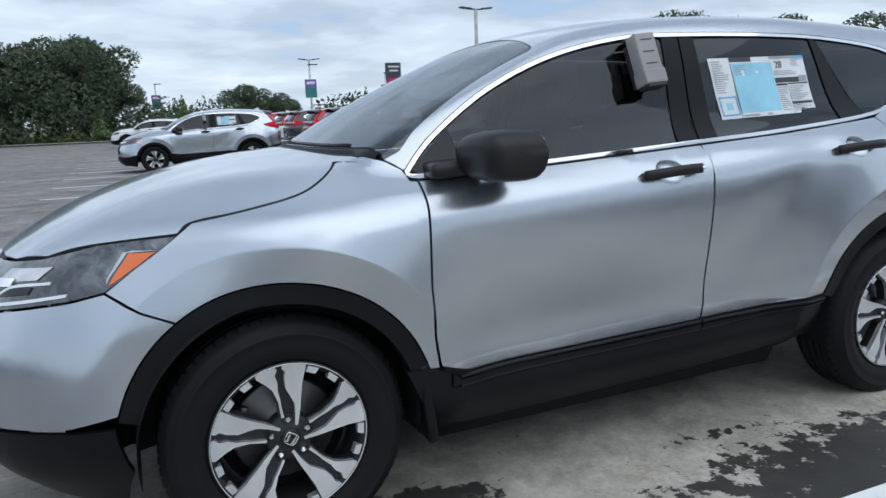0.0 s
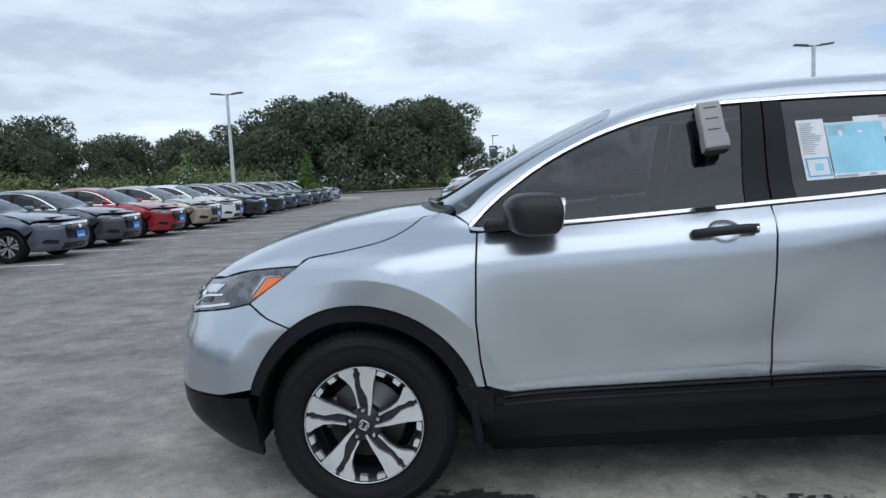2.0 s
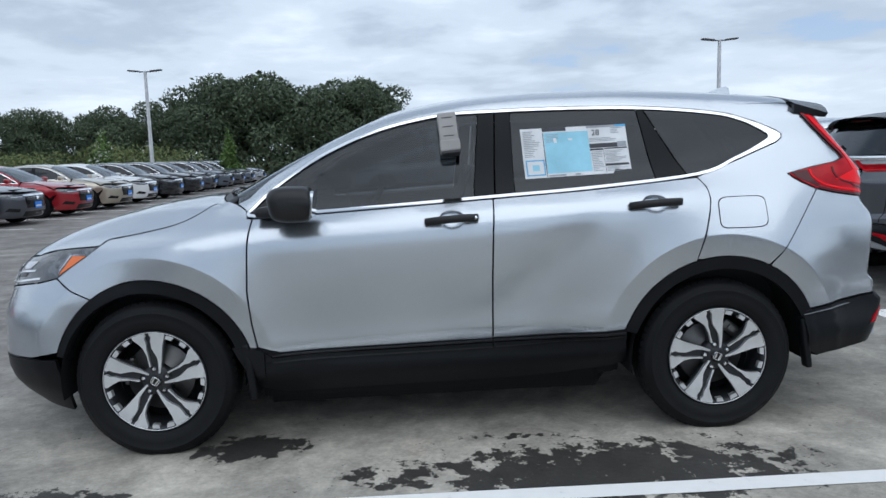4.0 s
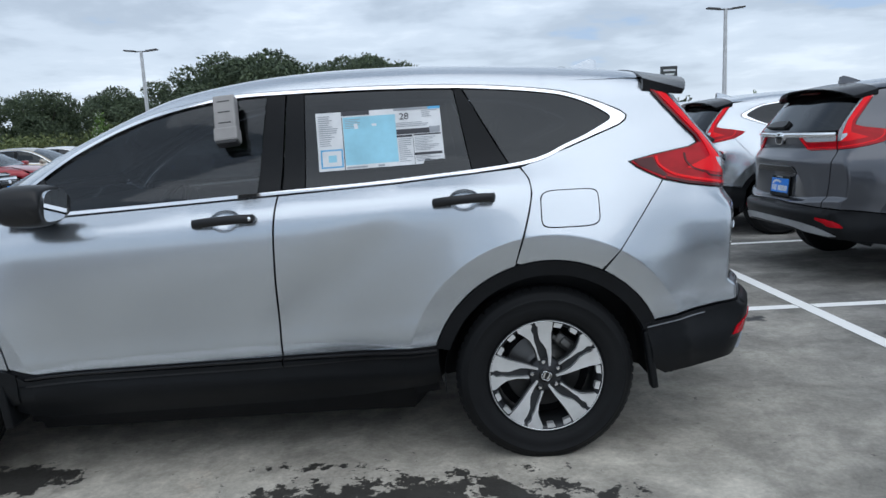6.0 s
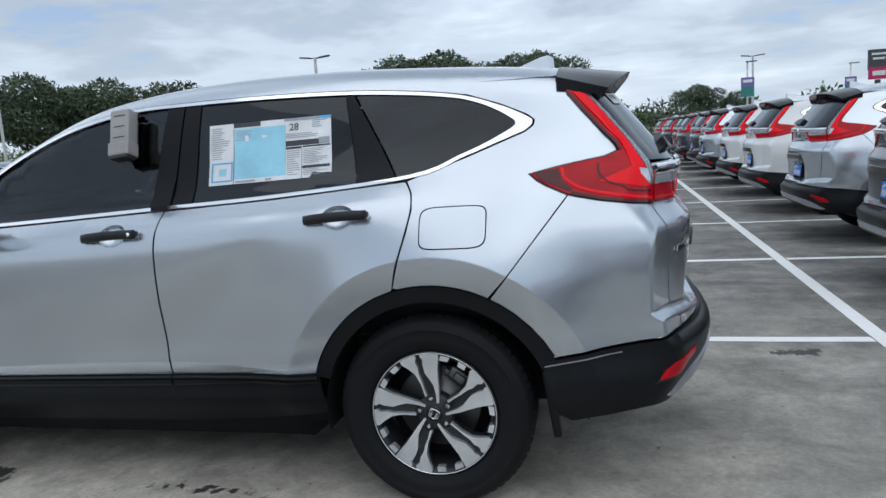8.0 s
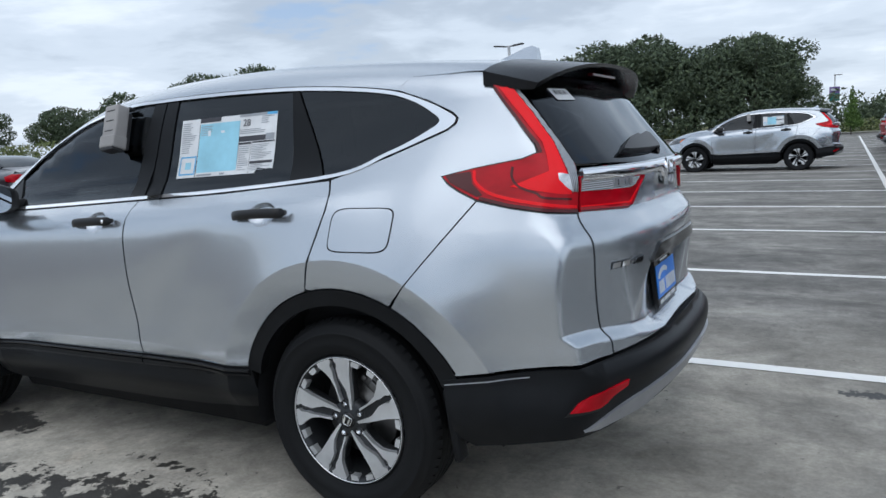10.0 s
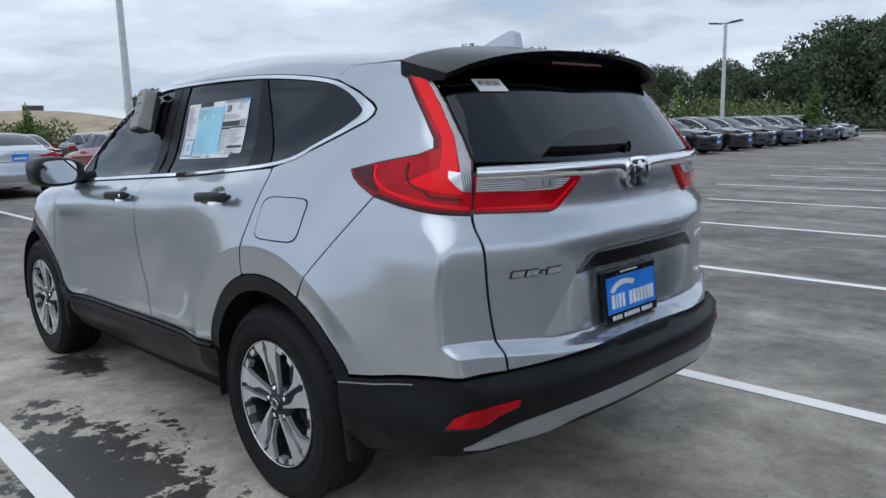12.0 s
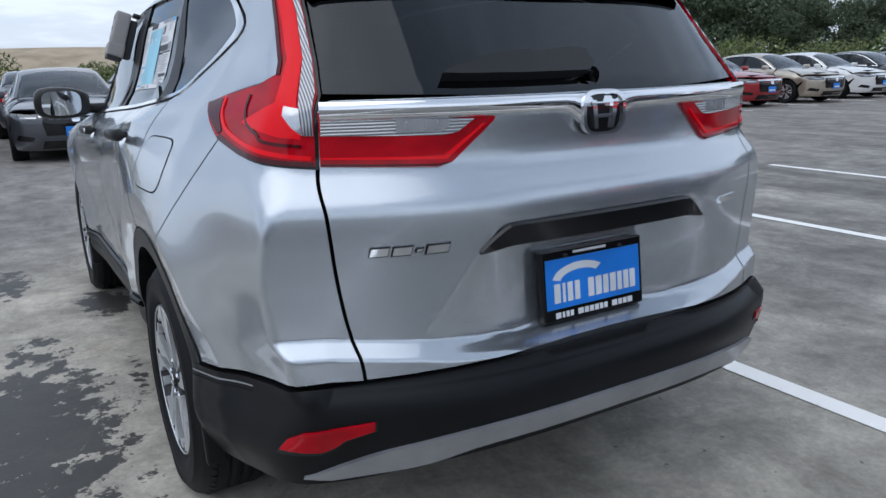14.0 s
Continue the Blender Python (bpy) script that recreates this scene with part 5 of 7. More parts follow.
    wbase = [(0.40 - 0.13 * (1 - (abs(y) / 0.70) ** 2), y) for y in np.linspace(0.69, -0.69, 15)]
    ws = [(x, y) for x, y in wtop] + [(x, -y) for x, y in post] + wbase + post[::-1]
    S.panel("windscreen", ws, S.lid, M_wind, car, "clear windscreen", step=0.04, gap=0.001, off=-0.002, rim=0.01)
    seam = S.side(spline([(0.262, 1.148), (0.19, 1.101), (0.10, 1.065), (-0.067, 1.031), (-0.205, 1.008), (-0.247, 0.9795)], 5), -1)
    hs = [(p[0], p[1]) for p in seam]
    lt = [S.side([p], -1)[0] for p in ((-0.30, 0.975), (-0.36, 0.9705), (-0.41, 0.966), (-0.46, 0.961))] + [S.nose([p])[0] for p in ((-0.62, 0.929), (-0.50, 0.912), (-0.40, 0.908), (-0.22, 0.905), (0.0, 0.905))]
    fr = [(p[0], p[1]) for p in lt]
    cowl = [(0.345 - 0.13 * (1 - (abs(y) / 0.70) ** 2), y) for y in np.linspace(-0.72, 0.72, 15)]
    hood = hs + fr + [(x, -y) for x, y in fr[::-1][1:]] + [(x, -y) for x, y in hs[::-1]] + cowl[::-1]
    S.panel("hood", hood, S.lid, body, car, step=0.035)
    S.panel("cowl", [(x + 0.004, y) for x, y in cowl] + wbase, S.lid, M_clad, car, "black cowl panel", step=0.05, off=-0.004)
    # grille
    gr = [S.nose([(y, z)])[0] for y, z in ((-0.44, 0.62), (-0.30, 0.50), (0.30, 0.50), (0.44, 0.62), (0.48, 0.903), (0, 0.90), (-0.48, 0.903))]
    grl = S.panel("grille", [fth(p) for p in gr], fg, M_gloss, car, "black grille", scale=(0.8, 1), step=0.05, off=-0.01)
    for z in (0.60, 0.68, 0.76):
        S.panel("grille_bar", [(-0.42, z), (0.42, z), (0.42, z + 0.03), (-0.42, z + 0.03)], S.nose, M_gloss, grl, step=0.06, off=0.002)
    S.panel("grille_chrome", [(-0.60, 0.845), (-0.2, 0.80), (0.2, 0.80), (0.60, 0.845), (0.60, 0.87), (0.2, 0.84), (-0.2, 0.84), (-0.60, 0.87)], S.nose, M_chrome, grl, step=0.05, off=0.008)
    # wipers at rest
    for y0, y1 in ((-0.55, -0.02), (-0.02, 0.45)):
        p = S.lid([(0.345 - 0.13 * (1 - (y / 0.7) ** 2) + 0.045, y) for y in np.linspace(y0, y1, 7)])
        vs, fs = tube([tuple(v + np.array([0.0, 0, 0.012])) for v in p], 0.008, 6)
        raw("wiper", vs, fs, M_gloss, car, "black windscreen wiper")
    # roof spoiler
    n1, n2 = 17, 7
    vs, fs = [], []
    for side_ in (0, 1):
        for i in range(n1):
            y = -0.645 + 1.29 * i / (n1 - 1)
            k = abs(y) / 0.645
            for j in range(n2):
                u = j / (n2 - 1)
                x = 3.135 + u * (0.275 - 0.09 * k**3)
                zt = float(_suv_top(np.array(3.13))) - 0.10 * y * y - 0.03 * k**5 - 0.040 * u - 0.012 * u * k**4
                th = 0.010 + 0.042 * (1 - u) ** 0.7 * (1 - 0.35 * k**6) + 0.010 * k**2
                vs.append((x - (0.012 if side_ else 0) * u, y * (1 - 0.03 * u * k), zt + 0.004 - th * side_))
    N = n1 * n2
    for b in (0, N):
        for i in range(n1 - 1):
            for j in range(n2 - 1):
                f = (b + i * n2 + j, b + i * n2 + j + 1, b + (i + 1) * n2 + j + 1, b + (i + 1) * n2 + j)
                fs.append(f if b else f[::-1])
    rimloop = [i * n2 for i in range(n1)] + [(n1 - 1) * n2 + j for j in range(1, n2)] + [i * n2 + n2 - 1 for i in range(n1 - 2, -1, -1)] + [j for j in range(n2 - 2, 0, -1)]
    for a, b in zip(rimloop, rimloop[1:] + rimloop[:1]):
        m = len(vs)
        vs += [vs[a], vs[b], vs[b + N], vs[a + N]]
        fs.append((m, m + 1, m + 2, m + 3))
    sp = raw("roof_spoiler", vs, fs, M_spoil, gate, "dark gloss roof spoiler")
    slab("stop_lamp", -0.15, 0.15, 1.540, 1.552, 3.335, 3.358, M_redd, gate, "high stop lamp", 0.003)
    # shark fin
    vs, fs = prism([(2.85, 1.62), (3.088, 1.60), (3.082, 1.682), (3.062, 1.692), (3.03, 1.686), (2.96, 1.660)], lambda u, v: (u, -0.032 * (1 - max(0, v - 1.62) / 0.13), v), lambda u, v: (u, 0.032 * (1 - max(0, v - 1.62) / 0.13), v))
    raw("shark_fin", vs, fs, body, car, "body-coloured roof aerial", smooth=False)
    # fuel flap
    fp = [(2.771 + 0.116 * math.copysign(abs(math.cos(w)) ** 0.35, math.cos(w)) + 0.006 * math.sin(w), 1.043 + 0.069 * math.copysign(abs(math.sin(w)) ** 0.35, math.sin(w))) for w in np.linspace(0, 2 * math.pi, 48, endpoint=False)]
    S.panel("fuel_flap_gap", [(2.771 + (x - 2.771) * 1.036, 1.043 + (z - 1.043) * 1.06) for x, z in fp], S.side, M_dark, car, s=-1, step=0.03, off=0.0006, rim=0, gap=0)
    S.panel("fuel_flap", fp, S.side, body, car, s=-1, step=0.03, off=0.0018, rim=0.001, gap=0)
    # inner dark lining under the skin, floor pan
    th = np.linspace(0, 2 * math.pi, 48, endpoint=False)
    vs, fs = [], []
    xs_ = np.linspace(-0.60, 3.22, 25)
    for x in xs_:
        for sgn in (-1, 1):
            for z in (0.18 if 0.5 < x < 2.2 else 0.30, 0.50, 0.80, float(SUV_BELT(x)) - 0.016 if 0.7 < x < 3.0 else min(1.065, float(_suv_top(x)) - 0.17)):
                hw = float(abs(S.side([(x, z)], sgn)[0][1])) - 0.05
                if z < 0.75 and (abs(x) < 0.46 or abs(x - 2.675) < 0.47):
                    hw = min(hw, 0.58)
                vs.append((x, sgn * max(hw, 0.05), z))
    for i in range(len(xs_) - 1):
        a, b = i * 8, (i + 1) * 8
        for k in range(3):
            fs += [(a + k, a + k + 1, b + k + 1, b + k), (a + 4 + k, b + 4 + k, b + 5 + k, a + 5 + k)]
        fs += [(a, b, b + 4, a + 4)]
    fs += [(0, 1, 5, 4), (1, 2, 6, 5), (2, 3, 7, 6)]
    e = (len(xs_) - 1) * 8
    fs += [(e, e + 4, e + 5, e + 1), (e + 1, e + 5, e + 6, e + 2), (e + 2, e + 6, e + 7, e + 3)]
    raw("inner_body", vs, fs, M_dark, car, "dark floor pan and inner body")
    # dashboard, wheel, seats
    bm = bmesh.new()
    box(bm, (0.62, 0, 1.0), (0.42, 1.36, 0.22), 0.06)
    put("dashboard", bm, M_cloth, car, "dark dashboard")
    m = pose(0.98, -0.36, 1.02, 0, -62, 0)
    vs, fs = tube([m @ Vector((0.185 * math.cos(t), 0.185 * math.sin(t), 0)) for t in np.linspace(0, 2 * math.pi, 32, endpoint=False)], 0.016, 8, True)
    raw("steering_wheel", vs, fs, M_gloss, car, "black steering wheel")
    for x0, ys_ in ((1.35, (-0.36, 0.36)), (2.28, (-0.45, 0.0, 0.45))):
        for y in ys_:
            st_ = new("seat")
            st_.parent = car
            bm = bmesh.new()
            box(bm, (x0 + 0.20, y, 0.98), (0.14, 0.46, 0.62), 0.05, Euler((0, 0.28, 0)))
            put("seat_back", bm, M_cloth, st_)
            bm = bmesh.new()
            box(bm, (x0 - 0.05, y, 0.66), (0.50, 0.48, 0.16), 0.05)
            put("seat_base", bm, M_cloth, st_)
            bm = bmesh.new()
            box(bm, (x0 + 0.31, y, 1.345), (0.10, 0.25, 0.17), 0.04, Euler((0, 0.15, 0)))
            put("head_rest", bm, M_cloth, st_)
    for s in (-1, 1):
        for x, spin, grip in ((0.004, -3.0, -75), (2.66, -10.6, 38)):
            wheel(car, (x, s * 0.90, 0.3525), s, True, 0.369, spin, grip * (1 if s < 0 else -1))
    return car


hero = suv("suv", "silver compact suv with a window sticker, parked in a marked bay", M_silver)
hero.matrix_basis = pose(0, 0.9, 0)


# ---- the sedan ----
_sd_belt = hermite([-1, 0.4, 1.2, 2.2, 3.0, 3.9], [0.88, 0.925, 0.95, 0.985, 1.02, 1.04])
_sd_wd = hermite([-0.9, -0.75, -0.62, -0.5, -0.35, -0.2, -0.12, -0.07, -0.03, 0.0, 0.03, 0.3, 0.6], [0.78, 0.85, 0.90, 0.905, 0.915, 0.925, 0.918, 0.90, 0.868, 0.828, 0.805, 0.68, 0.55])


def sd_half(x, z):
    dz = z - _sd_belt(x)
    w = _sd_wd(dz)
    up = sstep(-0.1, 0.05, dz)
    w = w - up * (0.06 * np.clip((x - 2.0) / 1.2, 0, 2) ** 1.6 + 0.03 * np.clip((1.4 - x) / 1.0, 0, 1.5) ** 2)
    w = w - 0.06 * np.clip((x - 2.9) / 0.8, 0, 2) ** 2 - 0.06 * np.clip((0.3 - x) / 0.9, 0, 2) ** 2
    for xc in (0.0, 2.83):
        r = np.hypot(x - xc, z - 0.33)
        w = w + 0.014 * sstep(0.48, 0.40, r) * sstep(0.2, 0.4, z)
    return w


_sd_rz = hermite([0.1, 0.25, 0.4, 0.55, 0.7, 0.85, 0.98, 1.04, 1.1, 1.3], [3.70, 3.80, 3.88, 3.90, 3.86, 3.84, 3.84, 3.82, 3.70, 3.2])
_sd_fz = hermite([0.1, 0.2, 0.35, 0.5, 0.62, 0.72, 0.78, 0.85, 1.0], [-0.75, -0.88, -0.95, -0.97, -0.97, -0.95, -0.92, -0.80, -0.3])
_sd_top = hermite([-1.0, -0.92, -0.8, -0.5, -0.1, 0.3, 0.42, 0.7, 1.05, 1.35, 1.7, 2.1, 2.5, 2.9, 3.2, 3.35, 3.6, 3.84, 4.0], [0.70, 0.77, 0.82, 0.89, 0.95, 0.985, 1.01, 1.17, 1.33, 1.42, 1.45, 1.44, 1.385, 1.26, 1.14, 1.10, 1.085, 1.075, 1.03])
SEDAN = Shell(sd_half, lambda y, z: _sd_rz(z), lambda z: _sd_fz(z), lambda x: _sd_top(x), lambda x: 0.11 + 0 * x, 0.26, 0.40, (0.12, 0.14, 0.10))
SD_DLO = spline([(0.50, 0.945), (0.80, 1.13), (1.10, 1.275), (1.42, 1.355), (1.75, 1.375), (2.10, 1.362), (2.45, 1.305), (2.75, 1.215), (2.95, 1.135)], 4) + [(3.0, 1.105), (2.985, 1.09)] + spline([(2.9, 1.08), (2.5, 1.045), (1.9, 1.005), (1.2, 0.97), (0.60, 0.945)], 3)


def sedan(name, label, body, group=""):
    car = thing(name, label, "car", None, group)
    S = SEDAN
    st = 0.09
    fg, rg = S.ring(0.2, -1), S.ring(2.6)
    fth = lambda p: (S.angle(p, 0.2, -1), p[2])
    rth = lambda p: (S.angle(p, 2.6), p[2])
    ar = lambda cx, r, a0, a1: arc(cx, 0.33, r, a0, a1, 14)
    for s in (-1, 1):
        q = lambda x, z: sline(S, (x, z), s)
        kw = dict(s=s, step=st, rim=0.015, gap=0.003)
        S.panel("front_fender", ar(0, 0.385, 0, 150) + [(-0.50, 0.62), (-0.45, 0.74), (-0.2, 0.86), (0.2, 0.935), (0.44, 0.955), (0.46, 0.60), (0.48, 0.25), (0.385, 0.25)], S.side, body, car, **kw)
        S.panel("front_door", [(0.47, 0.945), (0.47, 0.60), (0.49, 0.25), (1.52, 0.25), (1.56, 0.80), (1.60, 0.99), (1.2, 0.968), (0.60, 0.942)], S.side, body, car, **kw)
        S.panel("rear_door", [(1.61, 0.99), (1.57, 0.80), (1.53, 0.25), (2.36, 0.25)] + ar(2.83, 0.385, 160, 118) + [(2.72, 0.85), (2.78, 1.06), (2.5, 1.042), (1.9, 1.003)], S.side, body, car, **kw)
        S.panel("quarter_panel", [(2.79, 1.062), (2.73, 0.85), (2.66, 0.68)] + ar(2.83, 0.385, 112, 0) + [(3.30, 0.30), (3.45, 0.50), (3.50, 0.80), (3.60, 1.02), (3.3, 1.085), (3.10, 1.13), (3.02, 1.11), (2.985, 1.085), (2.9, 1.075)], S.side, body, car, **kw)
        S.panel("sill", [(0.40, 0.255), (2.45, 0.255), (2.45, 0.19), (0.40, 0.19)], S.side, M_clad, car, "dark sill", s=s, step=0.12, off=-0.01, rim=0.2)
        inn = shrink(np.array(SD_DLO), 0.014)
        S.panel("window_surround", SD_DLO, S.side, M_chrome, car, "chrome window surround", s=s, step=0.07, off=0.003, hole=inn, gap=0.0)
        pin = shrink(inn, 0.001)
        S.panel("side_window", wall_cut(0.3, 1.56, pin), S.side, M_tint, car, "dark side window", s=s, step=0.12, off=-0.004, rim=0.004)
        S.panel("window_pillar", wall_cut(1.562, 1.66, pin), S.side, M_clad, car, s=s, step=0.12, off=-0.002)
        S.panel("side_window", wall_cut(1.662, 3.2, pin), S.side, M_tint, car, "dark side window", s=s, step=0.12, off=-0.004, rim=0.004)
        for hx, hz in ((1.40, 0.885), (2.42, 0.935)):
            c = q(hx, hz)
            bm = bmesh.new()
            box(bm, (hx, c[1] + s * 0.015, hz), (0.2, 0.03, 0.024), 0.008)
            put("door_handle", bm, body, car)
        bm = bmesh.new()
        box(bm, (0.66, s * 0.99, 1.02), (0.12, 0.22, 0.12), 0.035)
        put("wing_mirror", bm, body, car, "body-coloured wing mirror")
        for cx in (0.0, 2.83):
            ta = [radians(t) for t in np.linspace(-10, 190, 18)]
            n = len(ta)
            vs = [(cx + 0.385 * math.cos(t), s * yy, 0.33 + 0.385 * math.sin(t)) for yy in (0.90, 0.55) for t in ta] + [(cx, s * 0.55, 0.33)]
            raw("arch_liner", vs, [(i, i + 1, n + i + 1, n + i) for i in range(n - 1)] + [(n + i, n + i + 1, 2 * n) for i in range(n - 1)], M_dark, car)
            wheel(car, (cx, s * 0.905, 0.331), s, False, 0.331)
        hl = [q(-0.47, 0.745)] + [S.nose([(s * y, z)])[0] for y, z in ((0.80, 0.66), (0.66, 0.645), (0.48, 0.665), (0.48, 0.705), (0.62, 0.745))] + [q(-0.55, 0.765)]
        lamp = S.panel("head_lamp", [fth(p) for p in hl], fg, M_lampb, car, "dark head lamp", scale=(0.8, 1), step=0.05, off=0.004)
        v = [S.nose([(s * y, z)])[0] for y, z in ((0.52, 0.675), (0.74, 0.68), (0.74, 0.70), (0.52, 0.70))]
        S.panel("lamp_reflector", [fth(p) for p in v], fg, M_clear, lamp, scale=(0.8, 1), step=0.05, off=0.007)
        fl = [S.nose([(s * y, z)])[0] for y, z in ((0.82, 0.36), (0.60, 0.33), (0.58, 0.40), (0.78, 0.44))]
        S.panel("fog_opening", [fth(p) for p in fl], fg, M_gloss, car, "black lower air opening", scale=(0.8, 1), step=0.05, off=0.004)
        tl = [q(3.46, 0.93), q(3.52, 0.83)] + [S.back([(s * y, z)])[0] for y, z in ((0.80, 0.80), (0.70, 0.82), (0.40, 0.86), (0.42, 0.93), (0.66, 0.985), (0.78, 0.985))]
        S.panel("tail_lamp", [rth(p) for p in tl], rg, M_redl, car, "red tail lamp", scale=(0.8, 1), step=0.05, off=0.008)
    # ends
    fb = [sline(S, (-0.505, 0.61), -1), sline(S, (-0.45, 0.735), -1)] + [S.nose([(y, 0.74 + 0.03 * (1 - abs(y) / 0.7))])[0] for y in np.linspace(-0.7, 0.7, 9)] + [sline(S, (-0.45, 0.735), 1), sline(S, (-0.505, 0.61), 1)]
    fb += [sline(S, (-0.37, 0.42), 1), sline(S, (-0.42, 0.20), 1)] + [S.nose([(y, 0.19)])[0] for y in np.linspace(0.6, -0.6, 7)] + [sline(S, (-0.42, 0.20), -1), sline(S, (-0.37, 0.42), -1)]
    S.panel("front_bumper", [fth(p) for p in fb], fg, body, car, scale=(0.8, 1), step=0.08)
    gr = S.panel("grille", [(-0.46, 0.62), (-0.42, 0.42), (0.42, 0.42), (0.46, 0.62), (0.44, 0.70), (-0.44, 0.70)], S.nose, M_gloss, car, "black grille with a bright brow", step=0.08, off=0.006)
    S.panel("grille_brow", [(-0.50, 0.695), (0.50, 0.695), (0.48, 0.735), (-0.48, 0.735)], S.nose, M_chrome, gr, step=0.08, off=0.012)
    S.panel("badge", [(-0.05, 0.60), (0.05, 0.60), (0.06, 0.68), (-0.06, 0.68)], S.nose, M_chrome, gr, step=0.08, off=0.014)
    S.panel("lower_grille", [(-0.50, 0.22), (0.50, 0.22), (0.46, 0.34), (-0.46, 0.34)], S.nose, M_gloss, car, "black lower grille", step=0.08, off=0.005)
    pl = boxo("dealer_plate", (-0.985, 0, 0.475), (0.012, 0.31, 0.15), M_plateb, car, 0.003, "blue dealer plate")
    boxo("word_bar", (-0.992, 0.0, 0.455), (0.004, 0.25, 0.04), M_platew, pl, 0.0)
    rb = [sline(S, (3.40, 0.46), -1), sline(S, (3.51, 0.80), -1)] + [S.back([(y, 0.80)])[0] for y in np.linspace(-0.78, 0.78, 9)] + [sline(S, (3.51, 0.80), 1), sline(S, (3.40, 0.46), 1), sline(S, (3.30, 0.28), 1)] + [S.back([(y, 0.26)])[0] for y in np.linspace(0.6, -0.6, 7)] + [sline(S, (3.30, 0.28), -1)]
    S.panel("rear_bumper", [rth(p) for p in rb], rg, body, car, scale=(0.8, 1), step=0.08)
    S.panel("bumper_trim", [(-0.60, 0.28), (0.60, 0.28), (0.66, 0.36), (-0.66, 0.36)], S.back, M_chrome, car, "bright strip on the rear bumper", step=0.1, off=0.006)
    S.panel("boot_face", [(-0.76, 0.81), (0.76, 0.81), (0.76, 1.0), (0.60, 1.03), (-0.60, 1.03), (-0.76, 1.0)], S.back, body, car, step=0.08)
    pr = boxo("dealer_plate", (3.86, 0, 0.90), (0.012, 0.31, 0.15), M_plateb, car, 0.003, "blue dealer plate")
    boxo("word_bar", (3.868, 0.0, 0.88), (0.004, 0.25, 0.04), M_platew, pr, 0.0)
    # top
    e3 = S.side([(p[0], p[1] + 0.004) for p in SD_DLO[:33]], -1)
    out = [(p[0], p[1]) for p in e3 if p[0] < 3.0]
    xs_, ys_ = [p[0] for p in out], [-p[1] for p in out]
    inner = lambda x: float(np.interp(x, xs_, ys_)) - 0.055
    post = [(x, -inner(x)) for x in np.linspace(1.12, 0.48, 8)]
    post2 = [(x, -inner(x)) for x in np.linspace(2.95, 2.25, 8)]
    wt = [(1.22 - 0.10 * (abs(y) / 0.6) ** 2, y) for y in np.linspace(-0.56, 0.56, 9)]
    rt = [(2.18 + 0.07 * (abs(y) / 0.6) ** 2, y) for y in np.linspace(0.56, -0.56, 9)]
    roof = out + [(3.02, out[-1][1] + 0.03)] + post2 + rt[::-1] + [(x, -y) for x, y in post2[::-1]] + [(3.02, -out[-1][1] - 0.03)] + [(x, -y) for x, y in out[::-1]] + [(x, -y) for x, y in post[::-1]] + wt[::-1] + post
    S.panel("roof", roof, S.lid, body, car, step=0.08, gap=0.001)
    wb = [(0.48 - 0.13 * (1 - (abs(y) / 0.72) ** 2), y) for y in np.linspace(0.72, -0.72, 9)]
    S.panel("windscreen", wt + [(x, -y) for x, y in post] + wb + post[::-1], S.lid, M_wind, car, "windscreen", step=0.1, gap=0.001)
    rwb = [(3.02 + 0.12 * (1 - (abs(y) / 0.66) ** 2), y) for y in np.linspace(-0.64, 0.64, 9)]
    S.panel("rear_window", rwb + [(x, -y) for x, y in post2] + rt + post2[::-1], S.lid, M_tint, car, "dark rear window", step=0.1, gap=0.001)
    hs = S.side([(0.44, 0.96), (0.2, 0.94), (-0.2, 0.865), (-0.45, 0.775)], -1)
    hh = [(p[0], p[1]) for p in hs] + [(-0.62, -0.66), (-0.78, -0.42), (-0.84, -0.2), (-0.85, 0)]
    S.panel("hood", hh + [(x, -y) for x, y in hh[::-1][1:]] + [(x - 0.02, y) for x, y in wb], S.lid, body, car, step=0.08)
    bt = S.side([(3.05, 1.115), (3.3, 1.08), (3.6, 1.035)], -1)
    bb = [(p[0], p[1]) for p in bt] + [(3.76, -0.62), (3.81, -0.3), (3.82, 0)]
    S.panel("boot_lid", bb + [(x, -y) for x, y in bb[::-1][1:]] + [(x + 0.02, y) for x, y in rwb[::-1]], S.lid, body, car, step=0.08)
    bm = bmesh.new()
    box(bm, (1.4, 0, 0.55), (4.2, 1.05, 0.62), 0.05)
    put("inner_body", bm, M_dark, car, "dark floor pan and inner body")
    for x, y in ((1.45, -0.37), (1.45, 0.37), (2.35, -0.4), (2.35, 0.4)):
        bm = bmesh.new()
        box(bm, (x, y, 0.98), (0.14, 0.48, 0.5), 0.05, Euler((0, 0.3, 0)))
        box(bm, (x + 0.1, y, 1.25), (0.09, 0.26, 0.16), 0.04)
        put("seat", bm, M_cloth, car)
    return car


def respray(car, replaced, body):
    for o in (car, *car.children_recursive):
        if o.type == "MESH" and o.data.materials[0] == replaced:
            o.material_slots[0].link = "OBJECT"
            o.material_slots[0].material = body


SKIP = ("small_bar", "lamp_edge", "lamp_gasket", "lamp_bulb", "bulb_glint", "roof_gutter", "bumper_groove", "reflector_bezel", "badge_base_bar", "wheel_nut", "nut_seat", "sill_back", "cladding_edge", "cladding_lip", "cap_badge", "code_bar", "seat", "seat_back", "seat_base", "head_rest", "steering_wheel", "dashboard", "plate_screw", "lock_cylinder", "brake", "backing", "rim_tab", "tread", "handle_cup", "rim_lip", "lamp_reflector", "badge_bar", "wiper_pivot", "drive_badge")


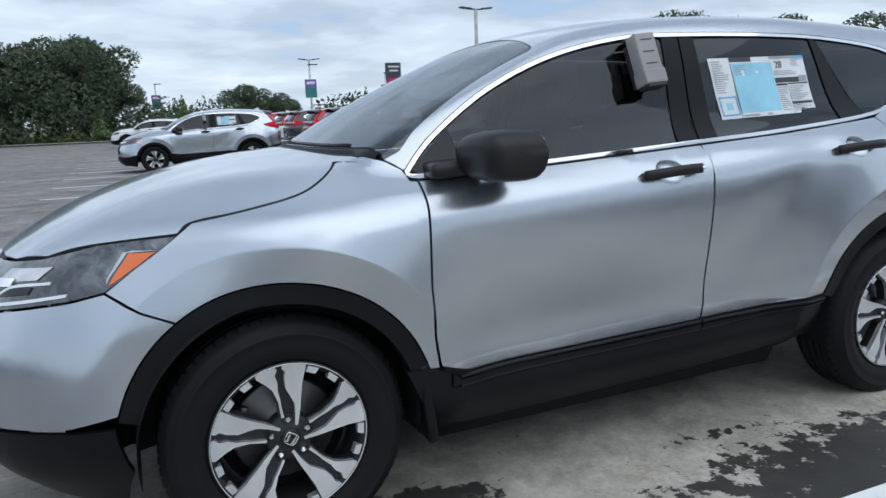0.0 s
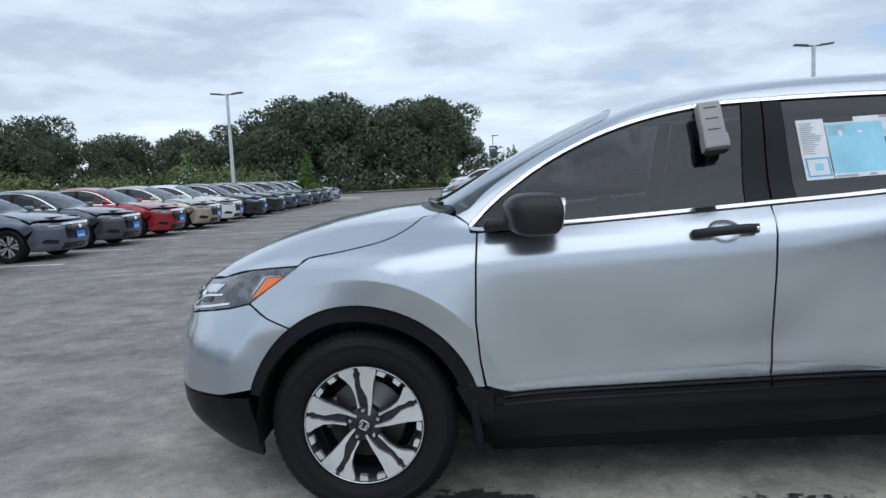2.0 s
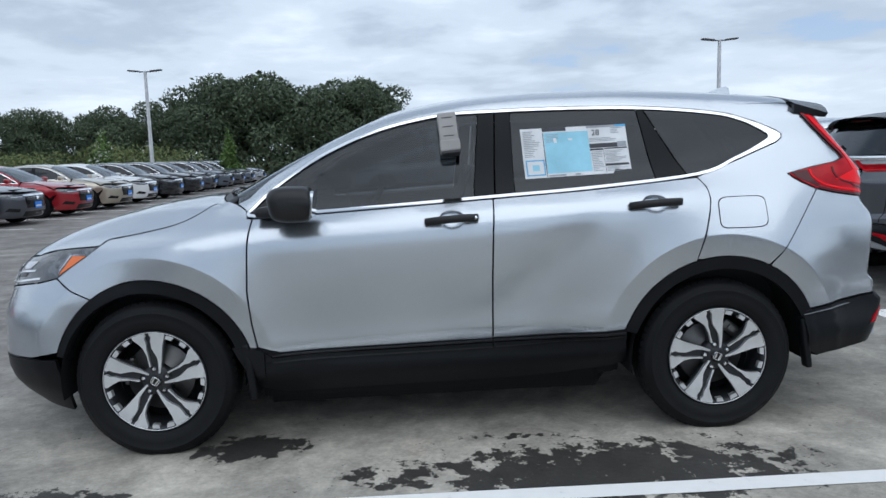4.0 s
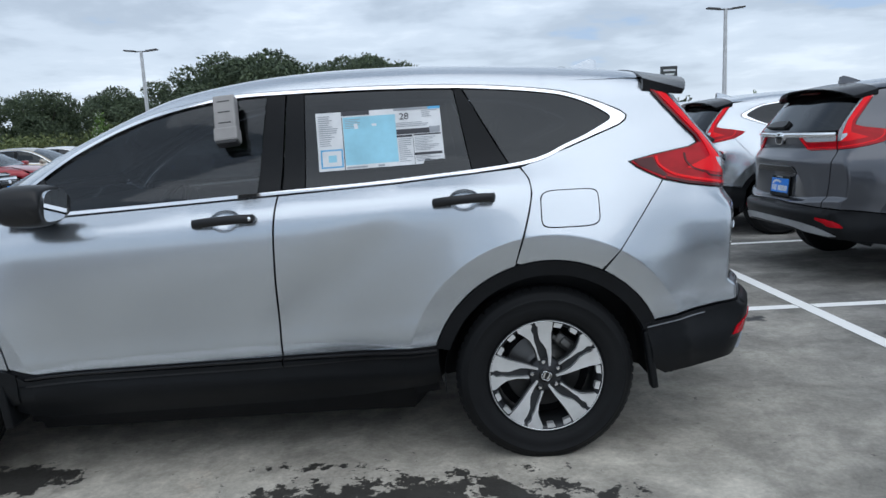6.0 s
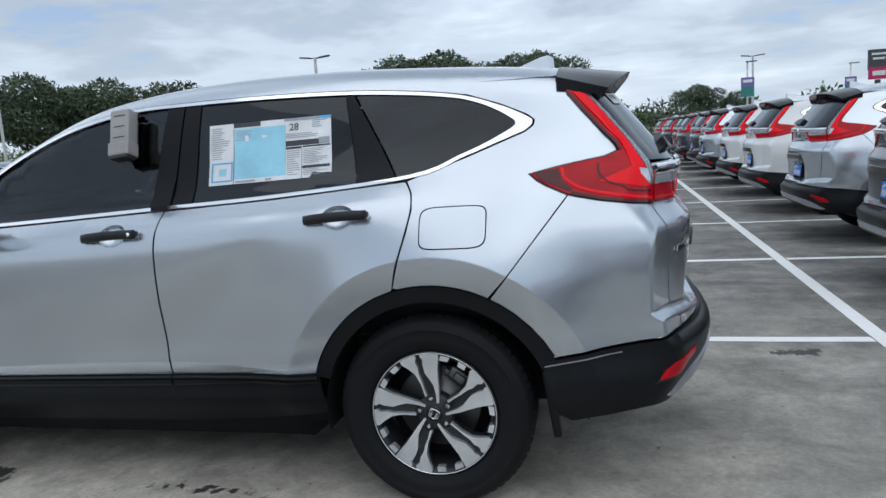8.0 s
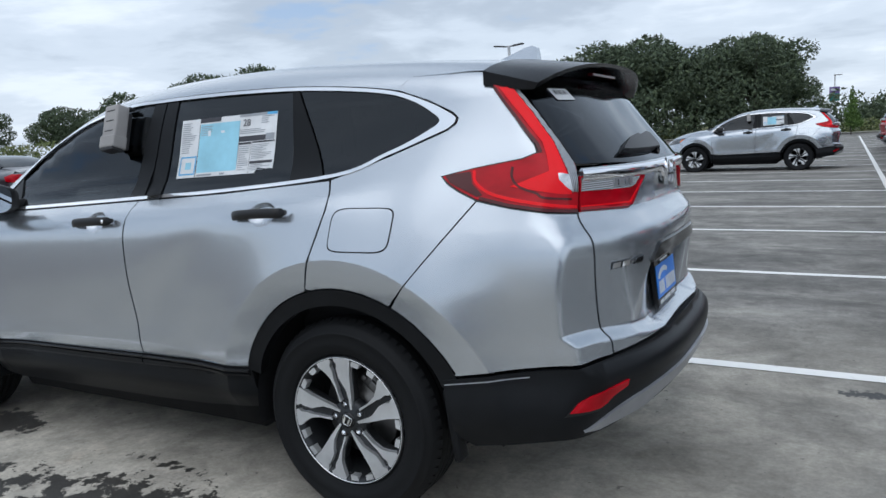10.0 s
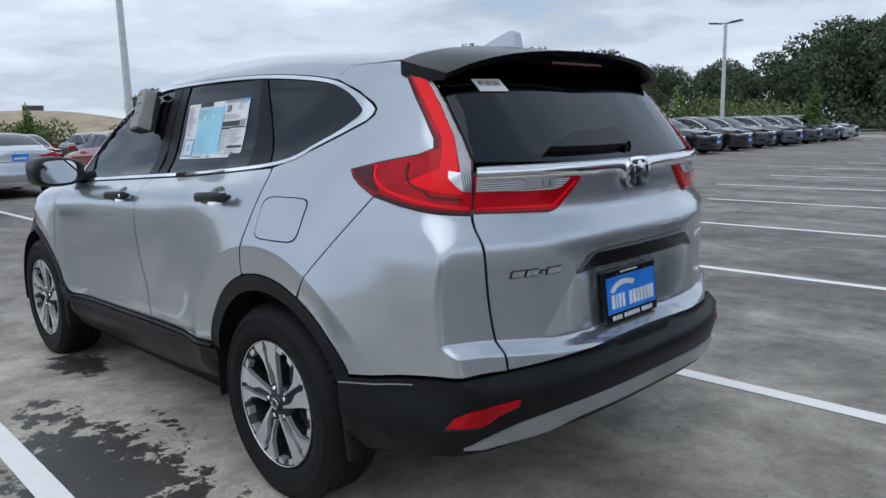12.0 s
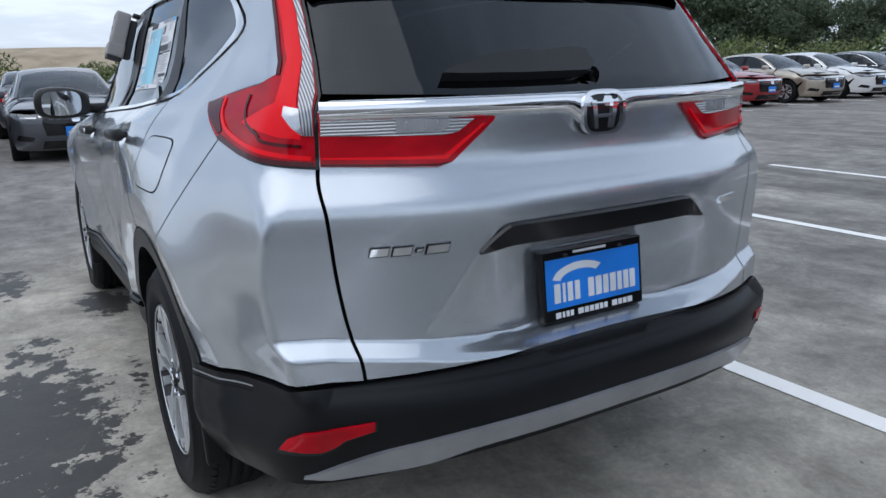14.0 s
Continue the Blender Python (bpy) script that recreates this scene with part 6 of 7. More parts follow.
def copy_far(ob, m, name, label, replaced=None, body=None, skip=SKIP):
    """A copy of a car that shares its meshes, without what is too small to see; in its own paint."""
    made = {}
    for o in (ob, *ob.children_recursive):
        if o is not ob and (o.name.split(".")[0].startswith(skip) or (o.parent is not ob and o.parent not in made)):
            continue
        c = o.copy()
        scene.collection.objects.link(c)
        made[o] = c
        c.parent = made.get(o.parent, None)
        c.matrix_parent_inverse = o.matrix_parent_inverse
    car = made[ob]
    car.name = name
    car.matrix_basis = m
    car["label"] = label
    if body is not None:
        respray(car, replaced, body)
    return car


# ---- ground ----
k = Mat("worn_pavement", (0.1, 0.1, 0.1), 0.85)
sep = k.n.new("ShaderNodeSeparateXYZ")
k.l.new(k.coord("Object"), sep.inputs[0])


def kmath(op, a, b=None, c=None, clamp=False):
    n = k.n.new("ShaderNodeMath")
    n.operation, n.use_clamp = op, clamp
    for i, v in enumerate((a, b, c)):
        if v is None:
            continue
        if isinstance(v, (int, float)):
            n.inputs[i].default_value = v
        else:
            k.l.new(v, n.inputs[i])
    return n.outputs[0]


big, mid, fine = k.noise(0.16, 5, 0.55, 0.6), k.noise(1.3, 6, 0.62, 0.5), k.noise(45, 4, 0.7)
streak = k.noise(0.5, 5, 0.6, 0.3, (0.25, 1.6, 1))
PX, PY = sep.outputs[0], sep.outputs[1]
# the bays are worn pale, the lane in front of them is darker asphalt
lane = kmath("ADD", PX, kmath("MULTIPLY", kmath("SUBTRACT", big, 0.5), 2.5))
bay = kmath("MULTIPLY", kmath("ADD", lane, 2.0), 0.55, None, True)
far_dark = kmath("MULTIPLY", kmath("SUBTRACT", kmath("ADD", PY, kmath("MULTIPLY", kmath("SUBTRACT", mid, 0.5), 2.0)), 1.6), 0.5, None, True)
back_dark = kmath("MULTIPLY", kmath("SUBTRACT", PX, 3.6), 0.6, None, True)
pale = k.ramp(mid, [(0.30, (0.20, 0.192, 0.172)), (0.5, (0.335, 0.322, 0.290)), (0.70, (0.46, 0.441, 0.394))])
blot = k.noise(0.9, 7, 0.68, 0.9, (0.6, 1.5, 1))
greyb = k.mix(0.5, k.ramp(streak, [(0.30, (0.085, 0.084, 0.081)), (0.5, (0.18, 0.178, 0.171)), (0.70, (0.33, 0.324, 0.305))]), k.ramp(blot, [(0.32, (0.075, 0.075, 0.073)), (0.5, (0.175, 0.173, 0.167)), (0.66, (0.36, 0.353, 0.333))]))
dark = k.mix(0.45, k.ramp(streak, [(0.28, (0.128, 0.123, 0.118)), (0.52, (0.198, 0.189, 0.182)), (0.75, (0.29, 0.278, 0.267))]), k.ramp(blot, [(0.32, (0.115, 0.110, 0.106)), (0.5, (0.19, 0.181, 0.175)), (0.66, (0.30, 0.287, 0.276))]))
col = k.mix(kmath("MAXIMUM", far_dark, back_dark), pale, greyb)
col = k.mix(bay, dark, col)
col = k.mix(0.5, col, k.ramp(fine, [(0.3, 0.36), (0.7, 0.64)]), "OVERLAY")
col = k.mix(0.5, col, k.ramp(k.noise(7, 6, 0.7, 0.4), [(0.3, 0.3), (0.7, 0.7)]), "OVERLAY")
col = k.mix(1.0, col, (1.15, 1.11, 1.055), "MULTIPLY")
cloudy = k.noise(1.9, 10, 0.74, 0.35)
col = k.mix(0.6, col, k.ramp(cloudy, [(0.36, 0.24), (0.5, 0.5), (0.64, 0.78)]), "OVERLAY")
col = k.mix(kmath("MULTIPLY", kmath("GREATER_THAN", k.noise(17, 3, 0.6), 0.70), 0.6), col, (0.07, 0.067, 0.062))
# darker asphalt tone behind the bay, growing with x and fading with y
replaced = kmath("MULTIPLY", kmath("MULTIPLY", kmath("SUBTRACT", PX, 3.3), 0.6, None, True), kmath("MULTIPLY", kmath("SUBTRACT", 2.8, PY), 0.45, None, True))
col = k.mix(kmath("MULTIPLY", replaced, 0.38), col, (0.085, 0.083, 0.078))
# water that dripped from the car: ragged dark spots
stain = None
for cx, cy, rx, ry, edge in ((0.42, 0.02, 0.22, 0.13, 0.9), (2.05, -0.42, 0.70, 0.27, 0.9), (1.72, 0.02, 0.35, 0.06, 0.35), (0.9, -0.72, 0.6, 0.12, 0.35), (-0.35, -0.45, 0.35, 0.10, 0.75), (1.2, -0.35, 0.5, 0.16, 0.42), (1.9, -0.95, 0.55, 0.22, 0.8), (5.2, 1.5, 0.22, 0.12, 0.45), (4.35, 1.95, 0.2, 0.1, 0.4), (6.2, 0.9, 0.3, 0.12, 0.4)):
    dx = kmath("MULTIPLY", kmath("SUBTRACT", PX, cx), 1 / rx)
    dy = kmath("MULTIPLY", kmath("SUBTRACT", PY, cy), 1 / ry)
    d2 = kmath("ADD", kmath("MULTIPLY", dx, dx), kmath("MULTIPLY", dy, dy))
    v = kmath("SUBTRACT", edge, kmath("MULTIPLY", d2, 0.5))
    stain = v if stain is None else kmath("MAXIMUM", stain, v)
rag = k.noise(8.0, 9, 0.70, 0.12)
wet = kmath("MULTIPLY", kmath("SUBTRACT", kmath("ADD", stain, kmath("MULTIPLY", kmath("SUBTRACT", rag, 0.5), 4.2)), 0.28), 9.0, None, True)
col = k.mix(wet, col, k.mix(0.92, col, (0.016, 0.0155, 0.015)))
# loose grit
grit = kmath("GREATER_THAN", k.noise(38, 2, 0.5), 0.775)
col = k.mix(kmath("MULTIPLY", grit, kmath("GREATER_THAN", k.noise(1.1, 2), 0.55)), col, (0.42, 0.40, 0.37))
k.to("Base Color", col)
k.to("Roughness", k.mix(wet, k.ramp(mid, [(0.3, 0.72), (0.7, 0.92)]), (0.5, 0.5, 0.5)))
k.bump(kmath("ADD", kmath("MULTIPLY", fine, 0.7), kmath("MULTIPLY", mid, 0.6)), 0.4, 0.006)
M_asph = k.m
xs = np.concatenate([-np.geomspace(70, 3000, 14)[::-1], np.linspace(-60, 60, 25), np.geomspace(70, 3000, 14)])
gx, gy = np.meshgrid(xs, xs)
vs = np.stack([gx.ravel(), gy.ravel(), 0 * gx.ravel()], 1)
n = len(xs)
fs = [(i * n + j, i * n + j + 1, (i + 1) * n + j + 1, (i + 1) * n + j) for i in range(n - 1) for j in range(n - 1)]
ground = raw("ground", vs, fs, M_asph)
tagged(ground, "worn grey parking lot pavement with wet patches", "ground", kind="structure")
k = Mat("white_line_paint", (0.72, 0.72, 0.70), 0.6)
k.to("Base Color", k.ramp(k.noise(14, 6, 0.7), [(0.28, (0.66, 0.65, 0.62)), (0.38, (0.92, 0.91, 0.88)), (0.7, (0.96, 0.95, 0.92))]))
k.bump(k.noise(90, 3, 0.7), 0.3, 0.003)
M_line = k.m


def line(p, q, w=0.105, name="bay_line"):
    p, q = Vector((*p, 0)), Vector((*q, 0))
    d = (q - p).normalized()
    s = Vector((-d.y, d.x, 0)) * w / 2
    n = max(2, int((q - p).length / 0.5))
    vs, fs = [], []
    for i in range(n + 1):
        c = p.lerp(q, i / n)
        e = 0.004 * random.uniform(-1, 1)
        vs += [(c.x - s.x, c.y - s.y + e, 0.004), (c.x + s.x, c.y + s.y + e, 0.004)]
    fs = [(2 * i, 2 * i + 2, 2 * i + 3, 2 * i + 1) for i in range(n)]
    ob = raw(name, vs, fs, M_line, smooth=False)
    return tagged(ob, "white painted bay line on the pavement", "road marking", "bay lines", "structure")


PITCH, Y0 = 2.775, -0.57
for i in range(-3, 22):
    y = Y0 + PITCH * i - (0.03 if i == 0 else 0)
    line((-1.9 if 5 <= i <= 12 else -0.75, y), (4.83, y))
    line((4.95, y), (10.4, y))
line((4.89, -10), (4.89, 58))
for i in range(-5, 18):
    y = Y0 - 0.05 + PITCH * i
    line((-12.4, y), (-7.2, y))
    line((-17.8, y), (-12.6, y))

M_conc = plain("pale_kerb_concrete", (0.50, 0.48, 0.44), 0.85, grain=0.4, gscale=60)
k = Mat("dry_grass", (0.10, 0.12, 0.05), 0.95)
k.to("Base Color", k.ramp(k.noise(0.5, 6, 0.65), [(0.3, (0.07, 0.09, 0.035)), (0.5, (0.13, 0.14, 0.06)), (0.75, (0.26, 0.23, 0.12))]))
k.bump(k.noise(8, 6, 0.8), 0.8, 0.1)
M_grass = k.m


def kerb(pts, name="kerb"):
    vs, fs = [], []
    p = [Vector((*q, 0)) for q in pts]
    for i, c in enumerate(p):
        d = ((p[min(i + 1, len(p) - 1)] - p[max(i - 1, 0)])).normalized()
        s = Vector((-d.y, d.x, 0))
        for o, z in ((-0.09, 0.0), (-0.08, 0.14), (-0.06, 0.16), (0.08, 0.16), (0.09, 0.0)):
            vs.append((c.x + s.x * o, c.y + s.y * o, z))
    for i in range(len(p) - 1):
        for j in range(4):
            fs.append((i * 5 + j, (i + 1) * 5 + j, (i + 1) * 5 + j + 1, i * 5 + j + 1))
    return tagged(raw(name, vs, fs, M_conc, smooth=False), "pale concrete kerb along the lot edge", "kerb", kind="structure")


kerb([(-30, 66.5), (-16, 66.2), (-6, 66.0), (30, 65.0), (60, 64)])
kerb(arc(-10.2, 45.2, 3.4, 0, 180, 16, 1.6) + [(-13.6, 44.0)] + [(-6.8, 44.0), (-6.8, 45.2)])
kerb([(-30, 66.5), (-30, 40), (-30, -30)])
gv = [(-110, 66.3, 0.12), (120, 64.6, 0.12), (120, 140, 1.2), (-110, 140, 1.2)]
tagged(raw("grass_verge", gv, [(0, 1, 2, 3)], M_grass, smooth=False), "dry grass beyond the kerb", "grass", kind="structure")
gv = [(-110, -60, 0.12), (-30.1, -60, 0.12), (-30.1, 66.2, 0.12), (-110, 66.2, 0.12)]
tagged(raw("grass_verge", gv, [(0, 1, 2, 3)], M_grass, smooth=False), "dry grass beyond the kerb", "grass", kind="structure")
isl = arc(-10.2, 45.2, 3.3, 0, 180, 16, 1.5) + [(-13.5, 44.0), (-6.9, 44.0)]
vs, fs = prism(isl, lambda u, v: (u, v, 0.14), lambda u, v: (u, v, 0.02))
tagged(raw("island", vs, [f[::-1] for f in fs], M_conc, smooth=False), "pale concrete island at the row's end", "kerb", kind="structure")

# ---- parked cars ----
# the row whose tails face this bay
tails = [(M_dgrey, "dark grey compact suv, tail to the bay line"), (None, "silver compact suv, tail to the bay line"), (M_white, "white compact suv, tail to the bay line"), (M_white, "white compact suv in a row of parked cars"), (None, "silver compact suv in a row of parked cars"), (M_dgrey, "dark grey compact suv in a row of parked cars"), (M_dgrey, "dark grey compact suv in a row of parked cars"), (M_red, "red compact suv in a row of parked cars"), (M_black, "black compact suv in a row of parked cars"), (M_white, "white compact suv in a row of parked cars"), (M_red, "red compact suv in a row of parked cars"), (M_dgrey, "dark grey compact suv in a row of parked cars")]
# the last two, at negative y, are unseen, added only for reflections
tails = [(3.60 + 2.775 * i, *v) for i, v in enumerate(tails)] + [(-4.75, None, "silver compact suv, tail to the bay line"), (-7.5, M_white, "white compact suv, tail to the bay line")]
for i, (y, mt, lab) in enumerate(tails):
    c = copy_far(hero, pose(8.95 + 0.06 * math.sin(3 * i), y, 0, 0, 0, 180 + 0.4 * math.sin(5 * i)), "suv", lab, M_silver, mt)
    c["group"] = "parked suvs"
for x, y, mt, lab in ((0.40, 20.6, None, "silver compact suv parked across the empty bays"), (-0.15, 47.9, M_white, "white compact suv parked near the kerb")):
    c = copy_far(hero, pose(x, y, 0), "suv", lab, M_silver, mt)
    c["group"] = "parked suvs"

proto = sedan("sedan", "dark grey sedan, nose to the lane", M_dgrey, "parked sedans")
proto.matrix_basis = pose(-8.60, 0.60, 0, 0, 0, 180)
rowA = [(-2.2, M_black, "black")] + [(9.15 + 2.775 * i, mt, cn) for i, (mt, cn) in enumerate(((M_white, "white"), (M_steel, "steel-blue"), (M_dgrey, "dark grey"), (M_red, "red"), (M_champ, "champagne"), (M_white, "white"), (M_black, "black"), (M_black, "black"), (M_dgrey, "dark grey"), (M_steel, "steel-blue"), (M_dgrey, "dark grey"), (M_steel, "steel-blue"), (M_silver, "silver")))]
for i, (y, mt, cn) in enumerate(rowA):
    copy_far(proto, pose(-8.68 + 0.08 * math.sin(4 * i), y, 0, 0, 0, 180 + 0.5 * math.sin(7 * i)), "sedan", cn + " sedan in a row, nose to the lane", M_dgrey, mt, ())
for i, (y, mt, cn) in enumerate(((3.3, M_silver, "silver"), (6.4, M_red, "red"), (9.0, M_dgrey, "dark grey"), (11.8, M_silver, "silver"), (0.4, M_dgrey, "dark grey"), (-2.5, M_dgrey, "dark grey"))):
    copy_far(proto, pose(-16.75 - 0.3 * math.sin(3 * i), y, 0, 0, 0, 0.6 * math.sin(5 * i)), "sedan", cn + " sedan with its tail to the first row", M_dgrey, mt, ())
for i, (y, mt, cn) in enumerate(((-1.2, M_steel, "steel-blue"), (4.4, M_dgrey, "dark grey"), (7.2, M_red, "red"), (10.0, M_black, "black"))):
    copy_far(proto, pose(-26.0, y, 0, 0, 0, 180), "sedan", cn + " sedan in the far row", M_dgrey, mt, ())

# ---- window sticker on the rear door glass ----
S = SUV
st = thing("window_sticker", "white and pale blue paper price sticker on the rear door window", "sticker", pose(0, 0.9, 0))


def stk(u, v):
    """(0..1, 0..1) across the sheet to (x, z) on the glass."""
    a = np.array([(1.757, 1.462), (2.273, 1.474), (1.769, 1.226), (2.285, 1.244)])
    top, bot = a[0] + (a[1] - a[0]) * u, a[2] + (a[3] - a[2]) * u
    return tuple(top + (bot - top) * v)


def rect(name, u0, v0, u1, v1, mat, par, off, label=""):
    return S.panel(name, [stk(u0, v0), stk(u1, v0), stk(u1, v1), stk(u0, v1)], S.side, mat, par, label, s=-1, step=0.2, off=off, rim=0.0, gap=0)


sheet = S.panel("paper_sheet", [stk(0, 0), stk(1, 0), stk(1, 1), stk(0, 1)], S.side, M_paper, st, "white paper sheet", s=-1, step=0.05, off=-0.003, rim=0.001, gap=0)
O1, O2 = -0.0022, -0.0014
for u0, v0, u1, v1, mt in (
    (0.215, 0.10, 0.635, 0.93, M_blue_p), (0.205, 0.0, 0.43, 0.075, M_ink), (0.625, 0.0, 0.90, 0.045, M_greyink), (0.90, 0.0, 1.0, 0.045, M_cyan),
    (0.635, 0.375, 0.90, 0.465, M_ink), (0.90, 0.355, 0.985, 0.465, M_greyink), (0.635, 0.478, 0.76, 0.515, M_ink), (0.77, 0.475, 0.99, 0.50, M_ink), (0.765, 0.80, 0.985, 0.845, M_ink),
    (0.02, 0.64, 0.195, 0.665, M_cyan), (0.02, 0.93, 0.195, 0.955, M_cyan), (0.02, 0.64, 0.032, 0.955, M_cyan), (0.185, 0.64, 0.197, 0.955, M_cyan), (0.08, 0.74, 0.145, 0.86, M_blue_p),
    (0.222, 0.955, 0.385, 0.985, M_greyink), (0.47, 0.955, 0.52, 0.985, M_greyink), (0.205, 0.10, 0.210, 1.0, M_ink), (0.762, 0.50, 0.765, 1.0, M_ink),
):
    rect("print_block", u0, v0, u1, v1, mt, st, O1)
rnd = random.Random(4)
for u0, u1, va, vb, nrow, mt in ((0.02, 0.18, 0.06, 0.6, 15, M_greyink), (0.645, 0.755, 0.54, 0.96, 12, M_greyink), (0.775, 0.975, 0.53, 0.78, 9, M_greyink), (0.23, 0.36, 0.14, 0.55, 14, M_greyink), (0.64, 0.98, 0.26, 0.35, 3, M_greyink), (0.775, 0.97, 0.86, 0.97, 4, M_greyink), (0.46, 0.60, 0.70, 0.9, 7, M_greyink), (0.85, 0.98, 0.06, 0.20, 4, M_greyink)):
    for i in range(nrow):
        v = va + (vb - va) * i / nrow
        rect("text_bar", u0, v, u0 + (u1 - u0) * rnd.uniform(0.45, 1.0), v + 0.35 * (vb - va) / nrow, mt, st, O2)
# glare on the sheet, painted as white strokes over the print
for pts in ([(0.30, 0.22), (0.33, 0.70), (0.38, 0.80), (0.40, 0.76), (0.35, 0.68), (0.33, 0.22)], [(0.44, 0.24), (0.47, 0.45), (0.43, 0.60), (0.45, 0.61), (0.50, 0.45), (0.48, 0.24)], [(0.53, 0.40), (0.54, 0.62), (0.50, 0.76), (0.52, 0.77), (0.56, 0.62), (0.55, 0.40)]):
    S.panel("glare_shape", [stk(*p) for p in pts], S.side, M_platew, st, s=-1, step=0.2, off=O2, rim=0, gap=0)


def words(text, centre, right, up, size, mat, parent, name="number"):
    """Lettering with the built-in font, laid flat as a mesh."""
    cu = bpy.data.curves.new("letters", "FONT")
    cu.body, cu.size, cu.extrude, cu.align_x, cu.align_y = text, size, 0.0003, "CENTER", "CENTER"
    tmp = bpy.data.objects.new("letters", cu)
    scene.collection.objects.link(tmp)
    dg = bpy.context.evaluated_depsgraph_get()
    me = bpy.data.meshes.new_from_object(tmp.evaluated_get(dg))
    bpy.data.objects.remove(tmp)
    me.materials.clear()
    me.materials.append(mat)
    ob = new(name, me)
    r, u = Vector(right).normalized(), Vector(up).normalized()
    n = r.cross(u).normalized()
    u = n.cross(r)
    m = Matrix((r, u, n)).transposed().to_4x4()
    m.translation = centre
    ob.matrix_basis = m
    ob.parent = parent
    return ob


def on_glass(u, v, off):
    p = S.side([stk(u, v)], -1)
    return Vector(p[0] + S.normal(p)[0] * off)


for tx, u, v, size in (("28", 0.705, 0.155, 0.040),):
    a, b, c = on_glass(u, v, O2), on_glass(u + 0.05, v, O2), on_glass(u, v - 0.05, O2)
    words(tx, a, b - a, c - a, size, M_ink, st)

# ---- key box clipped on the front door window ----
kb = thing("key_box", "grey plastic key lock box hung on the driver's window", "lock box", None)
c = S.side([(1.410, 1.425)], -1)
nrm = Vector(S.normal(c)[0])
m = Matrix.Translation(Vector(c[0]) + Vector((0, 0.9, 0))) @ nrm.to_track_quat("Y", "Z").to_matrix().to_4x4()
kb.matrix_basis = m @ pose(0, 0, 0, 0, 5, 0)
bm = bmesh.new()
box(bm, (0, 0.062, 0.015), (0.088, 0.060, 0.175), 0.009)
put("box_shell", bm, M_boxg, kb, "grey box shell", smooth=False)
bm = bmesh.new()
box(bm, (0, 0.064, -0.062), (0.096, 0.068, 0.056), 0.008)
put("box_collar", bm, M_boxg, kb, "paler lower collar", smooth=False)
for z in (0.075, 0.03, -0.015):
    boxo("box_groove", (0.0, 0.0925, z), (0.05, 0.002, 0.004), M_boxd, kb, 0.0005)
bm = bmesh.new()
box(bm, (0, 0.066, -0.094), (0.084, 0.058, 0.016), 0.005)
put("key_pad", bm, M_boxd, kb, "dark key pad", smooth=False)
bm = bmesh.new()
box(bm, (0.006, 0.016, 0.0), (0.062, 0.030, 0.165), 0.006)
put("box_back", bm, M_boxd, kb, "black rubber backing", smooth=False)
boxo("box_hook", (0, 0.01, 0.107), (0.06, 0.03, 0.012), M_boxd, kb, 0.003)

# ---- lamp posts ----
M_post = plain("pale_grey_post", (0.62, 0.63, 0.64), 0.5, 0.2)
M_postd = plain("dark_bronze_head", (0.10, 0.10, 0.105), 0.5, 0.3)


def lamp_post(x, y, h=6.15, heads=(0, 180), r=0.085):
    t = thing("street_lamp", "pale square lamp post with flat twin heads on a concrete base", "street lamp", pose(x, y, 0), "lamp posts")
    vs, fs = lathe([(0.001, 0.62), (0.27, 0.62), (0.29, 0.60), (0.30, 0.0)], 20, "z")
    raw("lamp_base", vs, [f[::-1] for f in fs], M_conc, t, "round concrete base")
    bm = bmesh.new()
    box(bm, (0, 0, 0.6 + (h - 0.6) / 2), (2 * r, 2 * r, h - 0.6), 0.012)
    for v in bm.verts:
        if v.co.z > 3:
            v.co.x *= 0.72
            v.co.y *= 0.72
    put("pole", bm, M_post, t, "square tapered pole", smooth=False)
    for a in heads:
        m = pose(0, 0, h - 0.02, 0, 0, a)
        bm = bmesh.new()
        box(bm, (0.16, 0, -0.02), (0.32, 0.06, 0.06), 0.01)
        box(bm, (0.56, 0, 0.03), (0.58, 0.30, 0.07), 0.025, Euler((0, -0.10, 0)))
        bmesh.ops.transform(bm, matrix=m, verts=bm.verts)
        put("lamp_head", bm, M_postd, t, "flat dark lamp head", smooth=False)
    return t


for x, y, h in ((-12.1, 35.6, 6.1), (15.9, 30.8, 6.25), (-15.3, 6.7, 6.3), (-43, 9.4, 6.1), (13.9, 57, 6.0), (-38, 41, 6.1)):
    lamp_post(x, y, h)

# ---- banners and roadside sign, east ----
M_purp, M_teal, M_mag, M_signd = plain("purple_banner", (0.20, 0.13, 0.38), 0.6), plain("green_banner", (0.04, 0.22, 0.20), 0.6), plain("magenta_panel", (0.55, 0.02, 0.12), 0.5), plain("sign_grey", (0.06, 0.065, 0.07), 0.5)
for x, y in ((12.6, 51.6), (22, 62), (3.0, 75)):
    b = thing("banner_post", "lamp post with a purple and green hanging banner", "banner", pose(x, y, 0), "banners")
    vs, fs = tube([(0, 0, 0), (0, 0, 5.2)], 0.06, 8)
    raw("post", vs, fs, M_post, b)
    boxo("banner_cloth", (0.0, -0.08, 3.85), (0.85, 0.03, 0.6), M_purp, b, 0.004, "purple half of the banner")
    boxo("banner_cloth", (0.0, -0.08, 3.2), (0.85, 0.03, 0.7), M_teal, b, 0.004, "green half of the banner")
    boxo("banner_print", (0.0, -0.10, 3.9), (0.6, 0.02, 0.2), M_platew, b, 0.002)
    boxo("lamp_head", (0.25, 0, 5.2), (0.7, 0.25, 0.07), M_postd, b, 0.02)
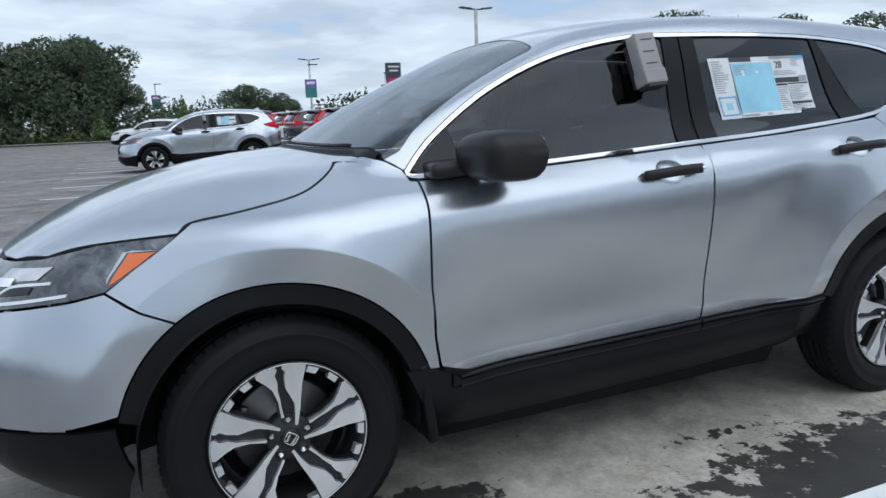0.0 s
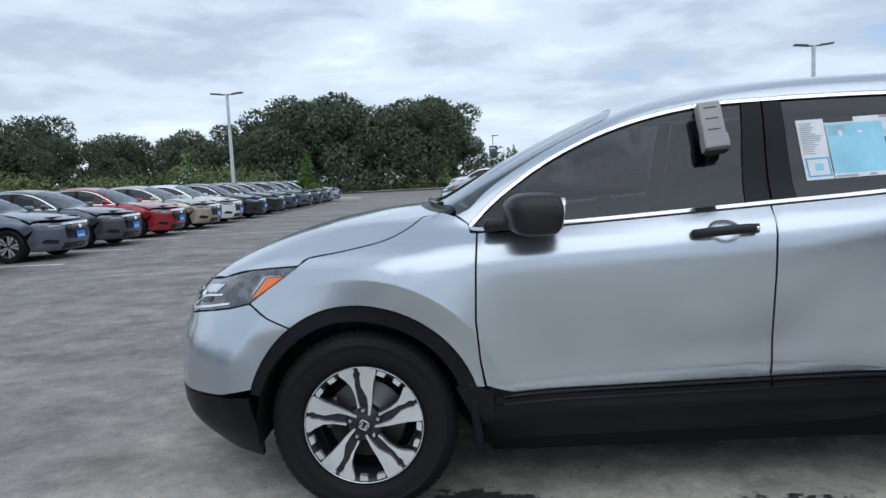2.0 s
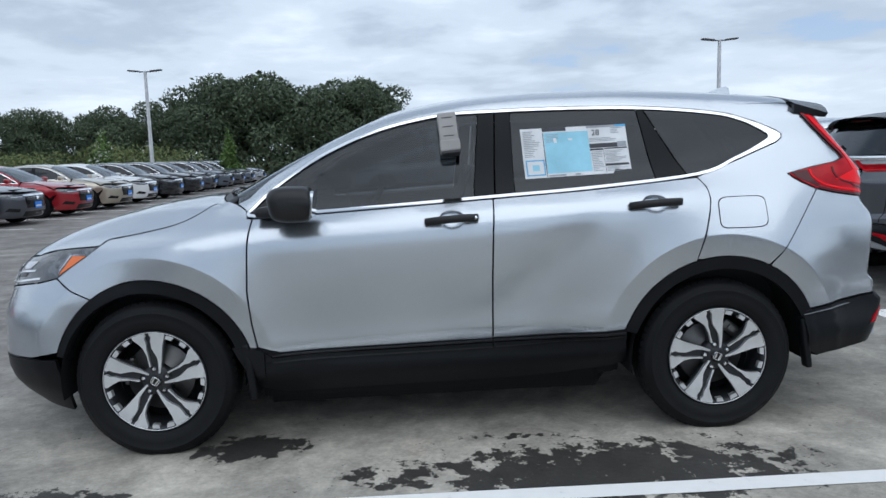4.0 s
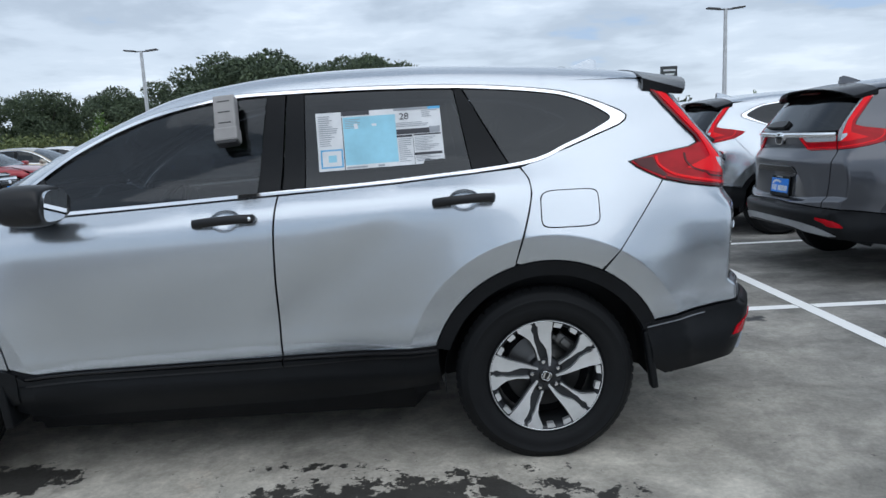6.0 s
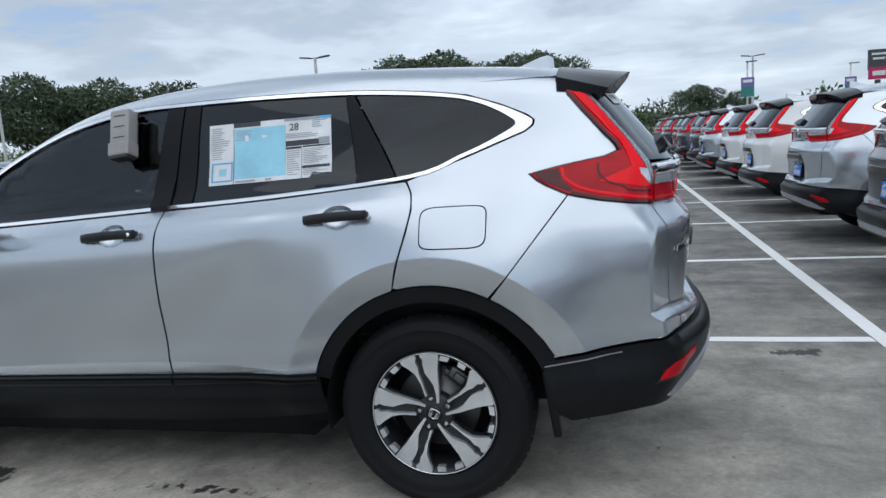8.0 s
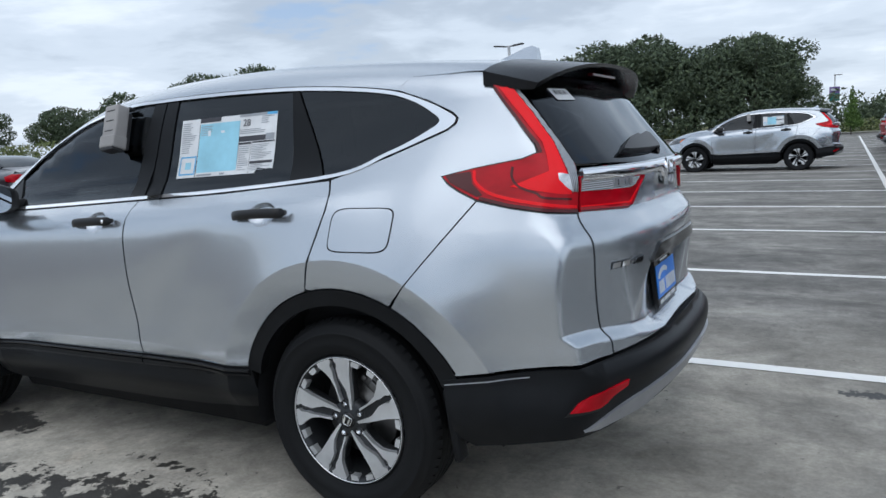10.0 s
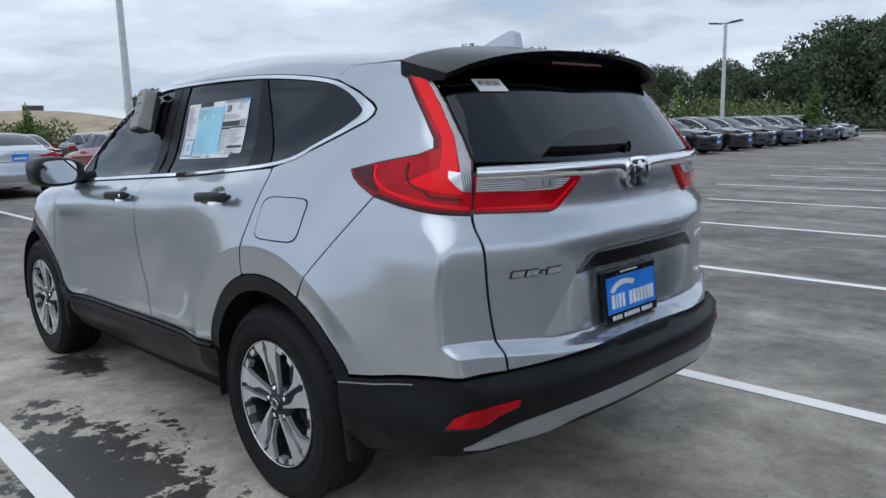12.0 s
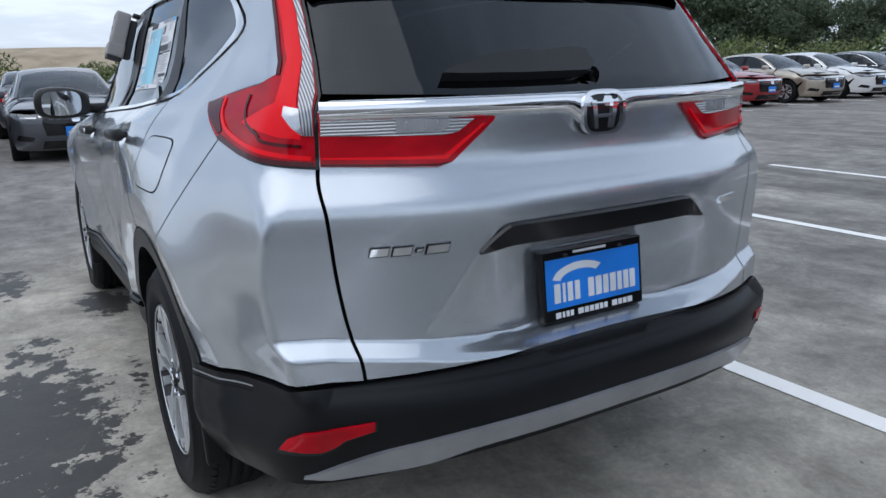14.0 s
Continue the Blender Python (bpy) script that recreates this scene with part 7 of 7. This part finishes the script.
sg = thing("roadside_sign", "tall dark roadside sign with a lit magenta lower panel", "sign", pose(32.7, 89.4, 0))
boxo("sign_post", (0, 0, 2.4), (0.5, 0.4, 4.8), M_signd, sg, 0.02)
boxo("sign_panel", (0, 0, 7.0), (2.0, 0.5, 2.2), M_signd, sg, 0.03, "dark sign panel")
boxo("sign_panel", (0, -0.1, 5.5), (1.9, 0.5, 1.3), M_mag, sg, 0.03, "magenta sign panel")
for z, w in ((7.6, 1.5), (7.1, 1.2)):
    boxo("word_bar", (0, -0.27, z), (w, 0.04, 0.22), M_platew, sg, 0.005)
boxo("word_bar", (0, -0.37, 5.5), (1.3, 0.04, 0.5), M_platew, sg, 0.005)


# ---- trees and shrubs ----
def leaf_mat(name, dark_c, light_c):
    k = Mat(name, dark_c, 0.65, 0.0, 0.3)
    gi = k.n.new("ShaderNodeNewGeometry")
    c = k.ramp(gi.outputs["Random Per Island"], [(0.0, dark_c), (0.6, tuple((a + b) / 2 for a, b in zip(dark_c, light_c))), (1.0, light_c)])
    k.to("Base Color", c)
    return k.m


M_oak = leaf_mat("oak_leaves", (0.058, 0.082, 0.054), (0.115, 0.15, 0.08))
M_shr = leaf_mat("shrub_leaves", (0.09, 0.12, 0.045), (0.22, 0.25, 0.10))
M_young = leaf_mat("young_tree_leaves", (0.05, 0.10, 0.025), (0.15, 0.24, 0.06))
M_flow = leaf_mat("white_blossom", (0.45, 0.47, 0.40), (0.75, 0.76, 0.70))
k = Mat("bark", (0.07, 0.06, 0.05), 0.9)
k.to("Base Color", k.ramp(k.noise(6, 6, 0.7, 0, (1, 1, 0.2)), [(0.3, (0.03, 0.026, 0.022)), (0.7, (0.11, 0.095, 0.08))]))
k.bump(k.noise(12, 6, 0.7, 0, (1, 1, 0.2)), 0.8, 0.03)
M_bark = k.m


def leaves(rng, lobes, n, size):
    """Many small bent leaf sprays spread through the outer part of several lobes."""
    vs, fs = [], []
    vol = np.array([a * b * c for _, (a, b, c) in lobes]) ** (2 / 3)
    pick = rng.choice(len(lobes), n, p=vol / vol.sum())
    d = rng.normal(size=(n, 3))
    d /= np.linalg.norm(d, axis=1)[:, None]
    rad = rng.uniform(0.62, 1.06, n) ** 0.7
    c = np.array([lobes[i][0] for i in pick]) + d * rad[:, None] * np.array([lobes[i][1] for i in pick])
    c += rng.normal(size=(n, 3)) * size * 0.5
    u = rng.normal(size=(n, 3))
    u /= np.linalg.norm(u, axis=1)[:, None]
    w = np.cross(u, d + rng.normal(size=(n, 3)) * 0.6)
    w /= np.linalg.norm(w, axis=1)[:, None] + 1e-9
    s = size * rng.uniform(0.5, 1.3, n)[:, None]
    nrm = np.cross(u, w)
    p = np.stack([c - u * s, c - w * s * 0.45 + nrm * s * 0.2, c + u * s, c + w * s * 0.45 + nrm * s * 0.2], 1).reshape(-1, 3)
    return p, [(4 * i, 4 * i + 1, 4 * i + 2, 4 * i + 3) for i in range(n)]


def tree(name, label, rng, h, spread, nl, mat, leaf=0.22, trunk=0.28, low=0.25, pointed=False, flowers=False):
    t = thing(name, label, "tree")
    limbs, lobes = [], []
    k = 13 if not pointed else 7
    for i in range(k):
        a = 2 * math.pi * i / k * 1.9 + rng.uniform(-0.4, 0.4)
        if pointed:
            z = h * (0.28 + 0.68 * i / (k - 1))
            r = spread * (1.0 - 0.85 * i / (k - 1))
            cx, cy = r * 0.25 * math.cos(a), r * 0.25 * math.sin(a)
            lobes.append(((cx, cy, z), (r * 0.8, r * 0.8, h * 0.13)))
        else:
            r = spread * rng.uniform(0.35, 0.72) if i else 0
            z = h * (rng.uniform(0.30, 0.50) if i > 8 else rng.uniform(0.48, 0.80) if i else 0.80)
            cx, cy = r * math.cos(a), r * math.sin(a)
            sz = spread * rng.uniform(0.24, 0.50)
            lobes.append(((cx, cy, z), (sz, sz, min(h - z, sz * 0.75))))
        limbs.append((cx, cy, z))
    vs, fs = tube(spline([(0, 0, -0.1), (0.05 * h * rng.uniform(-1, 1), 0.02 * h, h * low), (0, 0.04 * h, h * 0.6)], 4), [trunk * (1 - 0.07 * i) for i in range(9)], 9)
    raw("trunk", vs, fs, M_bark, t, "dark rough trunk")
    for cx, cy, z in limbs[: 7 if not pointed else 4]:
        vs, fs = tube(spline([(0, 0.01 * h, h * low), (cx * 0.45, cy * 0.45, (h * low + z) * 0.52), (cx * 0.95, cy * 0.95, z)], 4), [trunk * 0.45 * (1 - 0.095 * i) for i in range(9)], 6)
        raw("limb", vs, fs, M_bark, t)
    vs, fs = leaves(rng, lobes, nl, leaf)
    raw("crown", vs, fs, mat, t, "crown of many small leaves", smooth=False)
    if flowers:
        vs, fs = leaves(rng, lobes, nl // 3, leaf * 0.8)
        raw("blossom", vs, fs, M_flow, t, "white blossom clusters", smooth=False)
    return t


rng = np.random.default_rng(11)
oaks = [tree("oak_tree", "dark green spreading oak beyond the lot's kerb", rng, h, sp, 12000, M_oak, 0.20) for h, sp in ((9.4, 5.4), (8.3, 4.6), (10.4, 5.0))]
spots = [(-3.2, 70, 0, 1.0), (-1.3, 72, 1, 0.74), (-8.5, 71, 2, 0.80), (-12.5, 70, 1, 1.18), (-17, 70, 0, 1.05), (-21.5, 72, 2, 0.66), (-6, 76, 2, 1.0), (-15, 77, 0, 1.12), (-27, 68, 1, 0.82), (-33, 66, 0, 0.74), (-39, 65, 2, 0.70), (-45, 62, 1, 1.10), (-50, 58, 0, 1.06), (-55, 54, 2, 0.95), (-44, 70, 0, 1.02), (-30, 74, 2, 0.7), (-60, 48, 1, 0.88), (-52, 66, 1, 1.05), (-68, 38, 0, 0.66), (-74, 33, 1, 0.72), (-58, 40, 2, 0.6), (-36, 73, 1, 0.75), (-24, 77, 0, 0.9), (13.5, 88, 0, 0.62), (18, 90, 1, 0.55), (48, 52, 0, 1.05), (58, 50, 1, 1.1), (64, 42, 2, 1.0), (7, 100, 1, 0.35)]
for i, (x, y, kind, sc) in enumerate(spots):
    m = pose(x, y, 0.1, 0, 0, 47 * i) @ Matrix.Diagonal((sc, sc, sc, 1))
    c = copy_thing(oaks[kind], m)
    c.matrix_basis = m
for o in oaks:
    for ch in list(o.children_recursive):
        bpy.data.objects.remove(ch)
    bpy.data.objects.remove(o)
for src_h, x, y, fl in ((3.0, -9.1, 39.8, False), (3.0, -14.6, 35.6, True), (3.3, 4.4, 62, False), (3.6, 19.5, 60, False), (2.6, -36, 9.8, False), (2.6, -2.0, 67, True), (3.0, 26, 50, False)):
    t = tree("young_tree", "young tree with white blossom" if fl else "slim young green tree by the lot", rng, src_h, 0.75 if not fl else 0.95, 1500, M_young, 0.11, 0.05, 0.3, True, fl)
    t.matrix_basis = pose(x, y, 0.05)


def shrub_mass(name, label, rng, spots, n, size, mat):
    lobes = [((x, y, h * 0.42), (w, w * 0.8, h * 0.58)) for x, y, w, h in spots]
    vs, fs = leaves(rng, lobes, n, size)
    vs[:, 2] = np.abs(vs[:, 2])
    return tagged(raw(name, vs, fs, mat, None, smooth=False), label, "shrubs", kind="stuff")


def belt(a, b, n, w, h0, h1, jit):
    out = []
    for i in range(n):
        t = i / (n - 1)
        out.append((a[0] + (b[0] - a[0]) * t + rng.uniform(-jit, jit), a[1] + (b[1] - a[1]) * t + rng.uniform(-jit, jit), w * rng.uniform(0.7, 1.2), rng.uniform(h0, h1)))
    return out


shrub_mass("shrubs", "yellow-green wild shrubs beyond the parked sedans", rng, belt((-18, 57), (-46, 46), 26, 2.2, 1.8, 3.2, 2.5), 16000, 0.16, M_shr)
shrub_mass("undergrowth", "dark undergrowth below the oaks", rng, belt((-50, 64), (8, 71), 40, 2.6, 2.0, 4.0, 1.5), 16000, 0.22, M_oak)
shrub_mass("shrubs", "low green shrubs along the kerb", rng, belt((-14, 68), (12, 68), 16, 1.2, 0.6, 1.3, 0.8), 5000, 0.14, M_shr)
shrub_mass("shrubs", "green wild shrubs below the sand hill", rng, belt((-46, 46), (-58, 16), 24, 2.4, 1.8, 3.2, 2.5), 15000, 0.17, M_shr)
shrub_mass("shrubs", "low green shrubs below the sand hill", rng, belt((-59, 16), (-63, 6), 14, 2.2, 1.7, 2.7, 1.5), 9000, 0.17, M_shr)
shrub_mass("shrubs", "tall green shrubs below the sand hill", rng, belt((-62, -1), (-66, -24), 16, 2.6, 2.6, 4.2, 2.0), 11000, 0.18, M_shr)
shrub_mass("shrubs", "far dark tree belt at the horizon", rng, belt((-80, 130), (120, 125), 46, 5.0, 3.0, 5.5, 6), 9000, 0.6, M_oak)

# ---- sand hill with diggers ----
k = Mat("bare_sand", (0.45, 0.36, 0.25), 0.95)
k.to("Base Color", k.ramp(k.noise(0.12, 7, 0.65, 0.5), [(0.3, (0.30, 0.235, 0.16)), (0.5, (0.43, 0.345, 0.24)), (0.75, (0.54, 0.45, 0.34))]))
k.bump(k.noise(0.5, 7, 0.7), 0.8, 0.4)
M_sand = k.m
nu, nv = 50, 18
vs = []
for i in range(nu):
    y = -130 + 330 * i / (nu - 1)
    for j in range(nv):
        v = j / (nv - 1)
        x = -165 - 110 * v
        prof = 8.6 * float(sstep(-120, -40, y)) * float(sstep(135, 55, y)) * float(sstep(0, 0.5, v)) + 0.9 * noise.noise(Vector((x * 0.03, y * 0.03, 0)))
        vs.append((x, y, max(prof, -0.2)))
fs = [(i * nv + j, i * nv + j + 1, (i + 1) * nv + j + 1, (i + 1) * nv + j) for i in range(nu - 1) for j in range(nv - 1)]
tagged(raw("sand_hill", vs, [f[::-1] for f in fs], M_sand), "bare sandy mound of a building site", "hill", kind="structure")
M_dig = plain("orange_red_machine_paint", (0.55, 0.075, 0.02), 0.5)


def digger(x, y, z, turn):
    d = thing("excavator", "orange-red excavator on the sand hill", "excavator", pose(x, y, z, 0, 0, turn), "diggers")
    for sy in (-1, 1):
        bm = bmesh.new()
        box(bm, (0, sy * 0.95, 0.4), (3.2, 0.55, 0.8), 0.3)
        put("track", bm, M_dark, d, "black track")
    bm = bmesh.new()
    box(bm, (-0.4, 0, 1.5), (2.8, 2.2, 1.1), 0.15)
    put("engine_house", bm, M_dig, d)
    bm = bmesh.new()
    box(bm, (0.7, 0.6, 2.1), (1.2, 0.9, 1.5), 0.12)
    put("cab", bm, M_dig, d)
    for p, r in (([(0.9, -0.2, 1.6), (2.6, -0.2, 3.9), (4.0, -0.2, 3.6)], 0.24), ([(4.0, -0.2, 3.7), (4.6, -0.2, 1.4)], 0.2)):
        vs, fs = tube(p, r, 6)
        raw("boom", vs, fs, M_dig, d)
    bm = bmesh.new()
    box(bm, (4.4, -0.2, 1.0), (0.9, 0.9, 0.8), 0.15)
    put("bucket", bm, M_dig, d)
    return d


digger(-232, 42.0, 8.4, 100)
digger(-228, 34.0, 7.6, 260)
hut = thing("site_hut", "small grey site hut on the hill", "hut", pose(-236, 66, 8.2))
boxo("hut_wall", (0, 0, 1.0), (3, 5, 2), M_signd, hut, 0.05)
boxo("hut_roof", (0, 0, 2.1), (3.4, 5.4, 0.2), M_post, hut, 0.03)

# sticker and key box on the silver car across the bays
far_st = copy_far(st, pose(0.40, 20.6, 0), "window_sticker", "white and blue paper price sticker on the far suv's window", None, None, ("text_bar", "number", "glare"))
far_kb = copy_thing(kb, pose(0.40, 19.7, 0) @ kb.matrix_basis)
